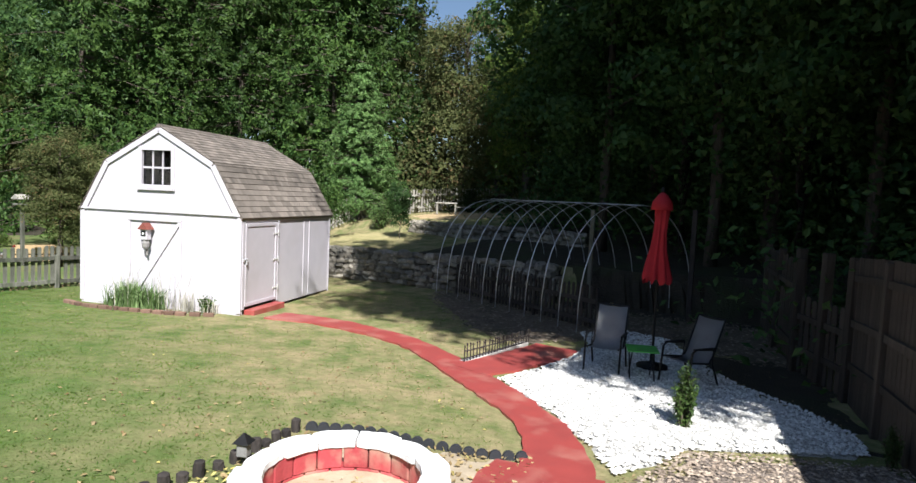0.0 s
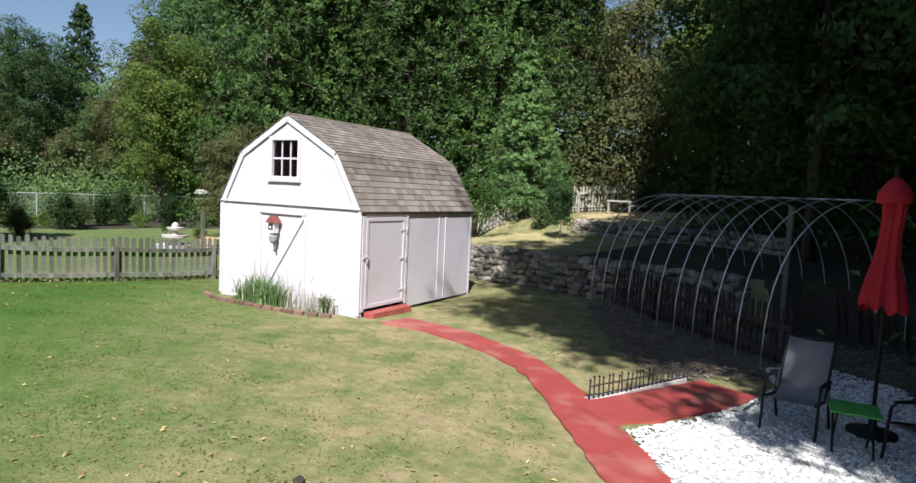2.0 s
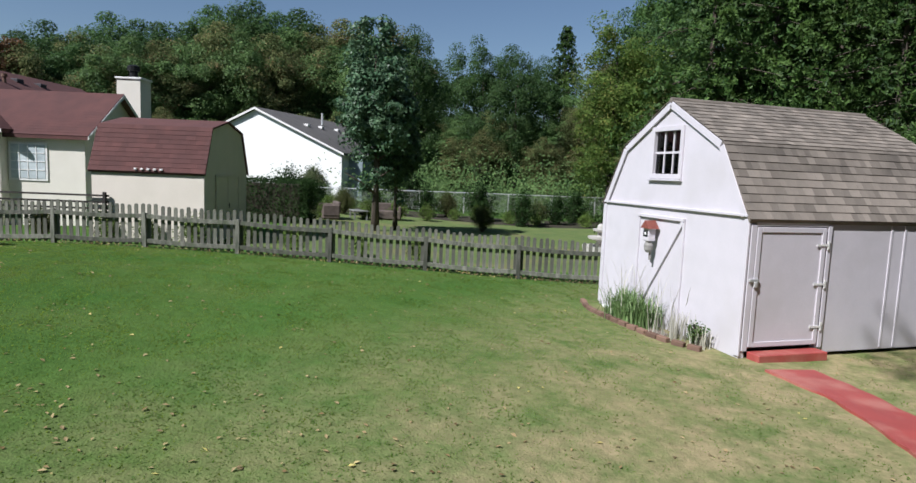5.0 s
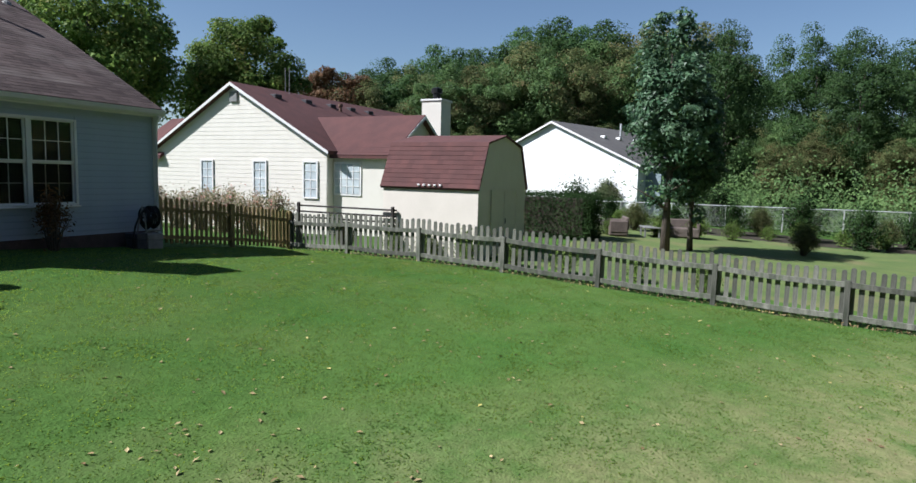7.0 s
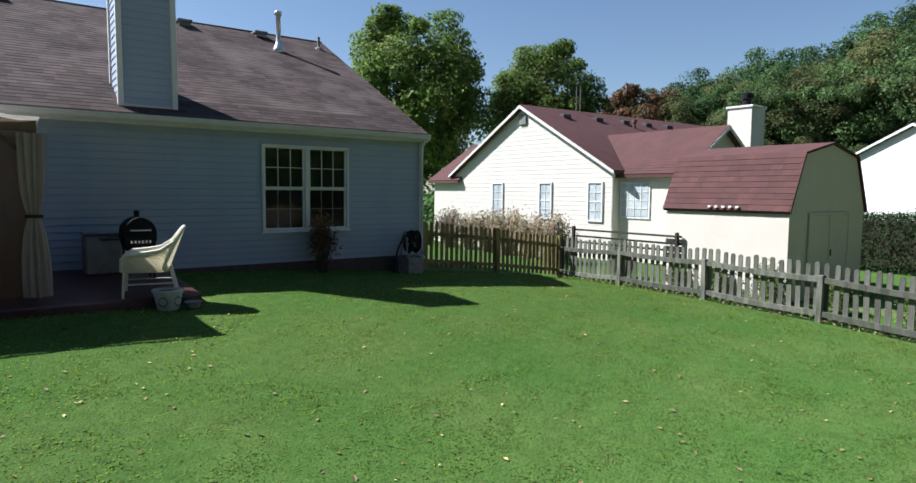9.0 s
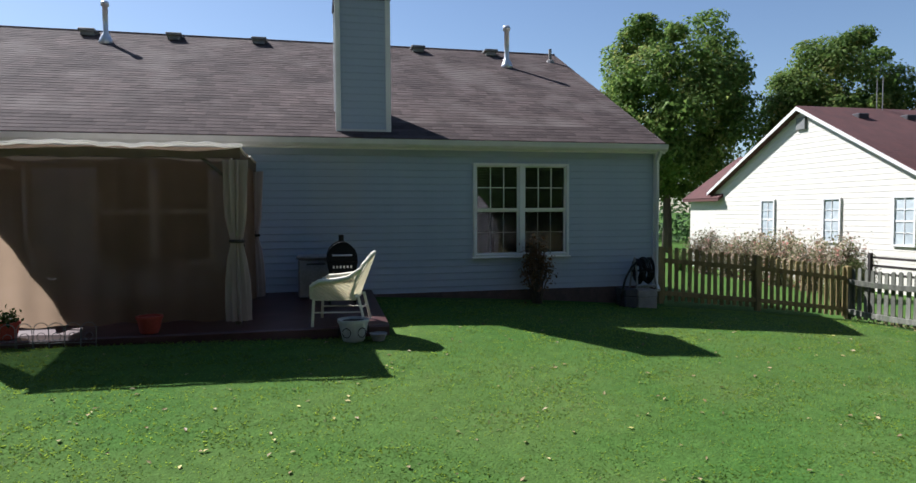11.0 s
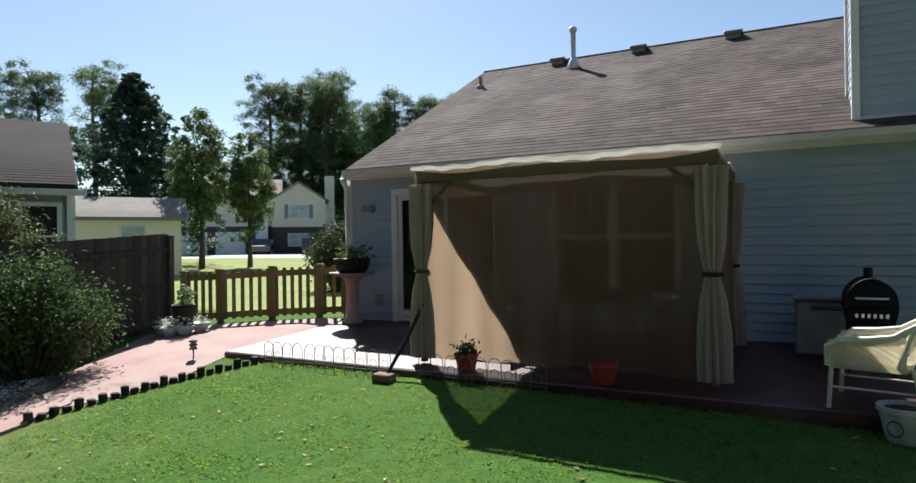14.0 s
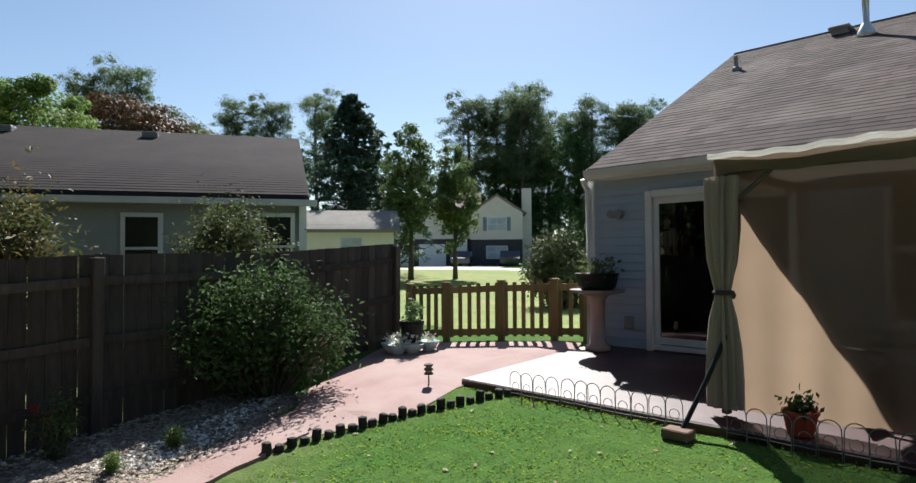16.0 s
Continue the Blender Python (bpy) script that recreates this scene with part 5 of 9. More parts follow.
spruce = cone_tree("dense dark evergreen with a broad cone", L_SPRUCE, 10.8, 5.0, 17, 24000, 0.17, droop=0.1, clump=0.24, power=0.72)
young_pine = cone_tree("young bright green pine with soft drooping needles", L_PINE, 7.4, 2.0, 18, 36000, 0.095, droop=0.05, clump=0.15, power=0.65, ratio=0.22, per_branch=80, trunk_r=0.08)
pine = tall_pine(19)
rust = shared(maple, L_RUST, "reddish-brown tree in autumn colour")
pear_s = shared(pear, L_STREET, "slim light green street tree")
oak_p = shared(oak_n, L_PEAR, "tall blue-green tree with small glossy leaves")
oak_o = shared(oak, L_OLIVE, "dull olive woodland tree at the edge")
oak_w = shared(oak, L_DARK, "dense dark green tree of the western wood")
oak_y = shared(olive, L_MAPLE, "yellow-green sunlit tree with thin foliage")

# near the camera's yard: fixed trees
first_used = set()


def plant(kind, x, y, s=1.0, rz=0.0, sz=None, dz=0.0):
    m = put(kind, x, y, s, rz, sz, dz)
    if kind.name in first_used:
        return copy_thing(kind, m)
    first_used.add(kind.name)
    kind.matrix_basis = m
    return kind


plant(young_pine, -17.0, 21.0, 1.04, 0, 0.86)
plant(pear, -26.0, 1.8, 0.92, 0, 0.87)
plant(pear, -27.1, 2.5, 0.66, 120)
plant(maple, -28.0, -32.2, 1.20, 20)
plant(maple, -37.2, -28.6, 0.89, 100)
plant(maple, 32.6, -6.4, 0.68, 200)
plant(rust, -52.3, -32.6, 1.0, 30)
plant(rust, 37.2, -12.4, 0.90, 30)
plant(oak_o, 38.3, -15.3, 0.86, 30)
plant(spruce, 23.0, -18.8, 1.08, 0, 0.88)
plant(pear_s, 18.0, -18.7, 0.80, 40, 0.80)
plant(pear_s, 17.5, -21.2, 0.90, 120, 0.90)
plant(oak_y, -15.2, 34.0, 1.1, 0)
plant(olive, -19.6, 29.0, 0.95, 200)
plant(oak_y, -11.4, 25.4, 0.75, 150)
plant(olive, -15.8, 27.5, 0.95, 0)
plant(olive, -13.2, 26.2, 0.7, 70)
plant(olive, -21.0, 11.0, 0.42, 0)
plant(olive, -21.7, 12.3, 0.38, 90)

# the evergreen screen behind the back fence
rnd = random.Random(21)
for k in range(7):
    yaw = radians(61 - 3.9 * k)
    d = 31 + rnd.uniform(-1.5, 2.5)
    plant(cedar, -math.sin(yaw) * d, math.cos(yaw) * d, rnd.uniform(0.95, 1.25), rnd.uniform(0, 360))
rnd = random.Random(22)
for k in range(6):
    yaw = radians(62 - 4.2 * k)
    d = 40 + rnd.uniform(-2, 4)
    plant(oak_n, -math.sin(yaw) * d, math.cos(yaw) * d, rnd.uniform(1.1, 1.4), rnd.uniform(0, 360))
# the dark grove on the shaded side of the yard
for x, y, s, kind in ((-5.0, 21.5, 1.0, oak_n), (-1.2, 18.5, 0.95, oak), (3.2, 16.2, 0.9, oak_n), (-6.6, 27.0, 1.1, oak_n), (-3.0, 26, 1.2, oak_n), (2.2, 24, 1.15, oak), (6.4, 19.5, 1.05, oak_n), (6.0, 27, 1.2, oak), (-7.0, 33, 1.25, oak_n), (-2, 34, 1.3, oak_n), (9, 32, 1.3, oak_n), (4.2, 12.8, 0.55, oak), (-5.6, 18.2, 0.8, oak_n), (-2.4, 17.0, 0.85, oak_n), (0.9, 15.6, 0.8, oak_n), (4.2, 10.8, 0.62, oak_n), (-7.0, 24.6, 1.0, low_oak), (-4.6, 24.0, 1.0, low_oak), (-1.8, 23.4, 1.05, low_oak), (0.9, 21.6, 1.0, low_oak), (3.6, 20.8, 1.0, low_oak), (6.0, 16.4, 0.95, low_oak), (8.6, 23.5, 1.1, low_oak)):
    plant(kind, x, y, s, rnd.uniform(0, 360))
rnd = random.Random(21)
for k in range(69):
    rnd.random()
# tall trees beyond the side fence, whose crowns shade the chairs and the hoop frame
for x, y, s, kind in ((5.4, 6.6, 1.42, oak), (9.0, 9.6, 1.35, oak_b), (6.0, 12.5, 1.2, oak_b), (12.0, 13.0, 1.4, oak_b)):
    plant(kind, x, y, s, rnd.uniform(0, 360), s * 1.25)


high = make_tree("tall tree beyond the fence with a high spreading crown", L_OAK, 16.5, 23, (3.1, 2.9, 2.5), (-2.0, -2.3, 15.4), 120, 150, 0.75, 0.12, shell=0.3, start=0.7, limbs=7, spread=2.6, ratio=0.6)
high.matrix_basis = put(high, 4.7, 4.5)
# further unseen copies, added where their crowns shade hoops, bank and chairs
for x, y, s, rz in ((9.4, 4.6, 0.95, 30), (4.6, 7.9, 1.12, 0), (7.8, 6.6, 1.0, 10), (4.0, 6.4, 1.0, 40), (6.2, 4.5, 0.7, 0), (2.7, 6.9, 0.92, 70), (3.3, 9.3, 1.0, 200), (2.9, 8.0, 1.08, 130), (-0.5, 17.5, 0.8, 15), (-3.5, 18.8, 0.85, 340), (2.0, 14.6, 0.8, 60), (5.0, 7.3, 1.25, 350), (5.7, 6.8, 1.12, 5), (3.4, 7.4, 1.1, 0), (4.9, 5.9, 1.1, 12)):
    copy_thing(high, put(high, x, y, s, rz, s * 0.97))

TALL = {oak_p.name: 16.5, oak.name: 14.2, oak_o.name: 14.2, oak_b.name: 17.0, maple.name: 13.0, rust.name: 13.0, olive.name: 13.2, oak_y.name: 13.2, cedar.name: 15.0, low_oak.name: 13.0}


def woods(yaw0, yaw1, d0, d1, h0, h1, kinds, n, seed, centre=(-4, 4)):
    r = random.Random(seed)
    for k in range(n):
        yaw = radians(yaw0 + (yaw1 - yaw0) * (k + r.uniform(0.2, 0.8)) / n)
        d = r.uniform(d0, d1)
        kind = r.choice(kinds)
        plant(kind, centre[0] - math.sin(yaw) * d, centre[1] + math.cos(yaw) * d, r.uniform(h0, h1) / TALL[kind.name], r.uniform(0, 360))


# the wood beyond the western houses, a closed canopy that falls away to the south
rw = random.Random(33)
for row, (dist, count) in enumerate(((70, 18), (62, 19))):
    for k in range(count):
        yaw = 95 + 35 * (k + rw.uniform(0.25, 0.75)) / count
        d = dist + rw.uniform(-3, 3)
        h = (2.6 + d * float(np.interp(yaw, (95, 102, 108, 112, 117, 122, 126, 131), (0.25, 0.262, 0.27, 0.262, 0.236, 0.212, 0.19, 0.16)))) * rw.uniform(0.9, 1.03) * (1 - 0.12 * row)
        kind = rw.choice((oak_w, oak_o, oak_w) if row == 0 else (oak, oak_w, oak_o))
        sc = h / 14.0 / kind.scale.x
        yaw = radians(yaw)
        plant(kind, -4.8 - math.sin(yaw) * d, 4.8 + math.cos(yaw) * d, sc, rw.uniform(0, 360))
woods(60, 75, 35, 42, 9.5, 12.5, [oak_o, olive, oak_y, oak_o], 7, 46)
woods(52, 62, 34, 37, 11, 14, [oak_p], 3, 47)
woods(78, 96, 60, 72, 9.2, 10.8, [oak_b, oak, oak_b, oak_o], 12, 41)
woods(60, 80, 58, 70, 13, 15.8, [oak_b, oak, cedar], 8, 32)
woods(98, 122, 47, 56, 6.8, 9, [oak_o, oak, olive, oak_o], 9, 35)
woods(65, 77, 44, 54, 12.5, 15.5, [olive, oak_o, oak_y, oak_o], 7, 31)
woods(78, 99, 45, 54, 7, 9.5, [oak_o, oak, olive, oak_b], 11, 44)
woods(126, 138, 66, 78, 8.5, 10.5, [rust, oak_o, rust, oak], 6, 36)
woods(150, 200, 48, 70, 6, 8.5, [oak, maple], 6, 37)
woods(202, 232, 78, 90, 9.5, 12.5, [oak_b, oak, oak_o], 17, 38)
woods(240, 262, 50, 62, 8, 11, [oak, rust, oak_o], 7, 39)
woods(0, 17, 50, 64, 15, 19, [oak_b, oak], 4, 40)
woods(40, 62, 50, 64, 15, 19, [oak_b, oak], 5, 42)
for x, y, s in ((74.5, -20.2, 1.08), (73.6, -23.5, 1.07), (72.7, -36.6, 0.98), (70.8, -40.3, 0.99), (59.5, -39.8, 0.93), (50.8, -56.7, 0.97), (49.4, -60.7, 0.99), (44.9, -61.9, 1.04), (45.3, -66.6, 0.92), (39.9, -65.5, 0.83), (35.7, -68.1, 0.84), (33.6, -69.3, 0.91), (42.7, -57.8, 0.95), (38.2, -66.0, 0.94), (34.5, -68.3, 0.89), (49.3, -62.7, 0.97)):
    plant(pine, x, y, s, rnd.uniform(0, 360))


def thicket(label, places, leafm, size, per, seed, h):
    """Undergrowth that nobody could count: leaves heaped along a line of places."""
    rs = np.random.RandomState(seed)
    P, O = [], []
    for x, y in places:
        c = rs.normal(size=(per, 3)) * np.array([1.5, 1.5, h * 0.4])
        c[:, 2] = np.abs(c[:, 2])
        P.append(c + np.array([x, y, gz(x, y)]))
        O.append(np.tile([[-x * 0.02, -y * 0.02, 0.3]], (per, 1)))
    v, q = leaf_cards(np.vstack(P), np.vstack(O), size, rs, 0.4, 0.55)
    return tagged(new("undergrowth", raw_mesh("undergrowth", v, q, leafm)), label, "undergrowth", kind="stuff")


def ring(yaw0, yaw1, d, step):
    n = max(2, int(abs(radians(yaw1 - yaw0)) * d / step))
    return [(-4 - math.sin(radians(yaw0 + (yaw1 - yaw0) * k / n)) * d, 4 + math.cos(radians(yaw0 + (yaw1 - yaw0) * k / n)) * d) for k in range(n + 1)]


thicket("dark green undergrowth along the far wood's edge", ring(56, 150, 58, 2.4), L_DARK, 0.2, 420, 201, 5.5)
thicket("dense dark shrubbery along the next garden", ring(63, 97, 38, 2.0) + ring(63, 97, 40.5, 2.2), L_OAK, 0.085, 950, 205, 3.6)
thicket("undergrowth below the far pines", ring(206, 268, 72, 3.0), L_DARK, 0.24, 320, 202, 5.5)
thicket("dark leafy depth of the shaded grove", ring(-22, 9, 27, 1.7) + ring(-22, 11, 35, 2.2), L_DARK, 0.13, 900, 204, 9.0)
thicket("olive scrub along the back of the upper garden", ring(10, 36, 26, 1.5) + ring(8, 36, 31, 1.8), L_OLIVE, 0.11, 2400, 206, 5.0)
thicket("shaded undergrowth behind the hoop frame", [(-8 + 1.6 * k, 21.5 - 0.55 * k + (k % 2)) for k in range(11)] + [(1.5 + 1.2 * k, 12.6 + 0.8 * k) for k in range(6)] + [(-9 + 2 * k, 27.5) for k in range(9)], L_DARK, 0.085, 1500, 203, 3.6)


def shrub(label, leafm, r, h, seed, n, leaf, stems=14, category="shrub", bare=0.0, ratio=0.45):
    """A bush: many stems from one foot and a mass of small leaves round their ends."""
    rs = np.random.RandomState(seed)
    ob = thing("shrub", label, category)
    bm = bmesh.new()
    tips = []
    for k in range(stems):
        a, u = rs.uniform(0, 6.28), rs.uniform(0.15, 1)
        e = (math.cos(a) * r * u, math.sin(a) * r * u, h * (1 - 0.45 * u * u) * rs.uniform(0.8, 1.08))
        tube(bm, [(math.cos(a) * 0.05, math.sin(a) * 0.05, -0.1), (e[0] * 0.5, e[1] * 0.5, e[2] * 0.55), e], [0.018, 0.012, 0.004], 5)
        tips.append(e)
    part("branchwork", bm, M_BARK, ob)
    tips = np.array(tips)
    k = rs.randint(0, len(tips), n)
    u = rs.uniform(bare, 1.02, (n, 1)) ** 0.6
    base = tips[k] * u
    p = base + rs.normal(size=(n, 3)) * np.array([r, r, h]) * 0.12
    p[:, 2] = np.maximum(p[:, 2], 0.02)
    o = p / (np.linalg.norm(p, axis=1, keepdims=True) + 1e-6) * 0.6
    v, q = leaf_cards(p, o, leaf, rs, 0.35, ratio)
    cr = new("foliage", raw_mesh("foliage", v, q, leafm))
    cr.parent = ob
    return ob


bush = shrub("large loose green bush with long arching shoots", L_BUSH, 0.98, 1.36, 41, 15000, 0.033, stems=130, bare=0.22)
bush.matrix_basis = put(bush, 1.97, -2.68)
s1 = shrub("round green shrub by the street side", L_ROUND, 1.3, 2.2, 42, 20000, 0.07, stems=120)
s1.matrix_basis = put(s1, 4.6, -12.1, 0.76)
copy_thing(s1, put(s1, -41.0, -3.8, 1.0, 60, 1.2))
s2 = shrub("tall shrub with reddish tips over the fence", L_OLIVE, 1.15, 2.4, 43, 16000, 0.045, stems=90, bare=0.3)
s2.matrix_basis = put(s2, 5.2, -3.7, 0.92)
s3 = shrub("orange-tinted shrub over the fence", L_ORANGE, 1.15, 2.6, 44, 15000, 0.045, stems=90, bare=0.3)
s3.matrix_basis = put(s3, 4.5, -0.6, 0.92)
s4 = shrub("small vase-shaped shrub with sparse dull red leaves under the window", L_RUST, 0.34, 1.04, 45, 1300, 0.032, stems=26, bare=0.55)
s4.matrix_basis = put(s4, -10.15, -6.45)
s5 = shrub("rounded dark green shrub", L_HEDGE, 1.2, 2.0, 46, 5000, 0.06, stems=40)
s5.matrix_basis = put(s5, -30, -2.6)
for x, y, s in ((-34, 8.5, 0.85), (-38, 12, 0.9), (-36.2, 3.4, 0.72), (-36.6, -2.6, 0.62), (-36.4, 6.3, 0.95), (-36.2, 10.6, 0.8), (-35.4, 13.6, 0.75), (-36.9, 0.6, 0.55), (-35.2, 16.0, 0.9), (-44, 7, 1.2), (-41, 2.4, 1.0), (-40, 17, 1.1), (-13.8, 24.8, 0.5)):
    copy_thing(s5, put(s5, x, y, s))
for x, y, s in ((-18.2, -8.4, 0.42), (-19.0, -6.6, 0.36), (-20.3, -10.2, 0.45), (-29.5, 6.2, 0.5), (-33, -0.6, 0.55), (-37, 4.6, 0.6), (-36, 9.6, 0.55)):
    copy_thing(s2, put(s2, x, y, s, 40 * s))
s6 = shrub("white and pink flowering border shrub", L_PINK, 0.85, 1.55, 47, 4200, 0.05, stems=46, category="flowers")
s6.matrix_basis = put(s6, -20.5, -10.9)
for x, y, k in ((-20.8, -12.3, 0.95), (-20.9, -13.7, 1.05), (-21.0, -15.1, 1.0), (-21.1, -16.5, 0.9), (-21.0, -17.8, 1.0)):
    copy_thing(s6, put(s6, x, y, k, 50 * x))
s7 = shrub("tall yellow-green perennials in a sunny border", L_BRIGHT, 0.6, 0.9, 48, 1800, 0.045, stems=30, category="flowers")
s7.matrix_basis = put(s7, -31, 0.8)
for x, y, s in ((-32, 2.2, 1.0), (-33, 3.6, 0.9), (-36, 6.4, 1.1), (-35, 5.0, 0.7), (-35.4, 2.0, 0.9), (-35.2, 8.0, 0.85), (-35.3, 9.4, 0.7), (-34.8, 12.0, 0.8), (-35.6, -0.6, 0.8), (-34, -1.4, 1.0), (-29.6, -1.0, 0.7), (-28, 12.5, 0.6), (-27, 14, 0.5), (-18.3, -3.4, 0.75), (-18.1, -2.1, 0.9), (-18.5, -0.9, 0.7), (-18.3, 0.5, 0.8), (-18.7, 2.2, 0.6), (-18.4, 3.8, 0.7), (-18.6, -4.6, 0.85), (-20.9, -19.3, 0.8), (-21.6, -20.6, 0.9), (-20.2, -21.8, 0.7)):
    copy_thing(s7, put(s7, x, y, s, 50 * s))
s8 = shrub("clipped upright evergreen in the gravel", L_SHRUB, 0.17, 0.62, 49, 2600, 0.022, stems=20, category="shrub")
s8.matrix_basis = put(s8, -1.18, 7.3)
copy_thing(s8, put(s8, 0.75, 7.35, 0.6))
s9 = shrub("low rose bush with red blooms", L_SHRUB, 0.35, 0.8, 50, 900, 0.03, stems=18)
s9.matrix_basis = put(s9, 1.8, -0.55, 0.7)
rs = np.random.RandomState(3)
p = rs.normal(size=(40, 3)) * 0.02 + rs.choice([0, 1], (40, 1)) * np.array([[0.2, 0.1, 0.1]]) + np.array([0.05, 0.1, 0.55])
v, q = leaf_cards(p, rs.normal(size=(40, 3)), 0.03, rs)
cr = new("bloom", raw_mesh("bloom", v, q, L_ROSE))
cr.parent = s9
for x, y, s in ((1.1, -1.3, 0.22), (0.95, -0.75, 0.2)):
    copy_thing(s7, put(s7, x, y, s))

# sapling on the bank
sap = make_tree("slender young tree on the bank with a thin stem", L_DARK, 2.9, 51, (0.75, 0.75, 1.15), (0, 0, 1.75), 110, 70, 0.24, 0.055, shell=0.25, trunk_r=0.03, spread=0.7, limbs=8)
sap.matrix_basis = put(sap, -12.9, 18.2, 0.62, 0, 0.74)
hyd = shrub("spreading bush with bare lower stems behind the shed", L_CEDAR, 1.25, 1.95, 52, 4800, 0.06, stems=34, bare=0.64)
hyd.matrix_basis = put(hyd, -15.9, 17.4)

lb = shrub("low bright green bush in front of the bleached fence", L_BUSH, 0.55, 0.95, 54, 2600, 0.04, stems=30)
lb.matrix_basis = put(lb, -15.0, 19.9)

# clipped hedge beyond the old shed
rs = np.random.RandomState(53)
hedge = thing("hedge", "clipped dark green hedge in the next garden", "hedge", (-27, -3.1, gz(-27, -3.1)))
hedge.scale = (1.0, 1.0, 1.12)
n = 30000
p = rs.uniform(-1, 1, (n, 3))
k = rs.randint(0, 3, n)
p[np.arange(n), k] = np.sign(p[np.arange(n), k]) * rs.uniform(0.85, 1.03, n)
o = np.zeros((n, 3))
o[np.arange(n), k] = np.sign(p[np.arange(n), k])
p = p * np.array([0.9, 2.2, 0.75]) + np.array([0, 0, 0.75]) + rs.normal(size=(n, 3)) * 0.05
v, q = leaf_cards(p, o, 0.032, rs)
h = new("foliage", raw_mesh("foliage", v, q, L_HEDGE))
h.parent = hedge
part("core", B((0, 0, 0.7), (1.5, 4.0, 1.3), 0.1), M_SOIL, hedge, "dark twiggy inside")


# ---- fences ----
def picket_mesh(name, w, h, t, material, top="round"):
    bm = bmesh.new()
    k = w / 2
    if top == "round":
        poly = [(-k, 0), (k, 0), (k, h - k * 0.8), (k * 0.75, h - k * 0.25), (k * 0.3, h), (-k * 0.3, h), (-k * 0.75, h - k * 0.25), (-k, h - k * 0.8)]
    elif top == "point":
        poly = [(-k, 0), (k, 0), (k, h - k * 1.3), (0, h), (-k, h - k * 1.3)]
    elif top == "square":
        poly = [(-k, 0), (k, 0), (k, h), (-k, h)]
    else:
        poly = [(-k, 0), (k, 0), (k, h - 0.03), (k - 0.03, h), (-k + 0.03, h), (-k, h - 0.03)]
    prism(bm, poly, 1, -t / 2, t / 2)
    me = bpy.data.meshes.new(name)
    bm.to_mesh(me)
    bm.free()
    me.materials.append(material)
    return me


def fence(label, posts, material, pw, gap, ph, post_h, post_w, rails, side, top="round", lift=0.06, sag=0.0, seed=1, rail_h=0.085, rail_t=0.019, cap=False, raised=None):
    """A wooden fence along its post places (raised: by how much each post's bay stands higher or sunk); pickets stand on one side of the rails (side +1: to the left of the run)."""
    r = random.Random(seed)
    up = raised or [0.0] * len(posts)
    x0, y0 = posts[0]
    ob = thing("fence", label, "fence", (x0, y0, gz(x0, y0)))
    inv = chain(ob).inverted()
    me = [picket_mesh("picket", pw * k, ph * j, 0.02, material, top) for k, j in (((1, 1), (0.985, 1), (1.01, 0.998), (0.99, 1.002)) if top == "square" else ((1, 1), (0.96, 0.985), (1.02, 1.01), (0.98, 0.97)))]
    for i, (x, y) in enumerate(posts):
        bm = B((0, 0, post_h / 2 - 0.1), (post_w, post_w, post_h + 0.2), 0.008)
        if cap:
            box(bm, (0, 0, post_h + 0.015), (post_w + 0.03, post_w + 0.03, 0.03), 0.006)
        po = part("post", bm, material, ob)
        j = min(i, len(posts) - 2)
        a = math.atan2(posts[j + 1][1] - posts[j][1], posts[j + 1][0] - posts[j][0])
        po.matrix_basis = inv @ Matrix.Translation((x, y, gz(x, y) + up[i])) @ Matrix.Rotation(a, 4, "Z") @ pose(0, 0, 0, r.uniform(-1, 1), r.uniform(-1, 1), 0)
    for j, ((ax, ay), (bx, by)) in enumerate(zip(posts, posts[1:])):
        L = math.hypot(bx - ax, by - ay)
        a = math.atan2(by - ay, bx - ax)
        za, zb = gz(ax, ay) + up[j], gz(bx, by) + up[j + 1]
        base = Matrix.Translation((ax, ay, za)) @ Matrix.Rotation(a, 4, "Z")
        for h in rails:
            bm = bmesh.new()
            hh = rail_h / 2
            secs = []
            for k in range(7):
                u = k / 6
                x = 0.0 + L * u
                z = h + (zb - za) * u - sag * math.sin(math.pi * u)
                secs.append([bm.verts.new((x, yy, z + zz)) for yy, zz in ((-rail_t, -hh), (rail_t, -hh), (rail_t, hh), (-rail_t, hh))])
            for s, t in zip(secs, secs[1:]):
                for k in range(4):
                    bm.faces.new((s[k], s[(k + 1) % 4], t[(k + 1) % 4], t[k]))
            bm.faces.new(secs[0][::-1])
            bm.faces.new(secs[-1])
            bmesh.ops.recalc_face_normals(bm, faces=bm.faces)
            ra = part("rail", bm, material, ob)
            ra.matrix_basis = inv @ base
        n = max(1, int(L / (pw + gap)))
        for k in range(n):
            u = (k + 0.5) / n
            z = za + (zb - za) * u
            m = base @ Matrix.Translation((L * u, side * (rail_t + 0.013), z - za + lift - sag * math.sin(math.pi * u) + r.uniform(-1, 1) * (0.003 if top == "square" else 0.012))) @ Matrix.Rotation(radians(r.uniform(-1, 1) * (0.25 if top == "square" else 1.0)), 4, "Y")
            piece("picket", r.choice(me), ob, inv @ m)
    return ob


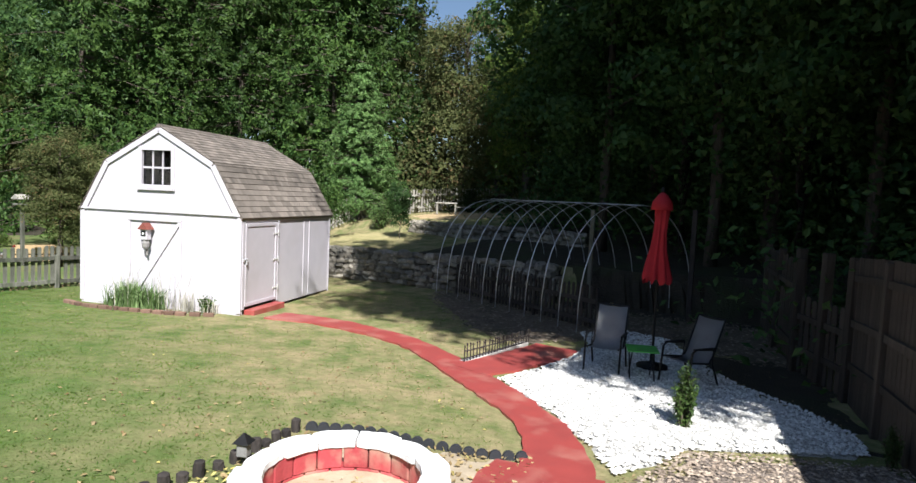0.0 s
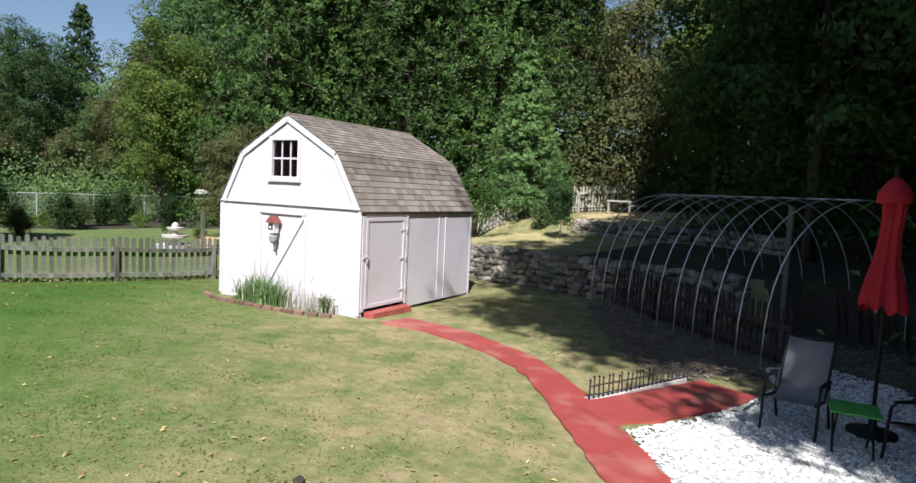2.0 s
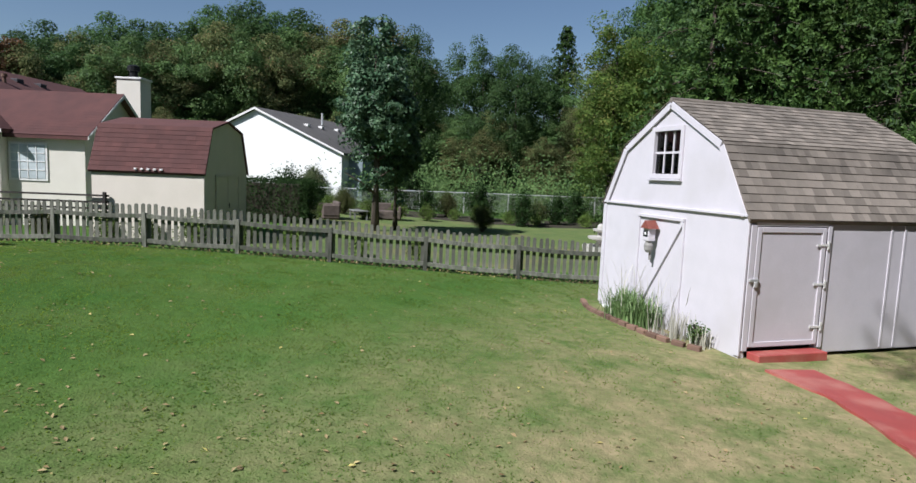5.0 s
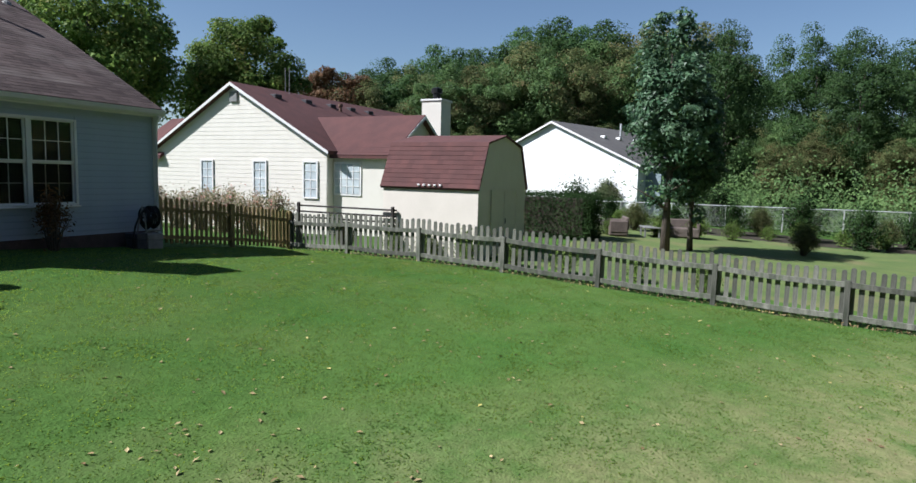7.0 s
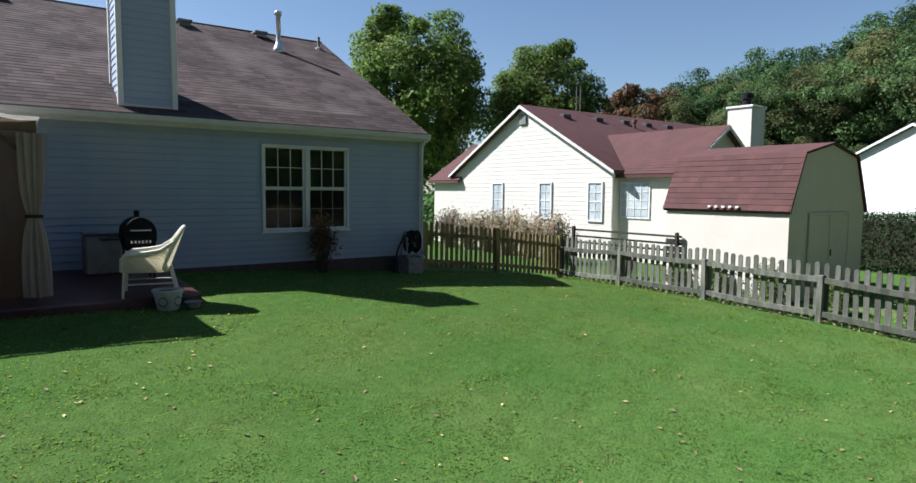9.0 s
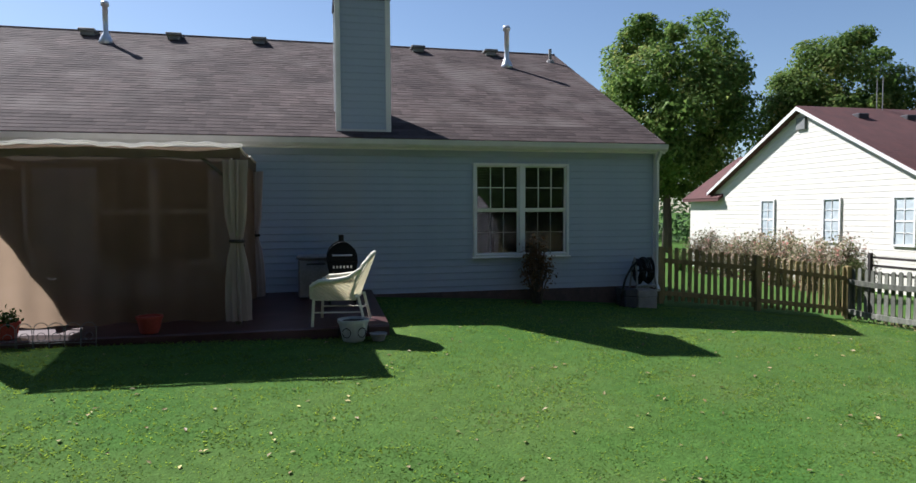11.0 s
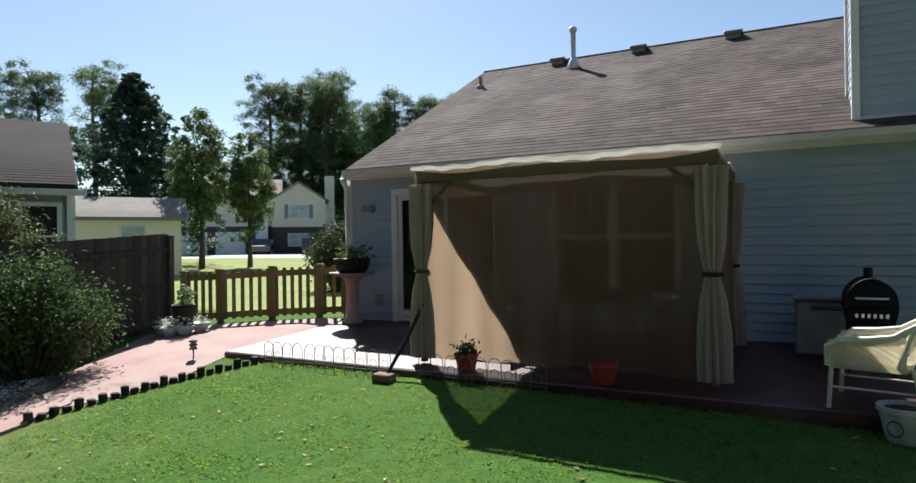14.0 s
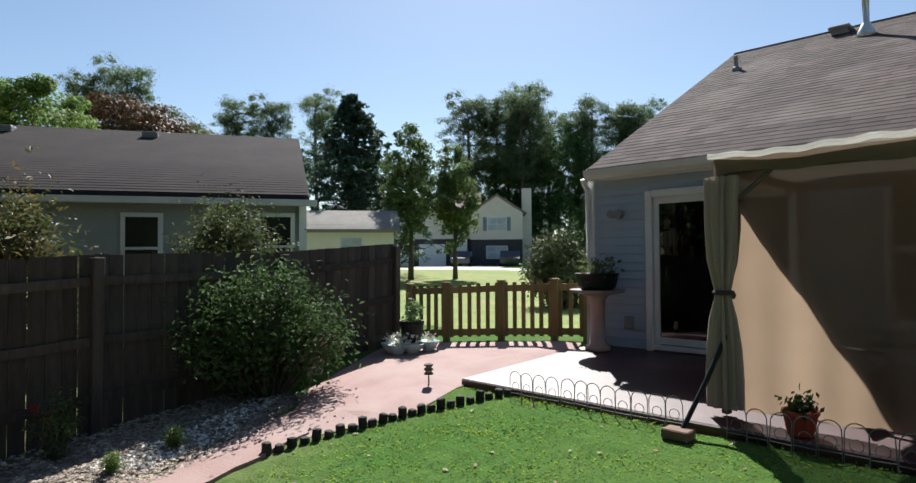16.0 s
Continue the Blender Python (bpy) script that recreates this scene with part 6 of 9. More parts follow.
WEST = [(-16.75, 13.2), (-16.72, 10.9), (-16.7, 8.65), (-16.69, 6.36), (-16.77, 4.08), (-16.75, 1.75), (-16.8, -0.5), (-16.78, -2.72), (-16.85, -4.95), (-16.95, -7.0)]
fence("weathered grey picket fence with green algae", WEST, M_WEATHER, 0.088, 0.064, 1.0, 0.84, 0.10, (0.17, 0.765), -1, sag=0.03, seed=4, rail_h=0.095, rail_t=0.036)
fence("brown wooden picket fence beside the house", [(-16.95, -7.0), (-14.9, -7.05), (-12.85, -7.12)], M_BROWNFENCE, 0.075, 0.06, 1.02, 1.08, 0.10, (0.2, 0.82), -1, seed=5)
fence("reddish-brown low picket fence and gate by the patio", [(3.05, -5.75), (2.45, -6.0), (1.7, -6.45), (0.95, -6.8), (0.5, -6.98)], M_BROWNFENCE, 0.062, 0.066, 0.83, 0.90, 0.10, (0.14, 0.80), 1, seed=6, top="square", cap=True, rail_h=0.10)
fence("bleached white picket fence along the top of the bank", [(-19.2, 16.2), (-18.3, 18.4), (-17.2, 20.9), (-16.1, 23.4), (-15.0, 25.8), (-13.2, 27.2), (-11, 28.2)], M_PALEFENCE, 0.09, 0.05, 1.05, 1.0, 0.10, (0.25, 0.8), 1, top="point", seed=7)
fence("dark low slat fence inside the hoop frame", [(-8.35, 14.5), (-6.9, 13.7), (-5.4, 12.85), (-3.7, 12.0)], M_LOG, 0.06, 0.07, 0.85, 0.8, 0.06, (0.2, 0.6), 1, top="flat", seed=8)
EAST = [(3.1, -5.5), (2.78, -3.35), (2.36, -1.0), (1.94, 1.35), (1.52, 3.7), (1.1, 6.05), (0.68, 8.4), (0.42, 9.85)]
fence("old brown privacy fence of tall close boards", EAST, M_PRIV, 0.140, 0.003, 2.05, 1.96, 0.11, (0.55, 1.12, 1.72), -1, top="square", lift=-0.06, seed=9, rail_h=0.09, raised=[-0.40, -0.37, -0.19, -0.11, -0.06, 0.0, 0.03, -0.04])
fence("leaning run of short old boards with tall posts", [(0.42, 9.85), (0.1, 10.5), (-0.25, 11.15)], M_PRIV, 0.12, 0.03, 1.2, 1.95, 0.13, (0.4, 0.9), -1, top="flat", lift=0.03, seed=10)
fence("dark slat fence in the shade", [(-0.25, 11.15), (-0.6, 12.6), (-0.9, 14.2)], M_PRIV, 0.12, 0.02, 1.7, 1.8, 0.12, (0.4, 1.3), -1, top="flat", lift=0.03, seed=11)

# dark three-rail fence in the next garden
rail3 = thing("rail_fence", "dark brown three-rail garden fence", "fence", (-18.5, -8.0, gz(-18.5, -8.0)), 90)
for x in (0, 3.4):
    part("post", B((x, 0, 0.65), (0.08, 0.08, 1.5), 0.01), M_LOG, rail3)
for z in (0.95, 1.12, 1.3):
    part("rail", B((1.7, 0.04, z), (3.6, 0.04, 0.05)), M_LOG, rail3)

# chain-link fence far behind the next garden
cl = thing("chain_link_fence", "galvanised chain-link fence with a top rail", "fence", (-37.4, -4.8, gz(-37.4, -4.8)), 94)
for k in range(9):
    part("post", rod(bmesh.new(), (k * 2.6, 0, -0.1), (k * 2.6, 0, 1.12), 0.028), M_PIPE, cl)
part("top_rail", rod(bmesh.new(), (0, 0, 1.1), (20.8, 0, 1.1), 0.025), M_PIPE, cl)
vv, qq = [], []
for k in range(-9, 170):
    for s in (-1, 1):
        xa, xb = k * 0.12, k * 0.12 + s * 1.05
        za, zb = 0.03, 1.08
        if min(xa, xb) < 0 or max(xa, xb) > 20.8:
            continue
        b = len(vv)
        vv += [(xa - 0.004, 0.01 * s, za), (xa + 0.004, 0.01 * s, za), (xb + 0.004, 0.01 * s, zb), (xb - 0.004, 0.01 * s, zb)]
        qq.append((b, b + 1, b + 2, b + 3))
wire = new("wire_mesh", raw_mesh("wire_mesh", vv, qq, M_PIPE))
wire.parent = cl

# ---- dry stone wall below the bank ----
stone_wall = thing("stone_wall", "dry fieldstone retaining wall, grey and uneven", "wall", (-11, WALL_Y, gz(-11, WALL_Y - 0.5)), kind="structure")
inv = chain(stone_wall).inverted()


def stone_mesh(seed):
    rs = np.random.RandomState(seed)
    bm = bmesh.new()
    bmesh.ops.create_cube(bm, size=1.0)
    bmesh.ops.subdivide_edges(bm, edges=bm.edges, cuts=1, use_grid_fill=True)
    for v in bm.verts:
        n = v.co.normalized() * 0.56
        v.co = v.co.lerp(n, 0.5) + Vector(rs.uniform(-0.09, 0.09, 3))
    me = bpy.data.meshes.new("stone")
    bm.to_mesh(me)
    bm.free()
    me.materials.append(M_STONE)
    return me


stones = [stone_mesh(60 + k) for k in range(7)]
r = random.Random(61)


def lay_stones(x0, x1, yline, courses, h, wall, inv, base):
    for c in range(courses):
        x = x0 + r.uniform(-0.1, 0.1)
        while x < x1:
            w, hh = r.uniform(0.13, 0.42), h * r.uniform(0.8, 1.3)
            y = yline(x)
            m = Matrix.Translation((x + w / 2, y + c * 0.035 + r.uniform(-0.05, 0.05), base(x + w / 2, y) + h * (c + 0.45) + r.uniform(-0.02, 0.02))) @ pose(0, 0, 0, r.uniform(-14, 14), r.uniform(-13, 13), r.uniform(-18, 18)) @ Matrix.Diagonal((w * 1.0, 0.36, hh * 1.0, 1))
            piece("stone", r.choice(stones), wall, inv @ m)
            x += w


part("core", B((-10.4, WALL_Y + 0.28, -0.2), (9.4, 0.3, 0.9)), M_SOIL, stone_wall, "dark earth behind the stones", True)
lay_stones(-15.2, -5.8, lambda x: WALL_Y + 0.05 * math.sin(x * 2.1), 6, 0.16, stone_wall, inv, lambda x, y: gz(x, WALL_Y - 0.5))
upper = thing("stone_wall", "low rough row of stones higher on the bank", "wall", (-11, 19.4, gz(-11, 19.2)), kind="structure")
inv2 = chain(upper).inverted()
lay_stones(-13.6, -6.5, lambda x: 19.35 + 0.15 * math.sin(x * 1.3) - 0.1 * (x + 10), 3, 0.17, upper, inv2, lambda x, y: gz(x, y - 0.3))
DRY = [(-16.5, 15.5), (-14.5, 15.6), (-12.5, 16.4), (-12.0, 18.0), (-13.5, 19.6), (-15.5, 19.0), (-17.2, 17.4)]
patch("dry_grass_bank", DRY, mat("dry_grass", (0.42, 0.36, 0.19), (0.30, 0.28, 0.12), 3, 0.95, fine=34, bump=0.8, bump_dist=0.03, fine_amt=0.35), "dry yellow grass on the sunny bank", "grass", lift=0.012)
DRY2 = [(-15.6, 22.5), (-14.2, 21.6), (-12.4, 22.0), (-11.4, 23.6), (-12.5, 25.3), (-14.6, 25.0)]
patch("straw_mound", DRY2, mat("straw_litter", (0.50, 0.38, 0.22), (0.38, 0.28, 0.16), 3, 0.95, fine=34, bump=0.8, bump_dist=0.03, fine_amt=0.3), "straw-coloured litter under the bench", "ground cover", lift=0.012)


# ---- neighbouring buildings ----
def gable_house(name, label, at, rz, width, depth, eave, peak, wallm, roofm, over=0.25, laps=True, roof_label="", barge=M_TRIM, rake=None):
    """A house block in its own axes: the gable front lies along x at y = 0, the house runs back along +y."""
    rake = over if rake is None else rake
    ob = thing(name, label, "house", at, rz)
    bm = bmesh.new()
    prism(bm, [(-width / 2, -0.6), (width / 2, -0.6), (width / 2, eave), (0, peak), (-width / 2, eave)], 1, 0.0, depth)
    wall = part("wall", bm, wallm, ob)
    if laps:
        z = 0.15
        while z < peak - 0.25:
            bm = bmesh.new()
            w = width if z < eave else width * (peak - z - 0.1) / (peak - eave)
            prism(bm, [(-0.011, z), (0.0, z - 0.004), (0.0, z + 0.17), (-0.004, z + 0.17)], 0, -w / 2 + 0.02, w / 2 - 0.02)
            part("siding_board", bm, wallm, wall)
            z += 0.175
    bm = bmesh.new()
    t = (peak - eave) / (width / 2)
    for s in (-1, 1):
        e = (s * (width / 2 + over), eave - over * t)
        prism(bm, [e, (0, peak + 0.02), (0, peak + 0.16), (e[0], e[1] + 0.14)], 1, -rake, depth + rake)
    roof = part("roof", bm, roofm, ob, roof_label or "shingle roof")
    rows = int(math.hypot(width / 2 + over, peak - eave) / 0.16)
    for s in (-1, 1):
        bm = bmesh.new()
        for k in range(rows):
            u = k / rows
            x = s * (width / 2 + over) * (1 - u)
            z = eave - over * t + 0.142 + (peak - eave + over * t) * u
            box(bm, (x, depth / 2, z), (0.03, depth + 2 * rake - 0.02, 0.002))
        part("shingle_course", bm, roofm, roof)
    for s in (-1, 1):
        bm = bmesh.new()
        e = (s * (width / 2 + over), eave - over * t)
        prism(bm, [(e[0], e[1] - 0.0), (0, peak + 0.0), (0, peak + 0.13), (e[0], e[1] + 0.11)], 1, -rake - 0.025, -rake)
        part("bargeboard", bm, barge, ob)
    return ob


def flat_window(parent, x, z, w, h, cols=2, rows=4, shutters=False, y=0.0):
    """A window set into a far wall, in the house's own axes."""
    wd = part("window", bmesh.new(), M_TRIM, parent, "white window with small panes")
    bm = bmesh.new()
    for cx in (x - w / 2 - 0.03, x + w / 2 + 0.03):
        box(bm, (cx, y - 0.02, z), (0.06, 0.06, h + 0.12))
    for cz in (z - h / 2 - 0.03, z + h / 2 + 0.03):
        box(bm, (x, y - 0.021, cz), (w, 0.06, 0.06))
    part("window_frame", bm, M_TRIM, wd)
    part("pane", B((x, y - 0.006, z), (w, 0.01, h)), M_DARKGLASSY, wd, "reflecting glass")
    bm = bmesh.new()
    for k in range(1, cols):
        box(bm, (x - w / 2 + w * k / cols, y - 0.018, z), (0.02, 0.02, h))
    for k in range(1, rows):
        box(bm, (x, y - 0.0185, z - h / 2 + h * k / rows), (w, 0.02, 0.045 if k == rows // 2 else 0.02))
    part("glazing_bar", bm, M_TRIM, wd)
    if shutters:
        for s in (-1, 1):
            part("shutter", B((x + s * (w / 2 + 0.27), y - 0.025, z), (0.36, 0.04, h + 0.1), 0.006), M_SHUTTER, wd, "blue-grey shutter")
    return wd


M_NIGHTGLASS = mat("unlit_window_glass", (0.012, 0.013, 0.015), (0.02, 0.022, 0.025), 1.5, 0.1, fine=8, bump=0, spec=0.35)
# opaque pale panes: reflections and curtains are put into the colour
M_DARKGLASSY = mat("reflection_toned_glass", (0.36, 0.41, 0.43), (0.52, 0.57, 0.58), 1.5, 0.25, fine=8, bump=0, spec=0.3)

# cream house beyond the side fence: its gable looks this way
nh = gable_house("cream_house", "cream lap-sided house with a dark red shingle roof", (-23.0, -15.25, 0.0), 90, 9.6, 13.0, 2.85, 5.5, M_CREAM, M_REDROOF, roof_label="dark red shingle roof")
for x, w in ((-1.6, 0.62), (1.4, 0.62), (4.02, 0.62)):
    flat_window(nh, x, 1.72, w, 1.35, 2, 4, y=-0.018)
part("gable_vent", B((0, -0.04, 5.05), (0.42, 0.1, 0.42), 0.01), M_ACGREY, nh, "grey gable vent")
part("corner_eave_box", B((-4.75, 1.0, 2.6), (0.5, 2.0, 0.35)), M_CREAM, nh)
for y in (1.6, 3.6, 5.4, 7.0, 8.6):
    part("roof_vent", B((0.75, y, 5.22), (0.42, 0.42, 0.2), 0.03), M_DARKBRICK, nh, "low roof vent")
part("vent_pipe", lathe(bmesh.new(), [(0.12, 0), (0.07, 0.1), (0.07, 0.45), (0.11, 0.47), (0.11, 0.6)], 10, (1.2, 5.6, 4.75)), M_BRICK, nh, "terracotta flue")
wing = gable_house("house_wing", "low cream wing with a red roof", (-25.58, -7.85, 0.0), 180, 4.4, 5.0, 2.75, 4.25, M_CREAM, M_REDROOF, roof_label="dark red shingle roof")
tagged(wing, category="house")
wp = part("window", bmesh.new(), M_TRIM, wing, "white window with many panes")
part("window_frame", B((-2.215, 1.9, 1.8), (0.05, 1.3, 1.3)), M_TRIM, wp)
part("pane", B((-2.235, 1.9, 1.8), (0.03, 1.15, 1.15)), M_DARKGLASSY, wp, "reflecting glass")
bm = bmesh.new()
for k in range(1, 4):
    box(bm, (-2.255, 1.325 + 1.15 * k / 4, 1.8), (0.02, 0.025, 1.15))
    box(bm, (-2.256, 1.9, 1.225 + 1.15 * k / 4), (0.02, 1.15, 0.025))
part("glazing_bar", bm, M_TRIM, wp)
nchim = part("chimney", B((2.3, 0.5, 3.4), (0.9, 0.95, 3.6), 0.01), M_CREAM, wing, "boxed cream chimney")
part("chimney_cap", B((2.3, 0.5, 5.24), (1.0, 1.05, 0.08), 0.01), M_TRIM, nchim)
part("flue", lathe(bmesh.new(), [(0.16, 0), (0.16, 0.3), (0.24, 0.32), (0.24, 0.5), (0.1, 0.56)], 12, (2.3, 0.5, 5.26)), M_DARKMETAL, nchim, "black metal flue cowl")
for x in (-0.12, 0.12):
    part("aerial", rod(bmesh.new(), (x, 3.2, 5.5), (x, 3.2, 6.75), 0.018, seg=6), M_ACGREY, nh, "thin roof aerial")

low = gable_house("house_wing", "low cream wing with a red roof behind the house", (-25.6, -21.9, 0.0), 0, 5.2, 2.1, 2.62, 4.35, M_CREAM, M_REDROOF, roof_label="dark red shingle roof")

# white house farther off
wh = gable_house("white_house", "bright white house with a dark grey roof", (-42.3, -7.7, 0.0), 74, 11.9, 14, 2.9, 5.5, M_WALLW, M_GREYROOF, laps=False, roof_label="dark grey shingle roof")
for y in (2.5, 4.5, 7.0):
    part("roof_vent", B((2.2, y, 4.75), (0.34, 0.34, 0.18), 0.02), M_TRIM, wh)
part("vent_pipe", rod(bmesh.new(), (1.4, 6.2, 4.9), (1.4, 6.2, 5.9), 0.08), M_PIPE, wh)
# blue-grey here stands for the porch lying in shade
part("porch_wall", B((6.3, 5.0, 1.3), (1.2, 8.0, 2.6)), M_SHUTTER, wh, "porch block, shade put into its blue-grey colour")

# old gambrel shed in the next garden
osz = gz(-19, -3)
osd = thing("old_shed", "cream-sided gambrel shed with a dark red roof", "shed", (-20.4, -2.0, osz), 180)
WD = 1.78
e, k, pk = 1.78 - osz, 2.95 - osz, 3.22 - osz
kx = 1.28
bm = bmesh.new()
prism(bm, [(-WD, -0.2), (WD, -0.2), (WD, e), (kx, k - 0.05), (0, pk - 0.05), (-kx, k - 0.05), (-WD, e)], 1, 0.0, 3.0)
part("wall", bm, M_OLIVE, osd, "cream sheet-sided walls")
bm = bmesh.new()
prof = [(-WD - 0.08, e - 0.1), (-kx, k), (0, pk), (kx, k), (WD + 0.08, e - 0.1)]
for (ax, az), (bx, bz) in zip(prof, prof[1:]):
    prism(bm, [(ax, az), (bx, bz), (bx * 0.985, bz - 0.05), (ax * 0.985, az - 0.05)], 1, -0.06, 3.06)
osr = part("roof", bm, M_REDROOF, osd, "dark red shingle gambrel roof")
m_os = chain(osd)
shingle_field(osr, m_os @ slope_matrix((-WD - 0.08, 3.06, e - 0.098), (0, -1, 0), (WD + 0.08 - kx, 0, k - e + 0.1)), 3.12, math.hypot(WD + 0.08 - kx, k - e + 0.1), 0.3, 0.14, 0.012, M_REDROOF, 0, 71)
bm = bmesh.new()
for s in (-1, 1):
    box(bm, (0.0 + s * 0.47, -0.015, 0.95), (0.9, 0.03, 1.75), 0.004)
part("door", bm, M_OLIVE, osd, "double plank doors")
bm = bmesh.new()
box(bm, (0, -0.03, 1.86), (2.0, 0.03, 0.06))
for s in (-1, 0, 1):
    box(bm, (s * 0.95, -0.032, 0.95), (0.05, 0.03, 1.8))
part("door_trim", bm, M_OLIVE, osd)
part("handle", rod(bmesh.new(), (0.06, -0.05, 0.9), (0.06, -0.05, 1.05), 0.015), M_DARKMETAL, osd)
for j in range(5):
    part("eave_lamp", B((-WD - 0.10, 1.1 + j * 0.17, e - 0.03), (0.05, 0.08, 0.05), 0.008), M_TRIM, osd, "small white eave light")

# grey-green house to the street side of the privacy fence
ea = math.degrees(math.atan2(0.879, 0.477))
eh = gable_house("grey_house", "grey-green sided house with a mauve-brown roof", (6.1 + 0.879 * 4.3, -5.7 - 0.477 * 4.3, 0.0), ea - 90, 8.6, 16.0, 3.2, 5.0, M_WALLE, M_EROOF, roof_label="mauve-brown shingle roof", barge=M_EROOF, rake=0.04)
for y, z in ((2.9, 2.22), (0.55, 2.25), (7.4, 2.25)):
    wd = part("window", bmesh.new(), M_TRIM, eh, "white hung window")
    part("window_frame", B((-4.31, y, z), (0.06, 0.70, 1.3)), M_TRIM, wd)
    part("pane", B((-4.335, y, z), (0.03, 0.54, 1.14)), M_NIGHTGLASS, wd, "dark glass")
    part("sash", B((-4.345, y, z), (0.03, 0.54, 0.05)), M_TRIM, wd)
part("gutter", B((-4.60, 8, 3.08), (0.1, 16.4, 0.12), 0.01), M_GUTTER, eh)
part("corner_post", B((-4.32, 0.05, 1.5), (0.08, 0.14, 3.1)), M_TRIM, eh)
for y in (3.4, 6.4, 9.4):
    part("roof_vent", B((-0.45, y, 4.98), (0.34, 0.34, 0.16), 0.02), M_ACGREY, eh)
part("vent_pipe", rod(bmesh.new(), (-1.2, 10.5, 4.7), (-1.2, 10.5, 5.25), 0.05), M_TRIM, eh)

# small yellow outbuilding
gy_z = gz(17.6, -15)
gr = gable_house("yellow_garage", "pale yellow garage with a grey roof", (18.8, -13.3, gy_z), 144, 3.4, 3.8, 2.2, 2.95, M_YELLOW, M_GARAGEROOF, laps=False, roof_label="pale grey roof")
flat_window(gr, 0, 1.3, 0.8, 0.7, 2, 2)
wd = part("window", bmesh.new(), M_TRIM, gr, "small white window")
part("window_frame", B((1.71, 2.1, 1.65), (0.05, 0.95, 0.6)), M_TRIM, wd)
part("pane", B((1.735, 2.1, 1.65), (0.03, 0.8, 0.45)), M_DARKGLASSY, wd)

# split-level house across the street
fx, fy = 36.5, -42.7
fz = gz(fx, fy)
fh = thing("far_house", "two-storey pale house with a dark brick base across the street", "house", (fx, fy, fz), 222)
bm = bmesh.new()
box(bm, (-4.5, 4, 1.3), (9.5, 8, 2.6))
part("lower_wall", bm, M_DARKBRICK, fh, "dark brick lower storey")
part("upper_wall", B((-4.5, 4, 3.9), (9.6, 8.1, 2.6)), M_OLIVE, fh, "pale siding upper storey")
bm = bmesh.new()
prism(bm, [(-0.2, 5.1), (4, 7.4), (8.2, 5.1)], 0, -9.6, 0.6)
part("roof", bm, M_FARROOF, fh, "faded brown shingle roof")
bm = bmesh.new()
prism(bm, [(-0.3, 2.5), (4.6, 2.5), (4.6, 5.0), (2.15, 6.6), (-0.3, 5.0)], 1, -0.8, 3.0)
part("gable_wall", bm, M_OLIVE, fh, "pale gable wall")
bm = bmesh.new()
for s in (-1, 1):
    prism(bm, [(2.15 + s * 2.75, 4.85), (2.15, 6.65), (2.15, 6.8), (2.15 + s * 2.85, 4.95)], 1, -1.0, 3.6)
part("gable_roof", bm, M_FARROOF, fh)
part("gable_base", B((2.15, 1.0, 1.25), (4.8, 3.4, 2.5)), M_DARKBRICK, fh, "dark brick base")
part("chimney", B((5.2, 3.5, 3.8), (0.9, 1.2, 7.8)), M_OLIVE, fh)
flat_window(fh, 2.15, 3.95, 1.7, 1.2, 2, 2, True, -0.81)
flat_window(fh, 2.15, 1.3, 1.9, 1.1, 2, 2, False, -0.72)
flat_window(fh, -6.5, 3.9, 1.4, 1.2, 2, 2, True, -0.06)
for x in (-7.3, -4.0):
    part("garage_door", B((x, -0.05, 1.05), (2.6, 0.1, 2.1), 0.02), M_WALLW, fh, "white garage door")
part("door", B((-1.2, -0.35, 2.2), (1.1, 0.1, 2.1), 0.02), M_WALLW, fh, "white front door")
part("porch", B((-1.2, -0.3, 0.55), (2.0, 1.4, 1.1), 0.02), M_CONC, fh)
wr = bmesh.new()
tube(wr, [(-1.2 + 0.24 * math.cos(a * 0.5236), -0.44, 2.5 + 0.24 * math.sin(a * 0.5236)) for a in range(13)], 0.05, 6)
part("wreath", wr, M_LOG, fh, "dark wreath on the door")

# street surfaces
M_DRYLAWN = mat("sunlit_dry_lawn", (0.19, 0.22, 0.05), (0.13, 0.18, 0.042), 1.3, 0.95, fine=30, bump=0.6, bump_dist=0.03, fine_amt=0.3, dirt=(0.23, 0.22, 0.08), dirt_scale=0.5)
patch("front_lawn", [(0.9, -7.7), (3.6, -6.9), (12, -9), (22, -16), (30, -24), (24, -31), (15, -37), (9, -43), (4, -40), (1.2, -20)], M_DRYLAWN, "dry yellowish front lawn beyond the low fence", "lawn", lift=0.02, step=0.8)
M_NEXTLAWN = mat("worn_green_lawn", (0.125, 0.165, 0.05), (0.085, 0.13, 0.04), 1.3, 0.95, fine=30, bump=0.6, bump_dist=0.03, fine_amt=0.3, dirt=(0.17, 0.16, 0.07), dirt_scale=0.5)
patch("next_lawn", [(-19, -1.2), (-18.6, 8), (-19.5, 16), (-33.5, 16), (-34.5, 8), (-34.5, -2.5), (-26, -1.6)], M_NEXTLAWN, "worn yellowish lawn of the next garden", "lawn", lift=0.02, step=0.8)
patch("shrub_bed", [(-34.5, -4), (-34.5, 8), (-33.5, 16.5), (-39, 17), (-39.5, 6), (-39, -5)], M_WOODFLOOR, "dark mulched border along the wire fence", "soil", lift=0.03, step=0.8)
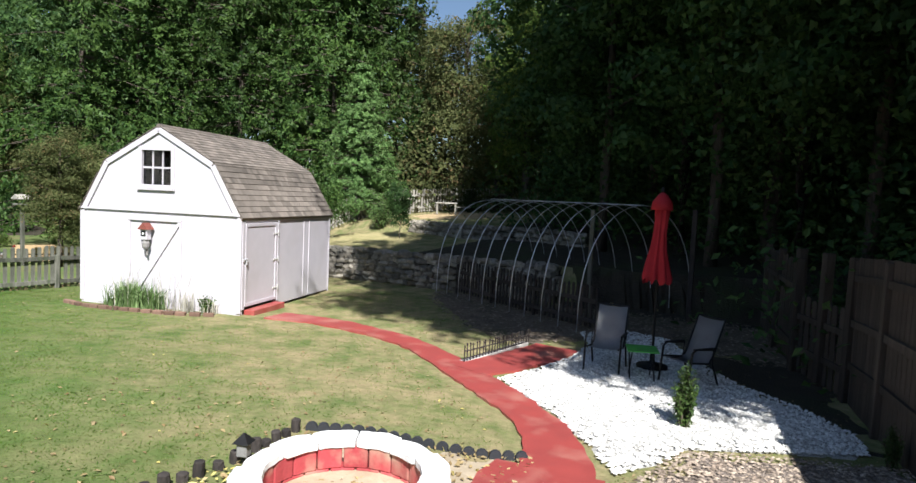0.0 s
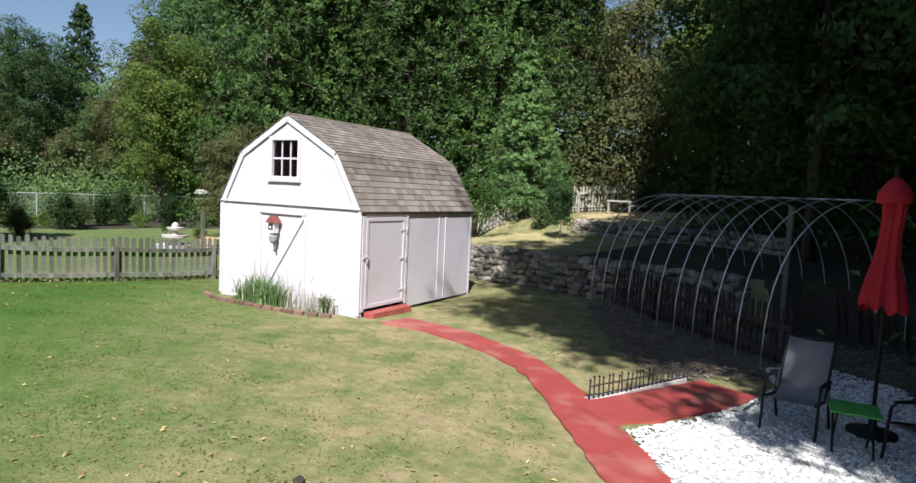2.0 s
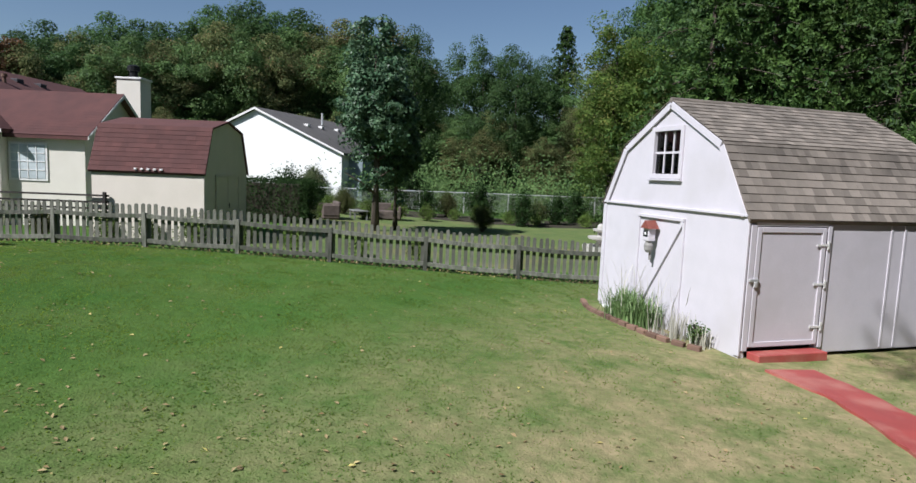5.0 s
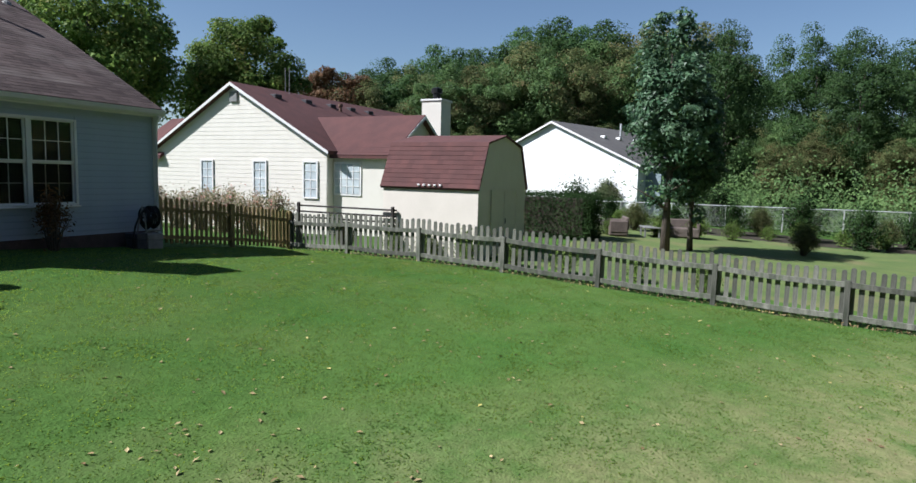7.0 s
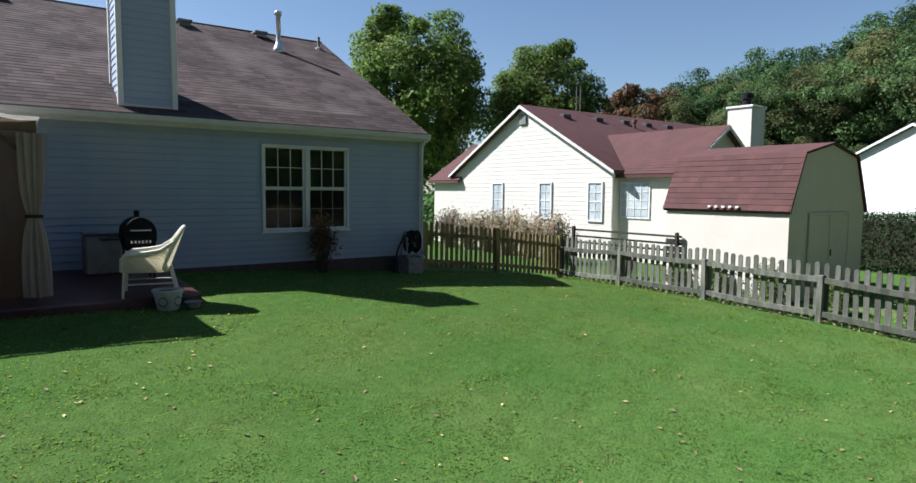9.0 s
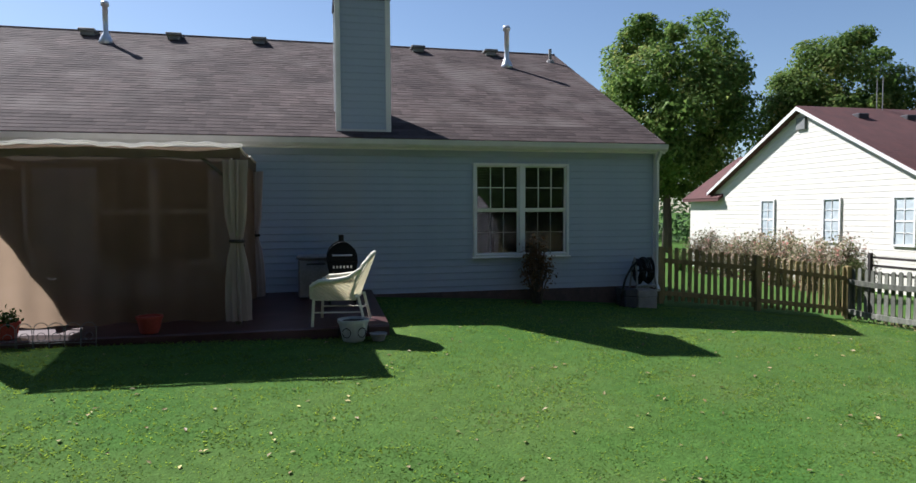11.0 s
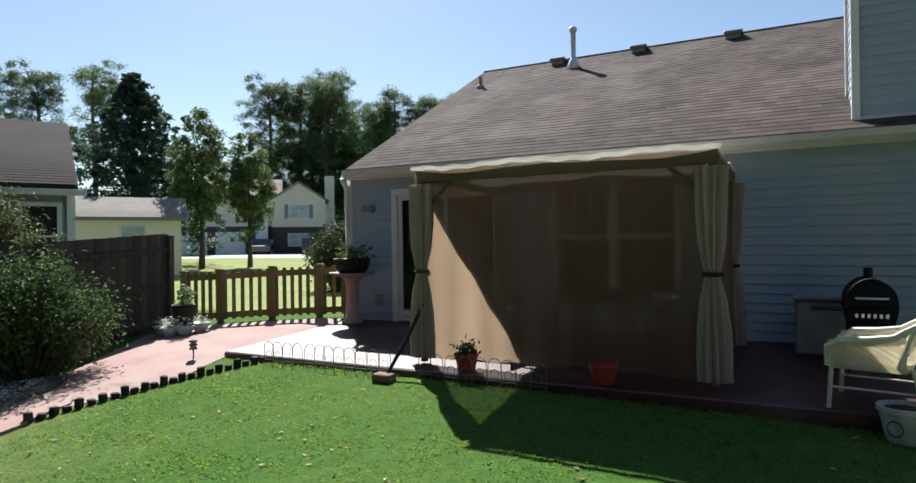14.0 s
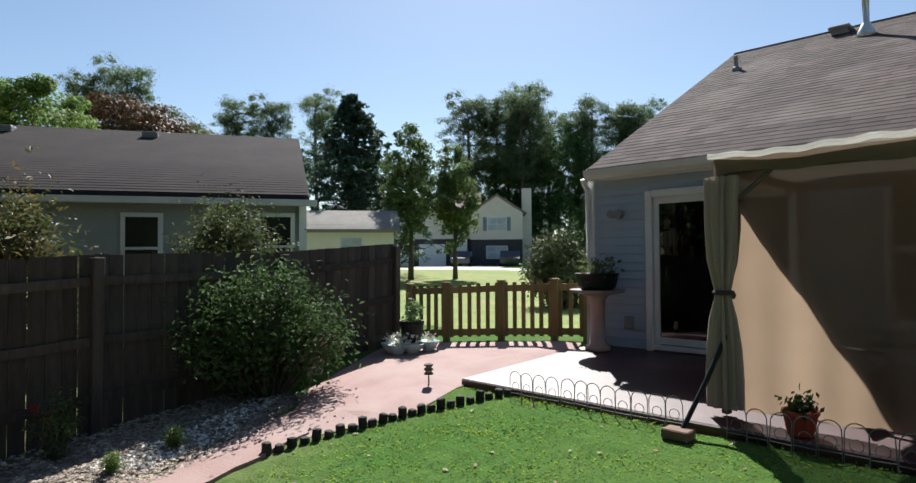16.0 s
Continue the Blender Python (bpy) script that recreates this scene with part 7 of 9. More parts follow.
patch("driveway", [(28, -36), (33, -33), (40, -38), (37, -44), (31, -41)], M_CONC, "pale concrete driveway", "driveway", lift=0.03, step=2.0)
patch("street", [(10, -44), (16, -36), (26, -30), (38, -24), (50, -20), (52, -23), (40, -28), (28, -34), (19, -40), (14, -46)], M_CONC, "pale sunlit street", "road", lift=0.03, step=2.0)


def car(at, rz, paint, label):
    ob = thing("car", label, "car", at, rz)
    bm = bmesh.new()
    prism(bm, [(-2.1, 0.3), (2.1, 0.3), (2.15, 0.75), (1.3, 0.9), (0.75, 1.4), (-0.9, 1.42), (-1.6, 0.95), (-2.15, 0.85)], 1, -0.85, 0.85)
    bmesh.ops.bevel(bm, geom=list(bm.edges), offset=0.05, segments=2, affect="EDGES")
    part("body", bm, paint, ob, smooth=False)
    bm = bmesh.new()
    prism(bm, [(1.12, 0.93), (0.7, 1.34), (-0.85, 1.36), (-1.4, 0.98)], 1, -0.862, 0.862)
    part("side_glass", bm, M_DARKGLASSY, ob, "dark side windows")
    for x in (-1.3, 1.3):
        for y in (-0.8, 0.8):
            wl = part("wheel", rod(bmesh.new(), (x, y - 0.1, 0.32), (x, y + 0.1, 0.32), 0.32, seg=18), M_DARKMETAL, ob)
            part("rim", rod(bmesh.new(), (x, y - 0.105, 0.32), (x, y + 0.105, 0.32), 0.2, seg=12), M_PIPE, wl)
    return ob


car((31.5, -42.0, gz(31.5, -42.0)), 130, M_CAR, "dark blue parked car on the far driveway")
car((35.5, -40.0, gz(35.5, -40.0)), 130, M_CAR, "dark parked car beside the garage")


# ---- things round the patio ----


def slab_z(y):
    return 0.655 + (-4.17 - y) * 0.045


PZ = 0.69
gaz = thing("gazebo", "tan netted patio gazebo with tied curtains", "gazebo", (-4.06, -5.5, PZ))
GX, GY0, GY1, GH = 1.53, 1.03, -1.05, 2.12
for x in (-GX, GX):
    for y in (GY1, GY0):
        part("post", B((x, y, GH / 2), (0.065, 0.065, GH), 0.006), M_WICKERBROWN, gaz, "brown metal post")
bm = bmesh.new()
for y in (GY1, GY0):
    box(bm, (0, y, GH - 0.06), (2 * GX, 0.05, 0.07))
for x in (-GX, GX):
    box(bm, (x, 0, GH - 0.061), (0.05, GY0 - GY1, 0.07))
part("top_frame", bm, M_WICKERBROWN, gaz)
for x in (-GX, GX):
    for y, s in ((GY0, -1),):
        bm = bmesh.new()
        sx = 1 if x < 0 else -1
        rod(bm, (x, y, GH - 0.42), (x + sx * 0.40, y, GH - 0.08), 0.022)
        part("brace", bm, M_WICKERBROWN, gaz)
# canopy: sagging cloth over the frame with a short valance
bm = bmesh.new()
n = 15
grid = []
for i in range(n):
    row = []
    for j in range(n):
        u, v = i / (n - 1) * 2 - 1, j / (n - 1) * 2 - 1
        z = GH + 0.03 + 0.10 * (1 - max(abs(u), abs(v))) - 0.05 * math.sin(abs(u * v) * 3.14) + 0.012 * math.sin(9 * u + 5 * v)
        row.append(bm.verts.new((u * (GX + 0.08), v * (GY0 + 0.08), z)))
    grid.append(row)
for i in range(n - 1):
    for j in range(n - 1):
        bm.faces.new((grid[i][j], grid[i + 1][j], grid[i + 1][j + 1], grid[i][j + 1]))
part("canopy", bm, M_CANOPY, gaz, "sagging pale tan canvas canopy", smooth=True)


# added white roll that stands for the sunlit top of the canvas
part("hem", tube(bmesh.new(), [(u * (GX + 0.09), GY0 + 0.085, GH + 0.052 + 0.012 * math.sin(7 * u) + 0.008 * math.sin(31 * u)) for u in np.linspace(-1, 1, 61)], 0.026, 6), M_SUNEDGE, gaz, "white roll added for the sunlit edge of the canvas")


def drape(x0, y0, x1, y1, z0, z1, waves, depth, seed, cols=60, rows=14):
    """A hanging cloth between two points with soft vertical folds."""
    rs = np.random.RandomState(seed)
    ph = rs.uniform(0, 6.28, 4)
    L = math.hypot(x1 - x0, y1 - y0)
    nxx, nyy = -(y1 - y0) / L, (x1 - x0) / L
    vs, qs = [], []
    for j in range(rows + 1):
        t = j / rows
        for i in range(cols + 1):
            u = i / cols
            f = depth * (0.4 + 0.6 * t) * (math.sin(u * waves * 6.28 + ph[0] + 0.4 * t) + 0.5 * math.sin(u * waves * 2.3 * 6.28 + ph[1]))
            vs.append((x0 + (x1 - x0) * u + nxx * f, y0 + (y1 - y0) * u + nyy * f, z1 + (z0 - z1) * t + (0.015 * math.sin(u * 30 + ph[2]) if t == 1 else 0)))
    for j in range(rows):
        for i in range(cols):
            a = j * (cols + 1) + i
            qs.append((a, a + 1, a + cols + 2, a + cols + 1))
    return vs, qs


def hang(name, args, material, parent, label):
    vs, qs = drape(*args)
    me = raw_mesh(name, vs, qs, material)
    me.shade_smooth()
    ob = new(name, me)
    ob.parent = parent
    return tagged(ob, label)


hang("valance", (-GX - 0.06, GY0 + 0.05, GX + 0.06, GY0 + 0.05, GH - 0.10, GH + 0.03, 9, 0.006, 81, 80, 3), M_VALANCE, gaz, "short scalloped tan valance")
hang("valance", (GX + 0.05, GY0 + 0.04, GX + 0.05, GY1 - 0.04, GH - 0.14, GH + 0.03, 6, 0.006, 82, 50, 3), M_VALANCE, gaz, "")
hang("valance", (-GX - 0.05, GY0 + 0.04, -GX - 0.05, GY1 - 0.04, GH - 0.14, GH + 0.03, 6, 0.006, 83, 50, 3), M_VALANCE, gaz, "")
hang("net_panel", (-GX + 0.05, GY0 + 0.0, GX - 0.05, GY0 + 0.0, 0.06, GH - 0.05, 3.5, 0.022, 84), M_NET, gaz, "see-through tan insect net")
hang("net_panel", (-GX, GY0 - 0.05, -GX, GY1 + 0.05, 0.06, GH - 0.05, 2.5, 0.02, 86), M_NET, gaz, "see-through tan insect net")


def tied_curtain(x, y, seed):
    """A curtain gathered at a post and tied round its middle."""
    bm = bmesh.new()
    rs = np.random.RandomState(seed)
    seg, folds = 96, 9
    rings = []
    ph = rs.uniform(0, 6.28)
    for z, w in ((0.05, 0.13), (0.3, 0.13), (0.55, 0.12), (0.8, 0.095), (0.97, 0.06), (1.03, 0.055), (1.1, 0.07), (1.3, 0.105), (1.6, 0.125), (1.9, 0.135), (2.0, 0.14)):
        ring = []
        for k in range(seg):
            a = 2 * math.pi * k / seg
            rr = 0.62 * w * (1 + 0.42 * math.sin(folds * a + ph + 0.8 * math.sin(1.7 * z)) + 0.14 * math.sin(5 * a + z * 2 + ph) + 0.08 * math.sin(3 * a))
            ring.append(bm.verts.new((x + rr * math.cos(a) * 1.3, y + rr * math.sin(a) * 0.75, z)))
        rings.append(ring)
    for a, b in zip(rings, rings[1:]):
        for k in range(seg):
            bm.faces.new((a[k], a[(k + 1) % seg], b[(k + 1) % seg], b[k]))
    cu = part("curtain", bm, M_CURTAIN, gaz, "gathered tan curtain tied at the middle", smooth=True)
    bm = bmesh.new()
    tube(bm, [(x + 0.075 * math.cos(k * 0.5236), y + 0.055 * math.sin(k * 0.5236), 1.02) for k in range(13)], 0.022, 6)
    part("tie", bm, M_LOG, cu, "dark curtain tie")


tied_curtain(GX + 0.0, GY0 + 0.03, 87)
tied_curtain(-GX - 0.0, GY0 + 0.03, 88)
tied_curtain(-GX - 0.0, GY1, 89)
# leaning strut at the corner, on a red pad
strut = thing("leaning_strut", "dark metal strut leaning on the gazebo corner", "strut", (-2.45, -4.0, gz(-2.45, -4.0)))
part("bar", tube(bmesh.new(), [(0.05, 0.12, 0.03), (-0.02, -0.2, 0.4), (-0.12, -0.48, 0.85)], 0.02, 8), M_DARKMETAL, strut)
part("pad", B((0.06, 0.14, 0.03), (0.22, 0.16, 0.08), 0.01), M_BRICK, strut, "brick pad")


def sling_chair(at, rz, group="", label="grey sling patio chair with a dark metal frame"):
    """A sling armchair: bent tube frame, two arms, one-piece fabric seat and back."""
    ob = thing("patio_chair", label, "chair", at, rz, group)
    W = 0.28
    for s in (-1, 1):
        part("leg", tube(bmesh.new(), [(s * W, 0.30, 0), (s * W, 0.27, 0.30), (s * W, 0.24, 0.58), (s * W, 0.16, 0.63), (s * W, -0.22, 0.60)], 0.016), M_DARKMETAL, ob, "front leg and arm")
        part("leg", tube(bmesh.new(), [(s * W, -0.36, 0), (s * W, -0.20, 0.38), (s * W, -0.22, 0.60)], 0.016), M_DARKMETAL, ob)
        part("side_rail", tube(bmesh.new(), [(s * (W - 0.03), 0.27, 0.42), (s * (W - 0.03), -0.16, 0.37), (s * (W - 0.03), -0.24, 0.48), (s * (W - 0.03), -0.47, 1.06)], 0.016), M_DARKMETAL, ob)
        part("arm_pad", B((s * W, 0.0, 0.63), (0.05, 0.42, 0.025), 0.008), M_DARKMETAL, ob)
    part("crossbar", rod(bmesh.new(), (-W + 0.03, -0.47, 1.06), (W - 0.03, -0.47, 1.06), 0.016), M_DARKMETAL, ob)
    bm = bmesh.new()
    prof = [(0.28, 0.425), (0.1, 0.39), (-0.12, 0.375), (-0.2, 0.41), (-0.27, 0.54), (-0.36, 0.78), (-0.46, 1.05)]
    rows = [[bm.verts.new((x, y, z - 0.02 * (1 - (x / 0.25) ** 2))) for x in (-0.25, -0.12, 0, 0.12, 0.25)] for y, z in prof]
    for a, b in zip(rows, rows[1:]):
        for k in range(4):
            bm.faces.new((a[k], a[k + 1], b[k + 1], b[k]))
    bmesh.ops.solidify(bm, geom=bm.faces, thickness=0.008)
    part("sling", bm, M_MESHFAB, ob, "grey woven sling", smooth=True)
    return ob


CHAIRS = "chairs on the gravel"
ca = sling_chair((-2.73, 9.39, gz(-2.73, 9.39) + 0.03), 185, CHAIRS)
ca.scale = (0.94, 0.92, 0.88)
cb = copy_thing(ca, pose(-1.52, 9.34, gz(-1.52, 9.34) + 0.03, 0, 0, 148))
tagged(cb, "grey sling patio chair turned towards the table")
tb = thing("side_table", "small folding table with a green top", "table", (-2.14, 9.2, gz(-2.14, 9.2) + 0.03), 20)
part("top", B((0, 0, 0.43), (0.44, 0.44, 0.022), 0.008), M_GREENTOP, tb, "bright green square top")
for s in (-1, 1):
    part("leg", tube(bmesh.new(), [(s * 0.17, -0.2, 0), (s * 0.17, 0.15, 0.42)], 0.011), M_DARKMETAL, tb)
    part("leg", tube(bmesh.new(), [(s * 0.15, 0.2, 0), (s * 0.15, -0.15, 0.42)], 0.011), M_DARKMETAL, tb)

um = thing("patio_umbrella", "closed red patio umbrella on a dark pole", "umbrella", (-2.15, 9.95, gz(-2.15, 9.95) + 0.03))
part("base", lathe(bmesh.new(), [(0.24, 0), (0.24, 0.04), (0.1, 0.07), (0.04, 0.1), (0.035, 0.32)], 20), M_DARKMETAL, um, "round iron base", smooth=True)
part("pole", rod(bmesh.new(), (0, 0, 0.05), (0, 0, 2.72), 0.02, seg=10), M_DARKMETAL, um)
UT = 2.66
bm = bmesh.new()
rings = []
rs = np.random.RandomState(91)
for z, w in ((1.36, 0.19), (1.42, 0.195), (1.6, 0.16), (1.85, 0.11), (2.1, 0.088), (2.3, 0.09), (2.45, 0.10), (2.55, 0.095), (UT, 0.03)):
    ring = []
    for k in range(48):
        a = 2 * math.pi * k / 48
        rr = w * (1 + 0.2 * math.sin(8 * a + z) + 0.1 * math.sin(3 * a + 2 * z))
        ring.append(bm.verts.new((rr * math.cos(a) + 0.02 * math.sin(z * 3), rr * math.sin(a), z + (0.05 * math.sin(8 * a) if z < 1.4 else 0))))
    rings.append(ring)
for a, b in zip(rings, rings[1:]):
    for k in range(48):
        bm.faces.new((a[k], a[(k + 1) % 48], b[(k + 1) % 48], b[k]))
part("canopy", bm, M_CLOTHRED, um, "folded red canvas", smooth=True)
bm = bmesh.new()
lathe(bm, [(0.165, 2.46), (0.15, 2.58), (0.08, 2.68), (0.03, 2.73)], 24)
part("top_flap", bm, M_CLOTHRED, um, "flared red top vent", smooth=True)
part("finial", lathe(bmesh.new(), [(0.02, 2.72), (0.03, 2.76), (0.012, 2.82)], 10), M_DARKMETAL, um)

# hoop frame
hf = thing("hoop_frame", "bare polytunnel frame of thin metal hoops", "hoop frame", (-4.02, 11.75, gz(-4.02, 11.75)))
UD, WD2 = Vector((-0.876, 0.482, 0)), Vector((0.482, 0.876, 0))
HD, HH = 3.3, 2.55
for i in range(11):
    o = UD * (0.565 * i)
    pts = []
    for k in range(25):
        a = math.pi * k / 24
        pts.append(o + WD2 * (HD / 2 * (1 - math.cos(a))) + Vector((0, 0, HH * math.sin(a) ** 0.75 if 0 < k < 24 else -0.05)))
    zoff = gz(-4.02 + o.x, 11.75 + o.y) - gz(-4.02, 11.75)
    part("hoop", tube(bmesh.new(), [p + Vector((0, 0, zoff)) for p in pts], 0.0115, 7), M_HOOP, hf, smooth=True)
top0 = WD2 * (HD / 2) + Vector((0, 0, HH))
part("ridge_bar", rod(bmesh.new(), top0, top0 + UD * 5.65, 0.012), M_HOOP, hf)
po = WD2 * 1.3 + UD * 1.1
part("post", B((po.x, po.y, 1.15), (0.09, 0.09, 2.5), 0.006), M_WEATHER, hf, "grey timber post")
po = WD2 * 2.9 + UD * -0.3
part("post", B((po.x, po.y, 1.2), (0.10, 0.10, 2.6), 0.006), M_LOG, hf, "dark timber post")

# little picket edging by the path
mf = thing("edging_fence", "knee-high dark iron picket edging beside the path", "edging", (-4.58, 8.28, gz(-4.58, 8.28)))
inv = chain(mf).inverted()
for i in range(24):
    u = i / 23
    x, y = -4.58 + 0.22 * u, 8.28 + 1.92 * u
    bm = bmesh.new()
    box(bm, (0, 0, 0.12), (0.012, 0.016, 0.26))
    box(bm, (0, 0, 0.27), (0.02, 0.03, 0.04), 0.006, Matrix.Rotation(radians(45), 4, "X"))
    pk2 = part("picket", bm, M_LOG, mf)
    pk2.matrix_basis = inv @ Matrix.Translation((x, y, gz(x, y) + (0.02 if i % 3 else 0.0))) @ pose(0, 0, 0, random.uniform(-4, 4), random.uniform(-5, 5), 0)
for z in (0.08, 0.19):
    bm = bmesh.new()
    rod(bm, (-4.58, 8.28, gz(-4.58, 8.28) + z), (-4.36, 10.2, gz(-4.36, 10.2) + z), 0.011)
    part("rail", bm, M_LOG, mf, "", True)
part("kerb", B((-4.52, 9.2, gz(-4.5, 9.2) + 0.02), (0.12, 2.0, 0.08), 0.01, Matrix.Rotation(radians(-6.5), 4, "Z")), M_CONC, mf, "pale concrete kerb", True)

# fire pit
PX, PY = -2.66, 3.2
pz = gz(PX, PY)
pit = thing("fire_pit", "round fire pit of red blocks with white cap stones", "fire pit", (PX, PY, pz))


def arc_block(r0, r1, z0, z1, a0, a1, n=3):
    bm = bmesh.new()
    lo, hi = [], []
    for z, dst in ((z0, lo), (z1, hi)):
        for k in range(n + 1):
            a = a0 + (a1 - a0) * k / n
            dst.append((bm.verts.new((r0 * math.cos(a), r0 * math.sin(a), z)), bm.verts.new((r1 * math.cos(a), r1 * math.sin(a), z))))
    for k in range(n):
        bm.faces.new((lo[k][0], lo[k + 1][0], lo[k + 1][1], lo[k][1]))
        bm.faces.new((hi[k][0], hi[k][1], hi[k + 1][1], hi[k + 1][0]))
        bm.faces.new((lo[k][0], hi[k][0], hi[k + 1][0], lo[k + 1][0]))
        bm.faces.new((lo[k][1], lo[k + 1][1], hi[k + 1][1], hi[k][1]))
    bm.faces.new((lo[0][0], lo[0][1], hi[0][1], hi[0][0]))
    bm.faces.new((lo[n][0], hi[n][0], hi[n][1], lo[n][1]))
    bmesh.ops.recalc_face_normals(bm, faces=bm.faces)
    bmesh.ops.bevel(bm, geom=[e for e in bm.edges if e.calc_face_angle(0) > 0.7], offset=0.008, segments=1, affect="EDGES")
    return bm


NB = 12
for k in range(NB):
    a0, a1 = 2 * math.pi * k / NB + 0.01, 2 * math.pi * (k + 1) / NB - 0.01
    bm = arc_block(0.525 + 0.01 * math.sin(k * 2.3), 0.705 + 0.02 * math.sin(k * 1.7 + 1), 0.265, 0.328 + 0.004 * math.sin(k * 2.9), a0, a1, 6)
    mid = (a0 + a1) / 2
    for v in bm.verts:
        r, a = math.hypot(v.co.x, v.co.y), math.atan2(v.co.y, v.co.x)
        u = ((a - mid + math.pi) % (2 * math.pi) - math.pi) / (a1 - a0) * 2
        k2 = 1 + (0.028 if r > 0.62 else -0.006) * (1 - u * u) + 0.005 * math.sin(6 * u + k)
        v.co.x *= k2
        v.co.y *= k2
        v.co.z += 0.003 * math.sin(5 * u + 3 * k) + 0.002 * math.sin(15 * r + k)
    part("cap_stone", bm, M_WHITEBLOCK, pit, "white-painted cap stone")
for c in range(2):
    for k in range(18):
        off = 0.5 * c
        a0, a1 = 2 * math.pi * (k + off) / 18 + 0.010, 2 * math.pi * (k + 1 + off) / 18 - 0.010
        part("block", arc_block(0.545, 0.68, -0.06 + 0.163 * c, 0.1 + 0.163 * c, a0, a1, 2), M_REDBLOCK, pit, "")
part("sand_bed", lathe(bmesh.new(), [(0.56, -0.04), (0.56, 0.085), (0.3, 0.075), (0.05, 0.06)], 24), M_SAND, pit, "dusty sand and ash")


# log edging
def log_mesh(h, r, seed):
    rs = np.random.RandomState(seed)
    bm = lathe(bmesh.new(), [(r, -0.1), (r * 1.02, h * 0.5), (r, h - 0.012), (r * 0.8, h)], 9)
    for v in bm.verts:
        v.co += Vector(rs.uniform(-0.004, 0.004, 3))
    me = bpy.data.meshes.new("log")
    bm.to_mesh(me)
    bm.free()
    me.materials.append(M_LOG)
    return me


logs = [log_mesh(h, 0.042, 95 + k) for k, h in enumerate((0.13, 0.18, 0.1, 0.15))]


def log_row(label, pts, gap, tall=1.0):
    ob = thing("log_edging", label, "edging", (*pts[0], gz(*pts[0])))
    inv = chain(ob).inverted()
    line = resample([(*p, 0) for p in pts], gap)
    for i, p in enumerate(line):
        m = Matrix.Translation((p.x, p.y, gz(p.x, p.y))) @ pose(0, 0, 0, random.uniform(-4, 4), random.uniform(-4, 4), random.uniform(0, 360)) @ Matrix.Diagonal((1, 1, tall, 1))
        piece("log", logs[(1, 2, 3, 2)[i % 4]], ob, inv @ m)
    return ob


log_row("row of short dark timber log edging by the lawn", [(0.22, -1.72), (0.08, -2.5), (-0.12, -3.3), (-0.42, -4.1)], 0.1, 0.58)
log_row("row of dark upright logs round the pit bed", [(-4.18, 4.32), (-4.05, 3.83), (-3.94, 3.4), (-3.9, 3.03), (-3.92, 2.6)], 0.13, 0.68)

# scalloped edging
sc = thing("scalloped_edging", "black scalloped plastic lawn edging", "edging", (-3.0, 4.9, gz(-3.0, 4.9)))
inv = chain(sc).inverted()
bm = bmesh.new()
prism(bm, [(-0.056, -0.08), (0.056, -0.08), (0.056, 0.04), (0.041, 0.068), (0.015, 0.083), (-0.015, 0.083), (-0.041, 0.068), (-0.056, 0.04)], 1, -0.02, 0.02)
me = bpy.data.meshes.new("scallop")
bm.to_mesh(me)
bm.free()
me.materials.append(M_SCALLOP)
line = resample([(-4.1, 4.45, 0), (-3.6, 4.72, 0), (-3.0, 4.82, 0), (-2.5, 4.93, 0), (-2.1, 5.2, 0)], 0.108)
for a, b in zip(line, line[1:]):
    ang = math.atan2(b.y - a.y, b.x - a.x)
    piece("scallop", me, sc, inv @ Matrix.Translation((a.x, a.y, gz(a.x, a.y))) @ Matrix.Rotation(ang, 4, "Z"))


# wire hoop edging along the patio
def wire_row(label, x0, x1, y):
    ob = thing("wire_edging", label, "edging", (x0, y, gz(x0, y)))
    bm = bmesh.new()
    w = 0.15
    pts = [(-w / 2, 0, -0.05), (-w / 2, 0, 0.16)] + [(-w / 2 * math.cos(a), 0, 0.19 + w / 2 * math.sin(a)) for a in np.linspace(0.2, math.pi - 0.2, 7)] + [(w / 2, 0, 0.16), (w / 2, 0, -0.05)]
    tube(bm, pts, 0.0045, 5)
    tube(bm, [(0.045 * math.cos(a), 0, 0.11 + 0.045 * math.sin(a)) for a in np.linspace(-1.2, 4.3, 9)], 0.004, 5)
    rod(bm, (-w / 2, 0, 0.04), (w / 2, 0, 0.04), 0.004, seg=5)
    me = bpy.data.meshes.new("wire_hoop")
    bm.to_mesh(me)
    bm.free()
    me.materials.append(M_ACGREY)
    n = int(abs(x1 - x0) / 0.15)
    inv = chain(ob).inverted()
    for k in range(n):
        x = x0 + (x1 - x0) * k / n
        piece("wire_hoop", me, ob, inv @ Matrix.Translation((x, y + 0.02 * math.sin(k), gz(x, y))) @ pose(0, 0, 0, random.uniform(-3, 3), random.uniform(-3, 3), random.uniform(-4, 4)))
    return ob


wire_row("low grey wire hoop edging along the patio", -0.55, -2.4, -4.08)
wire_row("low wire hoop edging in front of the gazebo", -2.75, -4.2, -4.1)


def pot(name, label, at, r, h, material):
    ob = thing(name, label, "pot", at)
    part("body", lathe(bmesh.new(), [(r * 0.68, 0), (r * 0.75, h * 0.1), (r * 0.98, h * 0.85), (r * 1.06, h * 0.86), (r * 1.06, h), (r * 0.94, h), (r * 0.9, h * 0.88), (r * 0.3, h * 0.86)], 20), material, ob, smooth=False)
    return ob


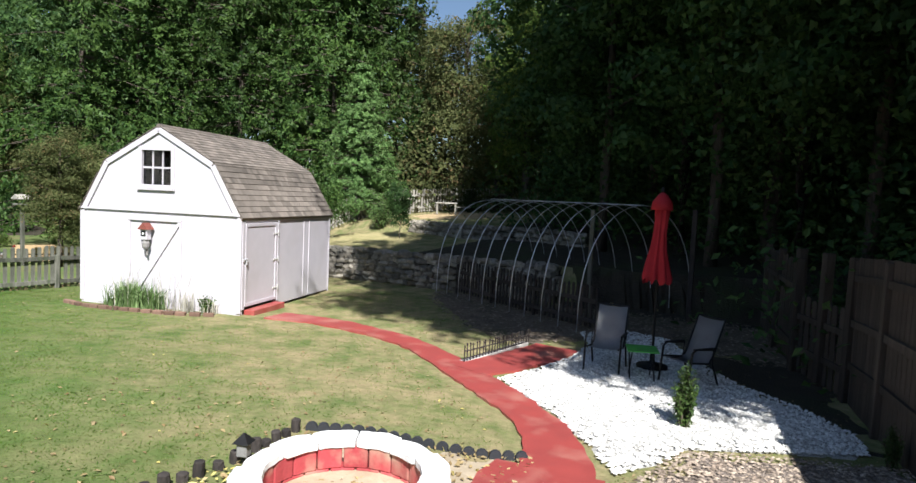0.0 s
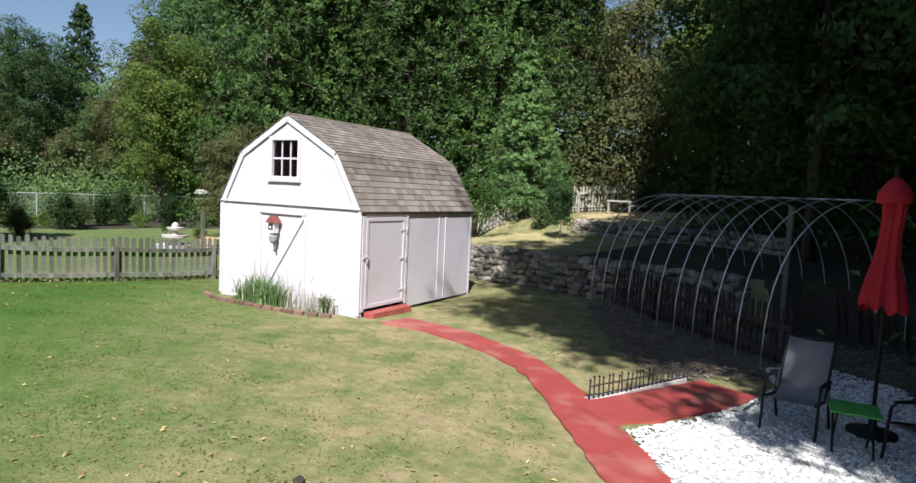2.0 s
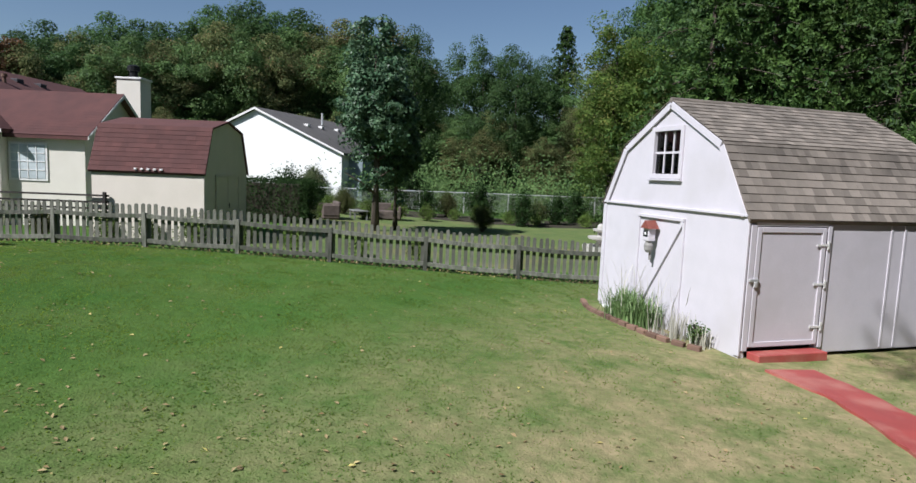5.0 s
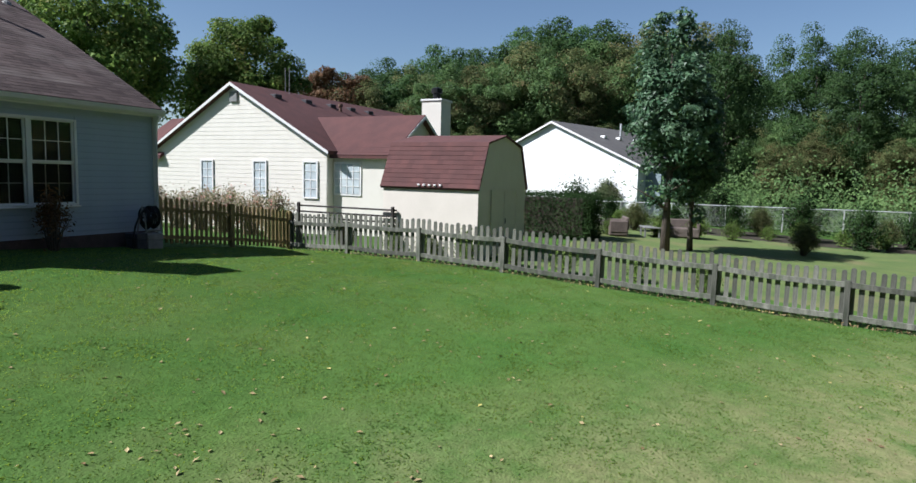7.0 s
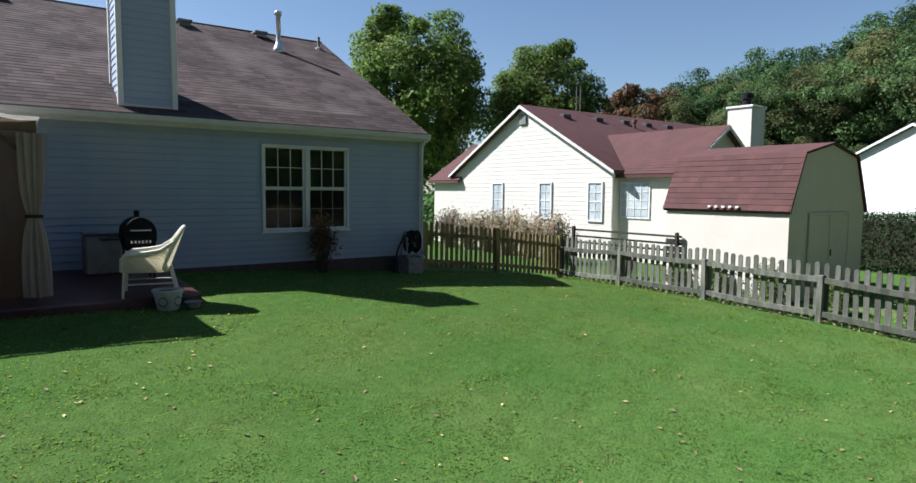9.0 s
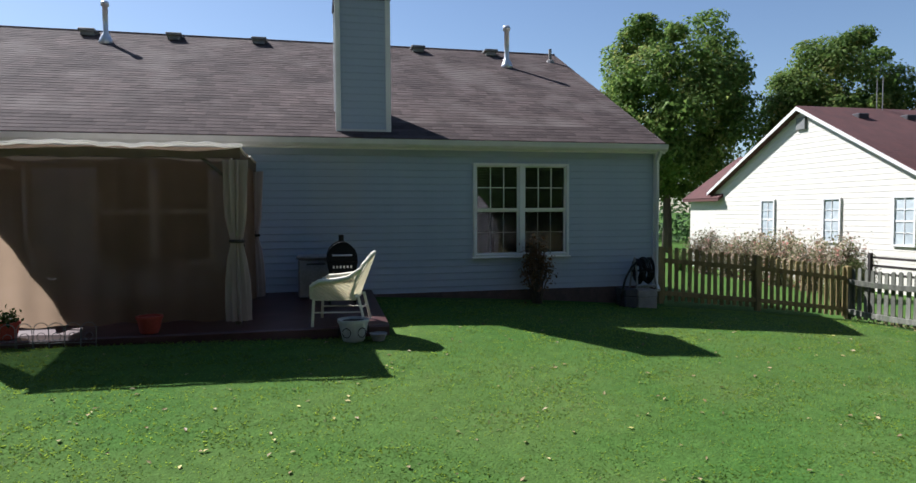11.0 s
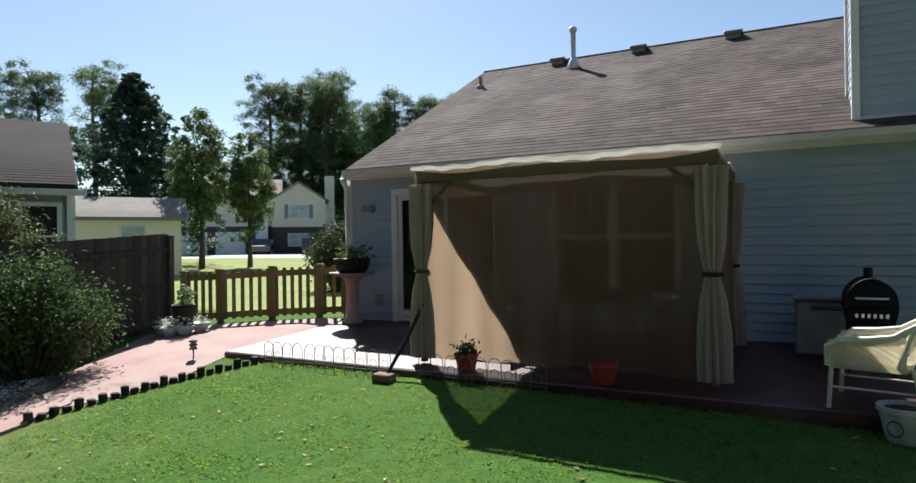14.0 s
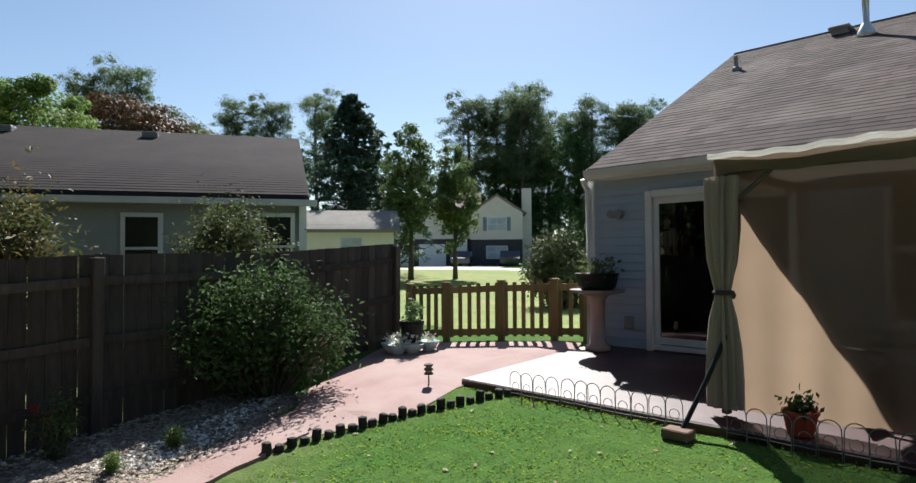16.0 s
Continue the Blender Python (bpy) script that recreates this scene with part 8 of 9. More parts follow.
def leafy(parent, z, r, h, n, leaf, leafm, seed, name="foliage"):
    rs = np.random.RandomState(seed)
    p = rs.normal(size=(n, 3)) * np.array([r, r, h]) * 0.45 + np.array([0, 0, z + h * 0.5])
    v, q = leaf_cards(p, rs.normal(size=(n, 3)) * 0.3, leaf, rs)
    ob = new(name, raw_mesh(name, v, q, leafm))
    ob.parent = parent
    return ob


p1 = pot("flower_pot", "red plastic pot with a green plant at the gazebo", (-3.15, -4.3, slab_z(-4.3)), 0.125, 0.19, M_TERRA)
leafy(p1, 0.15, 0.11, 0.12, 150, 0.032, L_SHRUB, 101)
p2 = pot("flower_pot", "red plastic pot beside the gazebo net", (-4.62, -4.3, slab_z(-4.3)), 0.14, 0.2, M_TERRA)
p3 = pot("flower_pot", "glazed grey-white pot with a dark pattern on the patio edge", (-6.95, -3.97, gz(-6.95, -3.97) - 0.01), 0.23, 0.28, M_CREAMPOT)
p3.scale = (0.78, 0.78, 0.95)
part("soil", lathe(bmesh.new(), [(0.22, 0.235), (0.2, 0.25)], 16), M_SOIL, p3)
for k in range(6):
    bm = bmesh.new()
    a0 = k * 1.047
    tube(bm, [(0.235 * math.cos(a0 + 0.3 * math.cos(t)), 0.235 * math.sin(a0 + 0.3 * math.cos(t)), 0.13 + 0.06 * math.sin(t)) for t in np.linspace(0, 6.28, 10)], 0.006, 5)
    part("pattern_ring", bm, M_DARKMETAL, p3)
pot("bowl", "small grey bowl on the patio edge", (-7.24, -3.92, gz(-7.24, -3.92)), 0.1, 0.09, M_GREYPOT)

# wicker armchair
wc = thing("wicker_armchair", "cream wicker armchair on the patio", "chair", (-6.8, -4.42, slab_z(-4.42)), -102)
wc.scale = (0.92, 0.92, 0.85)
for x, y in ((-0.27, -0.30), (0.27, -0.30), (-0.30, 0.28), (0.30, 0.28)):
    part("leg", tube(bmesh.new(), [(x * 1.04, y * (1.3 if y < 0 else 1.08), 0), (x, y, 0.42)], 0.02), M_WICKER, wc)
for s in (-1, 1):
    part("stretcher", rod(bmesh.new(), (s * 0.28, -0.33, 0.2), (s * 0.30, 0.29, 0.2), 0.011), M_WICKER, wc)
part("stretcher", rod(bmesh.new(), (-0.28, -0.33, 0.24), (0.28, -0.33, 0.24), 0.011), M_WICKER, wc)
bm = bmesh.new()
box(bm, (0, 0.0, 0.41), (0.56, 0.58, 0.09), 0.03)
part("seat", bm, M_WICKER, wc, "thick woven seat")


def woven(profile, thick, rows, cols):
    """A woven panel: a grid of points, each strand of it a little in or out by turns."""
    bm = bmesh.new()
    g = [[bm.verts.new(profile(i / cols, j / rows, 0.5 if (i + j) % 2 else -0.5)) for i in range(cols + 1)] for j in range(rows + 1)]
    for j in range(rows):
        for i in range(cols):
            bm.faces.new((g[j][i], g[j][i + 1], g[j + 1][i + 1], g[j + 1][i]))
    bmesh.ops.solidify(bm, geom=bm.faces, thickness=thick)
    return bm


def back_point(u, v, k):
    x = (u * 2 - 1) * (0.31 - 0.05 * v * v)
    top = 1.03 - 0.13 * (u * 2 - 1) ** 2
    return (x, -0.28 - 0.22 * v + 0.07 * (u * 2 - 1) ** 2 + 0.008 * k, 0.40 + (top - 0.40) * v)


part("backrest", woven(back_point, 0.03, 22, 18), M_WICKER, wc, "woven back")
part("back_rim", tube(bmesh.new(), [(-0.31, -0.21, 0.42), (-0.30, -0.27, 0.66), (-0.27, -0.37, 0.88), (-0.14, -0.46, 1.01), (0, -0.49, 1.045), (0.14, -0.46, 1.01), (0.27, -0.37, 0.88), (0.30, -0.27, 0.66), (0.31, -0.21, 0.42)], 0.026, 8), M_WICKER, wc)
for s in (-1, 1):
    part("arm", tube(bmesh.new(), [(s * 0.30, -0.34, 0.82), (s * 0.33, -0.18, 0.70), (s * 0.345, 0.0, 0.66), (s * 0.345, 0.2, 0.645), (s * 0.335, 0.30, 0.58), (s * 0.32, 0.31, 0.40)], [0.024, 0.034, 0.042, 0.042, 0.034, 0.024], 8), M_WICKER, wc, "rolled arm")
    part("arm_panel", woven(lambda u, v, k: (s * (0.315 + 0.02 * v) + 0.006 * k, -0.26 + 0.56 * u, 0.38 + (0.27 + 0.14 * (1 - u) ** 3) * v), 0.02, 12, 18), M_WICKER, wc, "closed woven arm panel")

# barbecue
gq = thing("barbecue", "black barrel barbecue with a closed lid", "barbecue", (-6.88, -5.6, slab_z(-5.6)), 0)
gq.scale = (0.86, 0.86, 0.92)
bm = bmesh.new()
poly = [(0.25 * math.cos(a) ** 3 * 0.2 + 0.25 * math.cos(a) * 0.8, 0.70 + 0.30 * math.sin(a) ** 0.7) for a in np.linspace(0, math.pi, 13)]
prism(bm, poly, 1, -0.3, 0.3)
M_LID = mat("matt_black_enamel", (0.008, 0.009, 0.011), (0.012, 0.013, 0.015), 6, 0.75, fine=50, bump=0.05, spec=0.12)
lid = part("lid", bm, M_LID, gq, "rounded black lid")
bm = bmesh.new()
prism(bm, [(-0.25, 0.69), (-0.2, 0.48), (0.2, 0.48), (0.25, 0.69)], 1, -0.3, 0.3)
part("firebox", bm, M_LID, gq)
part("lid_handle", tube(bmesh.new(), [(-0.15, 0.29, 0.8), (-0.15, 0.34, 0.8), (0.15, 0.34, 0.8), (0.15, 0.29, 0.8)], 0.012), M_PIPE, gq)
part("smoke_stack", rod(bmesh.new(), (0.0, -0.05, 0.98), (0.0, -0.05, 1.1), 0.045), M_DARKMETAL, gq)
part("side_shelf", B((0.42, 0, 0.66), (0.3, 0.3, 0.025), 0.006), M_DARKMETAL, gq)
for x in (-0.28, 0.28):
    for y in (-0.18, 0.18):
        part("leg", rod(bmesh.new(), (x * 0.75, y, 0), (x * 0.7, y, 0.5), 0.016), M_DARKMETAL, gq)
for k in range(6):
    part("vent_slot", B((-0.14 + 0.056 * k, 0.305, 0.62), (0.026, 0.012, 0.04)), M_PIPE, gq)
cool = thing("storage_box", "pale grey covered box against the wall", "box", (-6.5, -6.35, slab_z(-6.35)))
part("body", B((0, 0, 0.3), (0.5, 0.42, 0.6), 0.03), M_GREYPOT, cool)
part("lid", B((0, 0, 0.62), (0.54, 0.46, 0.05), 0.015), M_GREYPOT, cool)

# furniture seen dimly through the net
dt = thing("dining_table", "dark patio table inside the gazebo", "table", (-4.3, -5.6, PZ))
part("top", lathe(bmesh.new(), [(0.55, 0.70), (0.56, 0.72), (0.55, 0.735)], 28), M_DARKMETAL, dt)
for k in range(4):
    a = k * 1.5708 + 0.785
    part("leg", tube(bmesh.new(), [(0.45 * math.cos(a), 0.45 * math.sin(a), 0), (0.3 * math.cos(a), 0.3 * math.sin(a), 0.7)], 0.02), M_DARKMETAL, dt)
c3 = copy_thing(ca, pose(-3.45, -5.3, PZ, 0, 0, 75))
tagged(c3, "dark patio chair inside the gazebo net", group="chairs in the gazebo")
c4 = copy_thing(ca, pose(-5.1, -5.3, PZ, 0, 0, -70))
tagged(c4, "dark patio chair inside the gazebo net", group="chairs in the gazebo")

# pedestal planter by the door
pp = thing("pedestal_planter", "cast stone birdbath pedestal carrying a planted bowl", "planter", (-0.02, -6.45, slab_z(-6.45)))
part("pedestal", lathe(bmesh.new(), [(0.17, 0), (0.17, 0.05), (0.11, 0.1), (0.095, 0.4), (0.11, 0.68), (0.16, 0.74)], 18), M_PINKSTONE, pp, "pinkish turned pedestal", smooth=True)
part("basin", lathe(bmesh.new(), [(0.12, 0.73), (0.36, 0.79), (0.37, 0.82), (0.33, 0.815), (0.1, 0.78)], 22), M_GREYPOT, pp, "shallow grey basin")
bowl = thing("planter_bowl", "dark ribbed bowl with trailing plants on the pedestal", "pot", (-0.02, -6.45, slab_z(-6.45) + 0.80))
part("bowl", lathe(bmesh.new(), [(0.2, 0), (0.25, 0.06), (0.28, 0.2), (0.30, 0.24), (0.26, 0.24), (0.1, 0.22)], 20), M_DARKMETAL, bowl)
leafy(bowl, 0.2, 0.3, 0.18, 260, 0.035, L_OLIVE, 103)
part("stake", rod(bmesh.new(), (0.08, 0, 0.22), (0.08, 0, 0.45), 0.012), M_GREYPOT, bowl)

# potted corner by the gate
pu = pot("flower_pot", "dark pot with a spiky plant by the gate", (2.25, -5.1, gz(2.25, -5.1) + 0.05), 0.17, 0.42, M_DARKMETAL)
leafy(pu, 0.40, 0.13, 0.24, 110, 0.05, L_FLAX, 104)
for k, (x, y, rr) in enumerate(((2.05, -4.95, 0.16), (2.4, -4.85, 0.15), (2.55, -5.05, 0.14), (2.0, -5.2, 0.15), (2.2, -4.8, 0.14))):
    ob = thing("glazed_planter", "low pale blue glazed dish round the dark pot", "pot", (x, y, gz(x, y) + 0.04), 40 * k, group="glazed dishes by the gate")
    part("dish", lathe(bmesh.new(), [(rr * 0.5, 0), (rr, 0.12), (rr * 1.1, 0.14), (rr * 0.9, 0.14), (rr * 0.3, 0.1)], 12), M_BLUEGLASS, ob)
    leafy(ob, 0.12, rr * 0.9, 0.1, 50, 0.03, L_PALE, 105 + k)
bw = thing("stone_bench_end", "pale stone bowl half hidden by the bush", "pot", (2.5, -3.6, gz(2.5, -3.6)))
part("bowl", lathe(bmesh.new(), [(0.14, 0), (0.12, 0.3), (0.24, 0.42), (0.26, 0.5), (0.2, 0.5), (0.05, 0.46)], 16), M_PINKSTONE, bw)


def path_light(at, label):
    ob = thing("path_light", label, "garden light", at)
    part("stake", rod(bmesh.new(), (0, 0, -0.05), (0, 0, 0.24), 0.012), M_DARKMETAL, ob)
    for z in (0.2, 0.26, 0.32):
        part("tier", lathe(bmesh.new(), [(0.075, z), (0.07, z + 0.02), (0.03, z + 0.035)], 14), M_WICKERBROWN, ob)
    part("lens", lathe(bmesh.new(), [(0.05, 0.2), (0.05, 0.31)], 12), M_PALEFENCE, ob)
    return ob


path_light((0.52, -3.85, gz(0.52, -3.85) + 0.0), "tiered brown path light beside the slab").scale = (0.72, 0.72, 0.8)

# lantern by the pit
ln_ = thing("lantern", "small dark metal lantern with a pitched top", "lantern", (-3.84, 3.4, gz(-3.84, 3.4) - 0.08), 20)
ln_.scale = (0.8, 0.8, 0.8)
part("stake", rod(bmesh.new(), (0, 0, 0), (0, 0, 0.2), 0.015), M_DARKMETAL, ln_)
part("body", B((0, 0, 0.27), (0.11, 0.11, 0.14), 0.01), M_ACGREY, ln_)
bm = bmesh.new()
bmesh.ops.create_cone(bm, cap_ends=True, segments=4, radius1=0.12, radius2=0.015, depth=0.09, matrix=Matrix.Translation((0, 0, 0.385)) @ Matrix.Rotation(0.785, 4, "Z"))
part("top", bm, M_DARKMETAL, ln_)

# hose reel on concrete blocks at the house corner
for x, wd, mt in ((-11.83, 0.23, M_DARKBRICK), (-12.14, 0.36, M_GREYPOT)):
    cb = thing("concrete_block", "rough pale concrete block in the grass by the house corner", "block", (x, -6.5, gz(x, -6.5) - 0.02))
    part("block", B((0, 0, 0.10), (wd, 0.36, 0.20), 0.012), mt, cb)
    part("cap", B((0, 0, 0.265), (wd + 0.012, 0.37, 0.13), 0.012), mt, cb)
hr = thing("hose_reel", "garden hose reel with a pale frame and dark coiled hose", "hose reel", (-12.14, -6.5, gz(-12.14, -6.5) + 0.308))
for sx in (-0.19, 0.19):
    part("leg", tube(bmesh.new(), [(sx * 1.15, 0.17, 0.0), (sx, 0.10, 0.30), (sx, 0.0, 0.56), (sx, -0.10, 0.30), (sx * 1.15, -0.16, 0.0)], 0.02, 8), M_GREYPOT, hr, "pale tubular leg")
part("stretcher", rod(bmesh.new(), (-0.22, 0.17, 0.07), (0.22, 0.17, 0.07), 0.022), M_GREYPOT, hr)
part("axle", rod(bmesh.new(), (-0.26, 0, 0.33), (0.26, 0, 0.33), 0.018), M_DARKMETAL, hr)
turns = np.linspace(0, 2 * math.pi * 13, 260)
part("hose", tube(bmesh.new(), [(0.145 * math.sin(a / 4.1), (0.13 + 0.0013 * a) * math.cos(a), 0.33 + (0.13 + 0.0013 * a) * math.sin(a)) for a in turns], 0.016, 6), M_DARKMETAL, hr, "dark coiled rubber hose")
part("loose_hose", tube(bmesh.new(), [(0.17, 0.05, 0.48), (0.30, 0.08, 0.40), (0.44, 0.10, 0.20), (0.54, 0.12, -0.08), (0.57, 0.12, -0.28), (0.48, 0.24, -0.295), (0.30, 0.30, -0.295)], 0.022, 8), M_DARKMETAL, hr, "dark hose hanging down to the ground")
hr.scale = (0.86, 0.86, 1.0)

# ---- shed front details ----
bh = thing("bird_house", "small hanging bird house with a red roof", "bird house", (0, 0, 0))
bh.matrix_basis = chain(shed) @ Matrix.Translation((-0.20, -0.14, 1.40)) @ Matrix.Diagonal((0.78, 0.8, 0.86, 1))
part("body", B((0, 0, 0.16), (0.2, 0.18, 0.26), 0.01), M_WHITE, bh, "white and black body")
bm = bmesh.new()
prism(bm, [(-0.16, 0.28), (0.16, 0.28), (0, 0.44)], 1, -0.13, 0.13)
part("roof", bm, mat("rusty_red_paint", (0.24, 0.075, 0.055), (0.17, 0.055, 0.045), 8, 0.7, fine=40, bump=0.2), bh, "rusty red pitched roof")
part("dark_front", B((0, -0.095, 0.18), (0.15, 0.01, 0.12)), M_DARKMETAL, bh)
part("hole", rod(bmesh.new(), (0, -0.105, 0.18), (0, -0.095, 0.18), 0.03, seg=14), M_WALLW, bh)
part("seed_cup", lathe(bmesh.new(), [(0.05, -0.2), (0.09, -0.14), (0.1, -0.05), (0.06, 0.03)], 14), M_GREYPOT, bh, "grey seed cup below")
part("perch_tail", rod(bmesh.new(), (0, 0.05, -0.35), (0, 0.05, -0.15), 0.03), M_GREYPOT, bh)
part("bracket", rod(bmesh.new(), (0, 0.0, 0.1), (0, 0.16, 0.1), 0.015), M_DARKMETAL, bh)

bedm = chain(shed)
rs = np.random.RandomState(110)
brk = bpy.data.meshes.new("brick")
bm = B((0, 0, 0.03), (0.2, 0.095, 0.08), 0.008)
bm.to_mesh(brk)
bm.free()
brk.materials.append(M_BRICK)
be = thing("brick_edging", "old brick edging round the flower bed", "edging", tuple(bedm @ Vector((-1.6, -0.5, 0))))
inv = chain(be).inverted()
line = resample([(-1.95, -0.35, 0), (-1.2, -0.62, 0), (0.0, -0.66, 0), (1.0, -0.58, 0), (1.75, -0.3, 0)], 0.21)
for a, b in zip(line, line[1:]):
    wa = bedm @ a
    ang = math.atan2((b - a).y, (b - a).x) + radians(SHED_RZ)
    piece("brick", brk, be, inv @ Matrix.Translation((wa.x, wa.y, gz(wa.x, wa.y))) @ Matrix.Rotation(ang + random.uniform(-0.1, 0.1), 4, "Z") @ pose(0, 0, 0, random.uniform(-4, 4), random.uniform(-3, 3), 0))
bedpts = [bedm @ Vector(p) for p in ((-1.9, -0.05, 0), (-1.85, -0.35, 0), (-1.2, -0.6, 0), (0, -0.63, 0), (1.0, -0.55, 0), (1.7, -0.28, 0), (1.75, -0.05, 0))]
patch("flower_bed", [(p.x, p.y) for p in bedpts], M_MULCH, "narrow mulched flower bed along the shed", "flower bed", lift=0.02, wobble=0.01)


def blades(label, at, n, r, h, w, material, seed, arch=0.6, category="plant"):
    """A clump of long arching strap leaves."""
    rs = np.random.RandomState(seed)
    ob = thing("plant", label, category, at)
    vs, qs = [], []
    for k in range(n):
        a, L = rs.uniform(0, 6.28), h * rs.uniform(0.6, 1.1)
        b = np.array([rs.normal() * r * 0.4, rs.normal() * r * 0.4, 0])
        d = np.array([math.cos(a), math.sin(a), 0]) * rs.uniform(0.1, 1) * arch
        s = np.array([-math.sin(a), math.cos(a), 0]) * w
        i = len(vs)
        for t, ww in ((0, 1), (0.5, 0.8), (0.85, 0.45), (1, 0.1)):
            c = b + d * L * t * t + np.array([0, 0, L * (t - 0.35 * t * t * arch)])
            vs += [c - s * ww, c + s * ww]
        qs += [(i, i + 1, i + 3, i + 2), (i + 2, i + 3, i + 5, i + 4), (i + 4, i + 5, i + 7, i + 6)]
    bl = new("foliage", raw_mesh("foliage", vs, qs, material))
    bl.parent = ob
    return ob


for (u, v, n, r, h, seed) in ((-0.55, -0.32, 170, 0.34, 0.72, 111), (-0.2, -0.35, 190, 0.36, 0.74, 112), (0.12, -0.33, 130, 0.3, 0.6, 113), (-0.8, -0.3, 60, 0.2, 0.42, 118)):
    w = bedm @ Vector((u, v, 0))
    blades("clump of light green strap-leaved lilies", (w.x, w.y, gz(w.x, w.y)), n, r, h, 0.011, L_FLAX, seed, 0.7)
for (u, v, n, r, h, seed) in ((0.85, -0.28, 60, 0.3, 0.5, 114), (1.35, -0.2, 90, 0.18, 0.38, 115), (-0.6, -0.22, 26, 0.5, 1.2, 116), (0.2, -0.22, 24, 0.6, 1.1, 117)):
    w = bedm @ Vector((u, v, 0))
    blades("pale dry flower stalks by the shed wall", (w.x, w.y, gz(w.x, w.y)), n, r, h, 0.008, L_PALE, seed, 0.35)
w = bedm @ Vector((1.35, -0.25, 0))
sm = shrub("small grey-green plant by the shed corner", L_BUSH, 0.2, 0.36, 119, 420, 0.03, stems=16, category="plant")
sm.matrix_basis = put(sm, w.x, w.y)
dish = thing("saucer", "white plastic saucer lying in the bed", "saucer", tuple(bedm @ Vector((-1.05, -0.2, 0.08))))
part("plate", lathe(bmesh.new(), [(0.2, 0), (0.24, 0.03), (0.2, 0.025), (0.05, 0.015)], 18), M_WALLW, dish)

# bench on the bank
bn = thing("garden_bench", "small white plank bench on the bank", "bench", (-14.3, 23.6, gz(-14.3, 23.6)), 35)
part("seat", B((0, 0, 0.5), (0.95, 0.36, 0.06), 0.01), M_PALEFENCE, bn)
for x in (-0.4, 0.4):
    part("leg", B((x, 0, 0.24), (0.08, 0.3, 0.5), 0.01), M_PALEFENCE, bn)
part("side_board", B((0.75, 0, 0.34), (0.6, 0.34, 0.05), 0.01), M_PALEFENCE, bn)

# next garden: wicker seats round the tree, fountain, feeder
for x, y, rz, s in ((-29.8, -0.7, 20, 1.0), (-31.8, 1.7, 100, 1.0)):
    ob = thing("wicker_sofa", "brown wicker garden seat in the next garden", "sofa", (x, y, gz(x, y)), rz)
    part("seat", B((0, 0, 0.25), (1.3, 0.75, 0.4), 0.04), M_WICKERBROWN, ob)
    part("backrest", B((0, 0.34, 0.55), (1.3, 0.14, 0.5), 0.04), M_WICKERBROWN, ob)
    for q in (-0.6, 0.6):
        part("arm", B((q, 0, 0.42), (0.14, 0.75, 0.5), 0.04), M_WICKERBROWN, ob)
wt = thing("garden_table", "dark slatted garden table in the next garden", "table", (-30.7, 0.5, gz(-30.7, 0.5)), 20)
part("top", B((0, 0, 0.42), (1.2, 0.7, 0.04), 0.01), M_ACGREY, wt)
for x in (-0.5, 0.5):
    for y in (-0.28, 0.28):
        part("leg", B((x, y, 0.2), (0.06, 0.06, 0.42)), M_ACGREY, wt)
fo = thing("fountain", "white three-tiered garden fountain", "fountain", (-24.2, 10.2, gz(-24.2, 10.2)))
fo.scale = (0.8, 0.8, 0.8)
part("basin", lathe(bmesh.new(), [(0.75, 0), (0.8, 0.3), (0.7, 0.3), (0.2, 0.2)], 24), M_CONC, fo)
part("tier", lathe(bmesh.new(), [(0.2, 0.2), (0.16, 0.5), (0.55, 0.62), (0.57, 0.72), (0.3, 0.72)], 20), M_CONC, fo)
part("tier", lathe(bmesh.new(), [(0.16, 0.7), (0.13, 0.9), (0.34, 0.98), (0.36, 1.06), (0.16, 1.08), (0.15, 1.2), (0.05, 1.3)], 20), M_CONC, fo)
bp = thing("bird_table", "tall timber post with a small bird table", "bird table", (-22.0, 10.36, gz(-22.0, 10.36)))
part("post", B((0, 0, 0.95), (0.1, 0.1, 2.0), 0.006), M_WEATHER, bp)
part("tray", B((0, 0, 1.98), (0.4, 0.4, 0.05), 0.008), M_WEATHER, bp)
part("roof", prism(bmesh.new(), [(-0.25, 2.15), (0.25, 2.15), (0, 2.3)], 1, -0.22, 0.22), M_PALEFENCE, bp)

# raised bed of tan boards in the next garden
rb = thing("raised_bed", "low tan board planting bed behind the picket fence", "planter", (-23.0, 11.5, gz(-23.0, 11.5)), 62)
M_TANBOARD = mat("tan_board", (0.50, 0.36, 0.20), (0.40, 0.28, 0.15), 3, 0.8, fine=30, bump=0.3, stretch=(0.6, 5, 5))
for y in (-0.45, 0.45):
    for z in (0.14, 0.40):
        part("board", B((0, y, z), (1.7, 0.04, 0.22), 0.005), M_TANBOARD, rb)
for x in (-0.85, 0.85):
    part("board", B((x, 0, 0.27), (0.04, 0.86, 0.48), 0.005), M_TERRA if x < 0 else M_TANBOARD, rb)
part("soil", B((0, 0, 0.2), (1.62, 0.82, 0.36)), M_SOIL, rb)

# ---- scatter: grass blades, fallen leaves, chippings ----
rs = np.random.RandomState(120)


def scatter(n, x0, x1, y0, y1, keep):
    x, y = rs.uniform(x0, x1, n), rs.uniform(y0, y1, n)
    k = keep(x, y)
    return x[k], y[k]


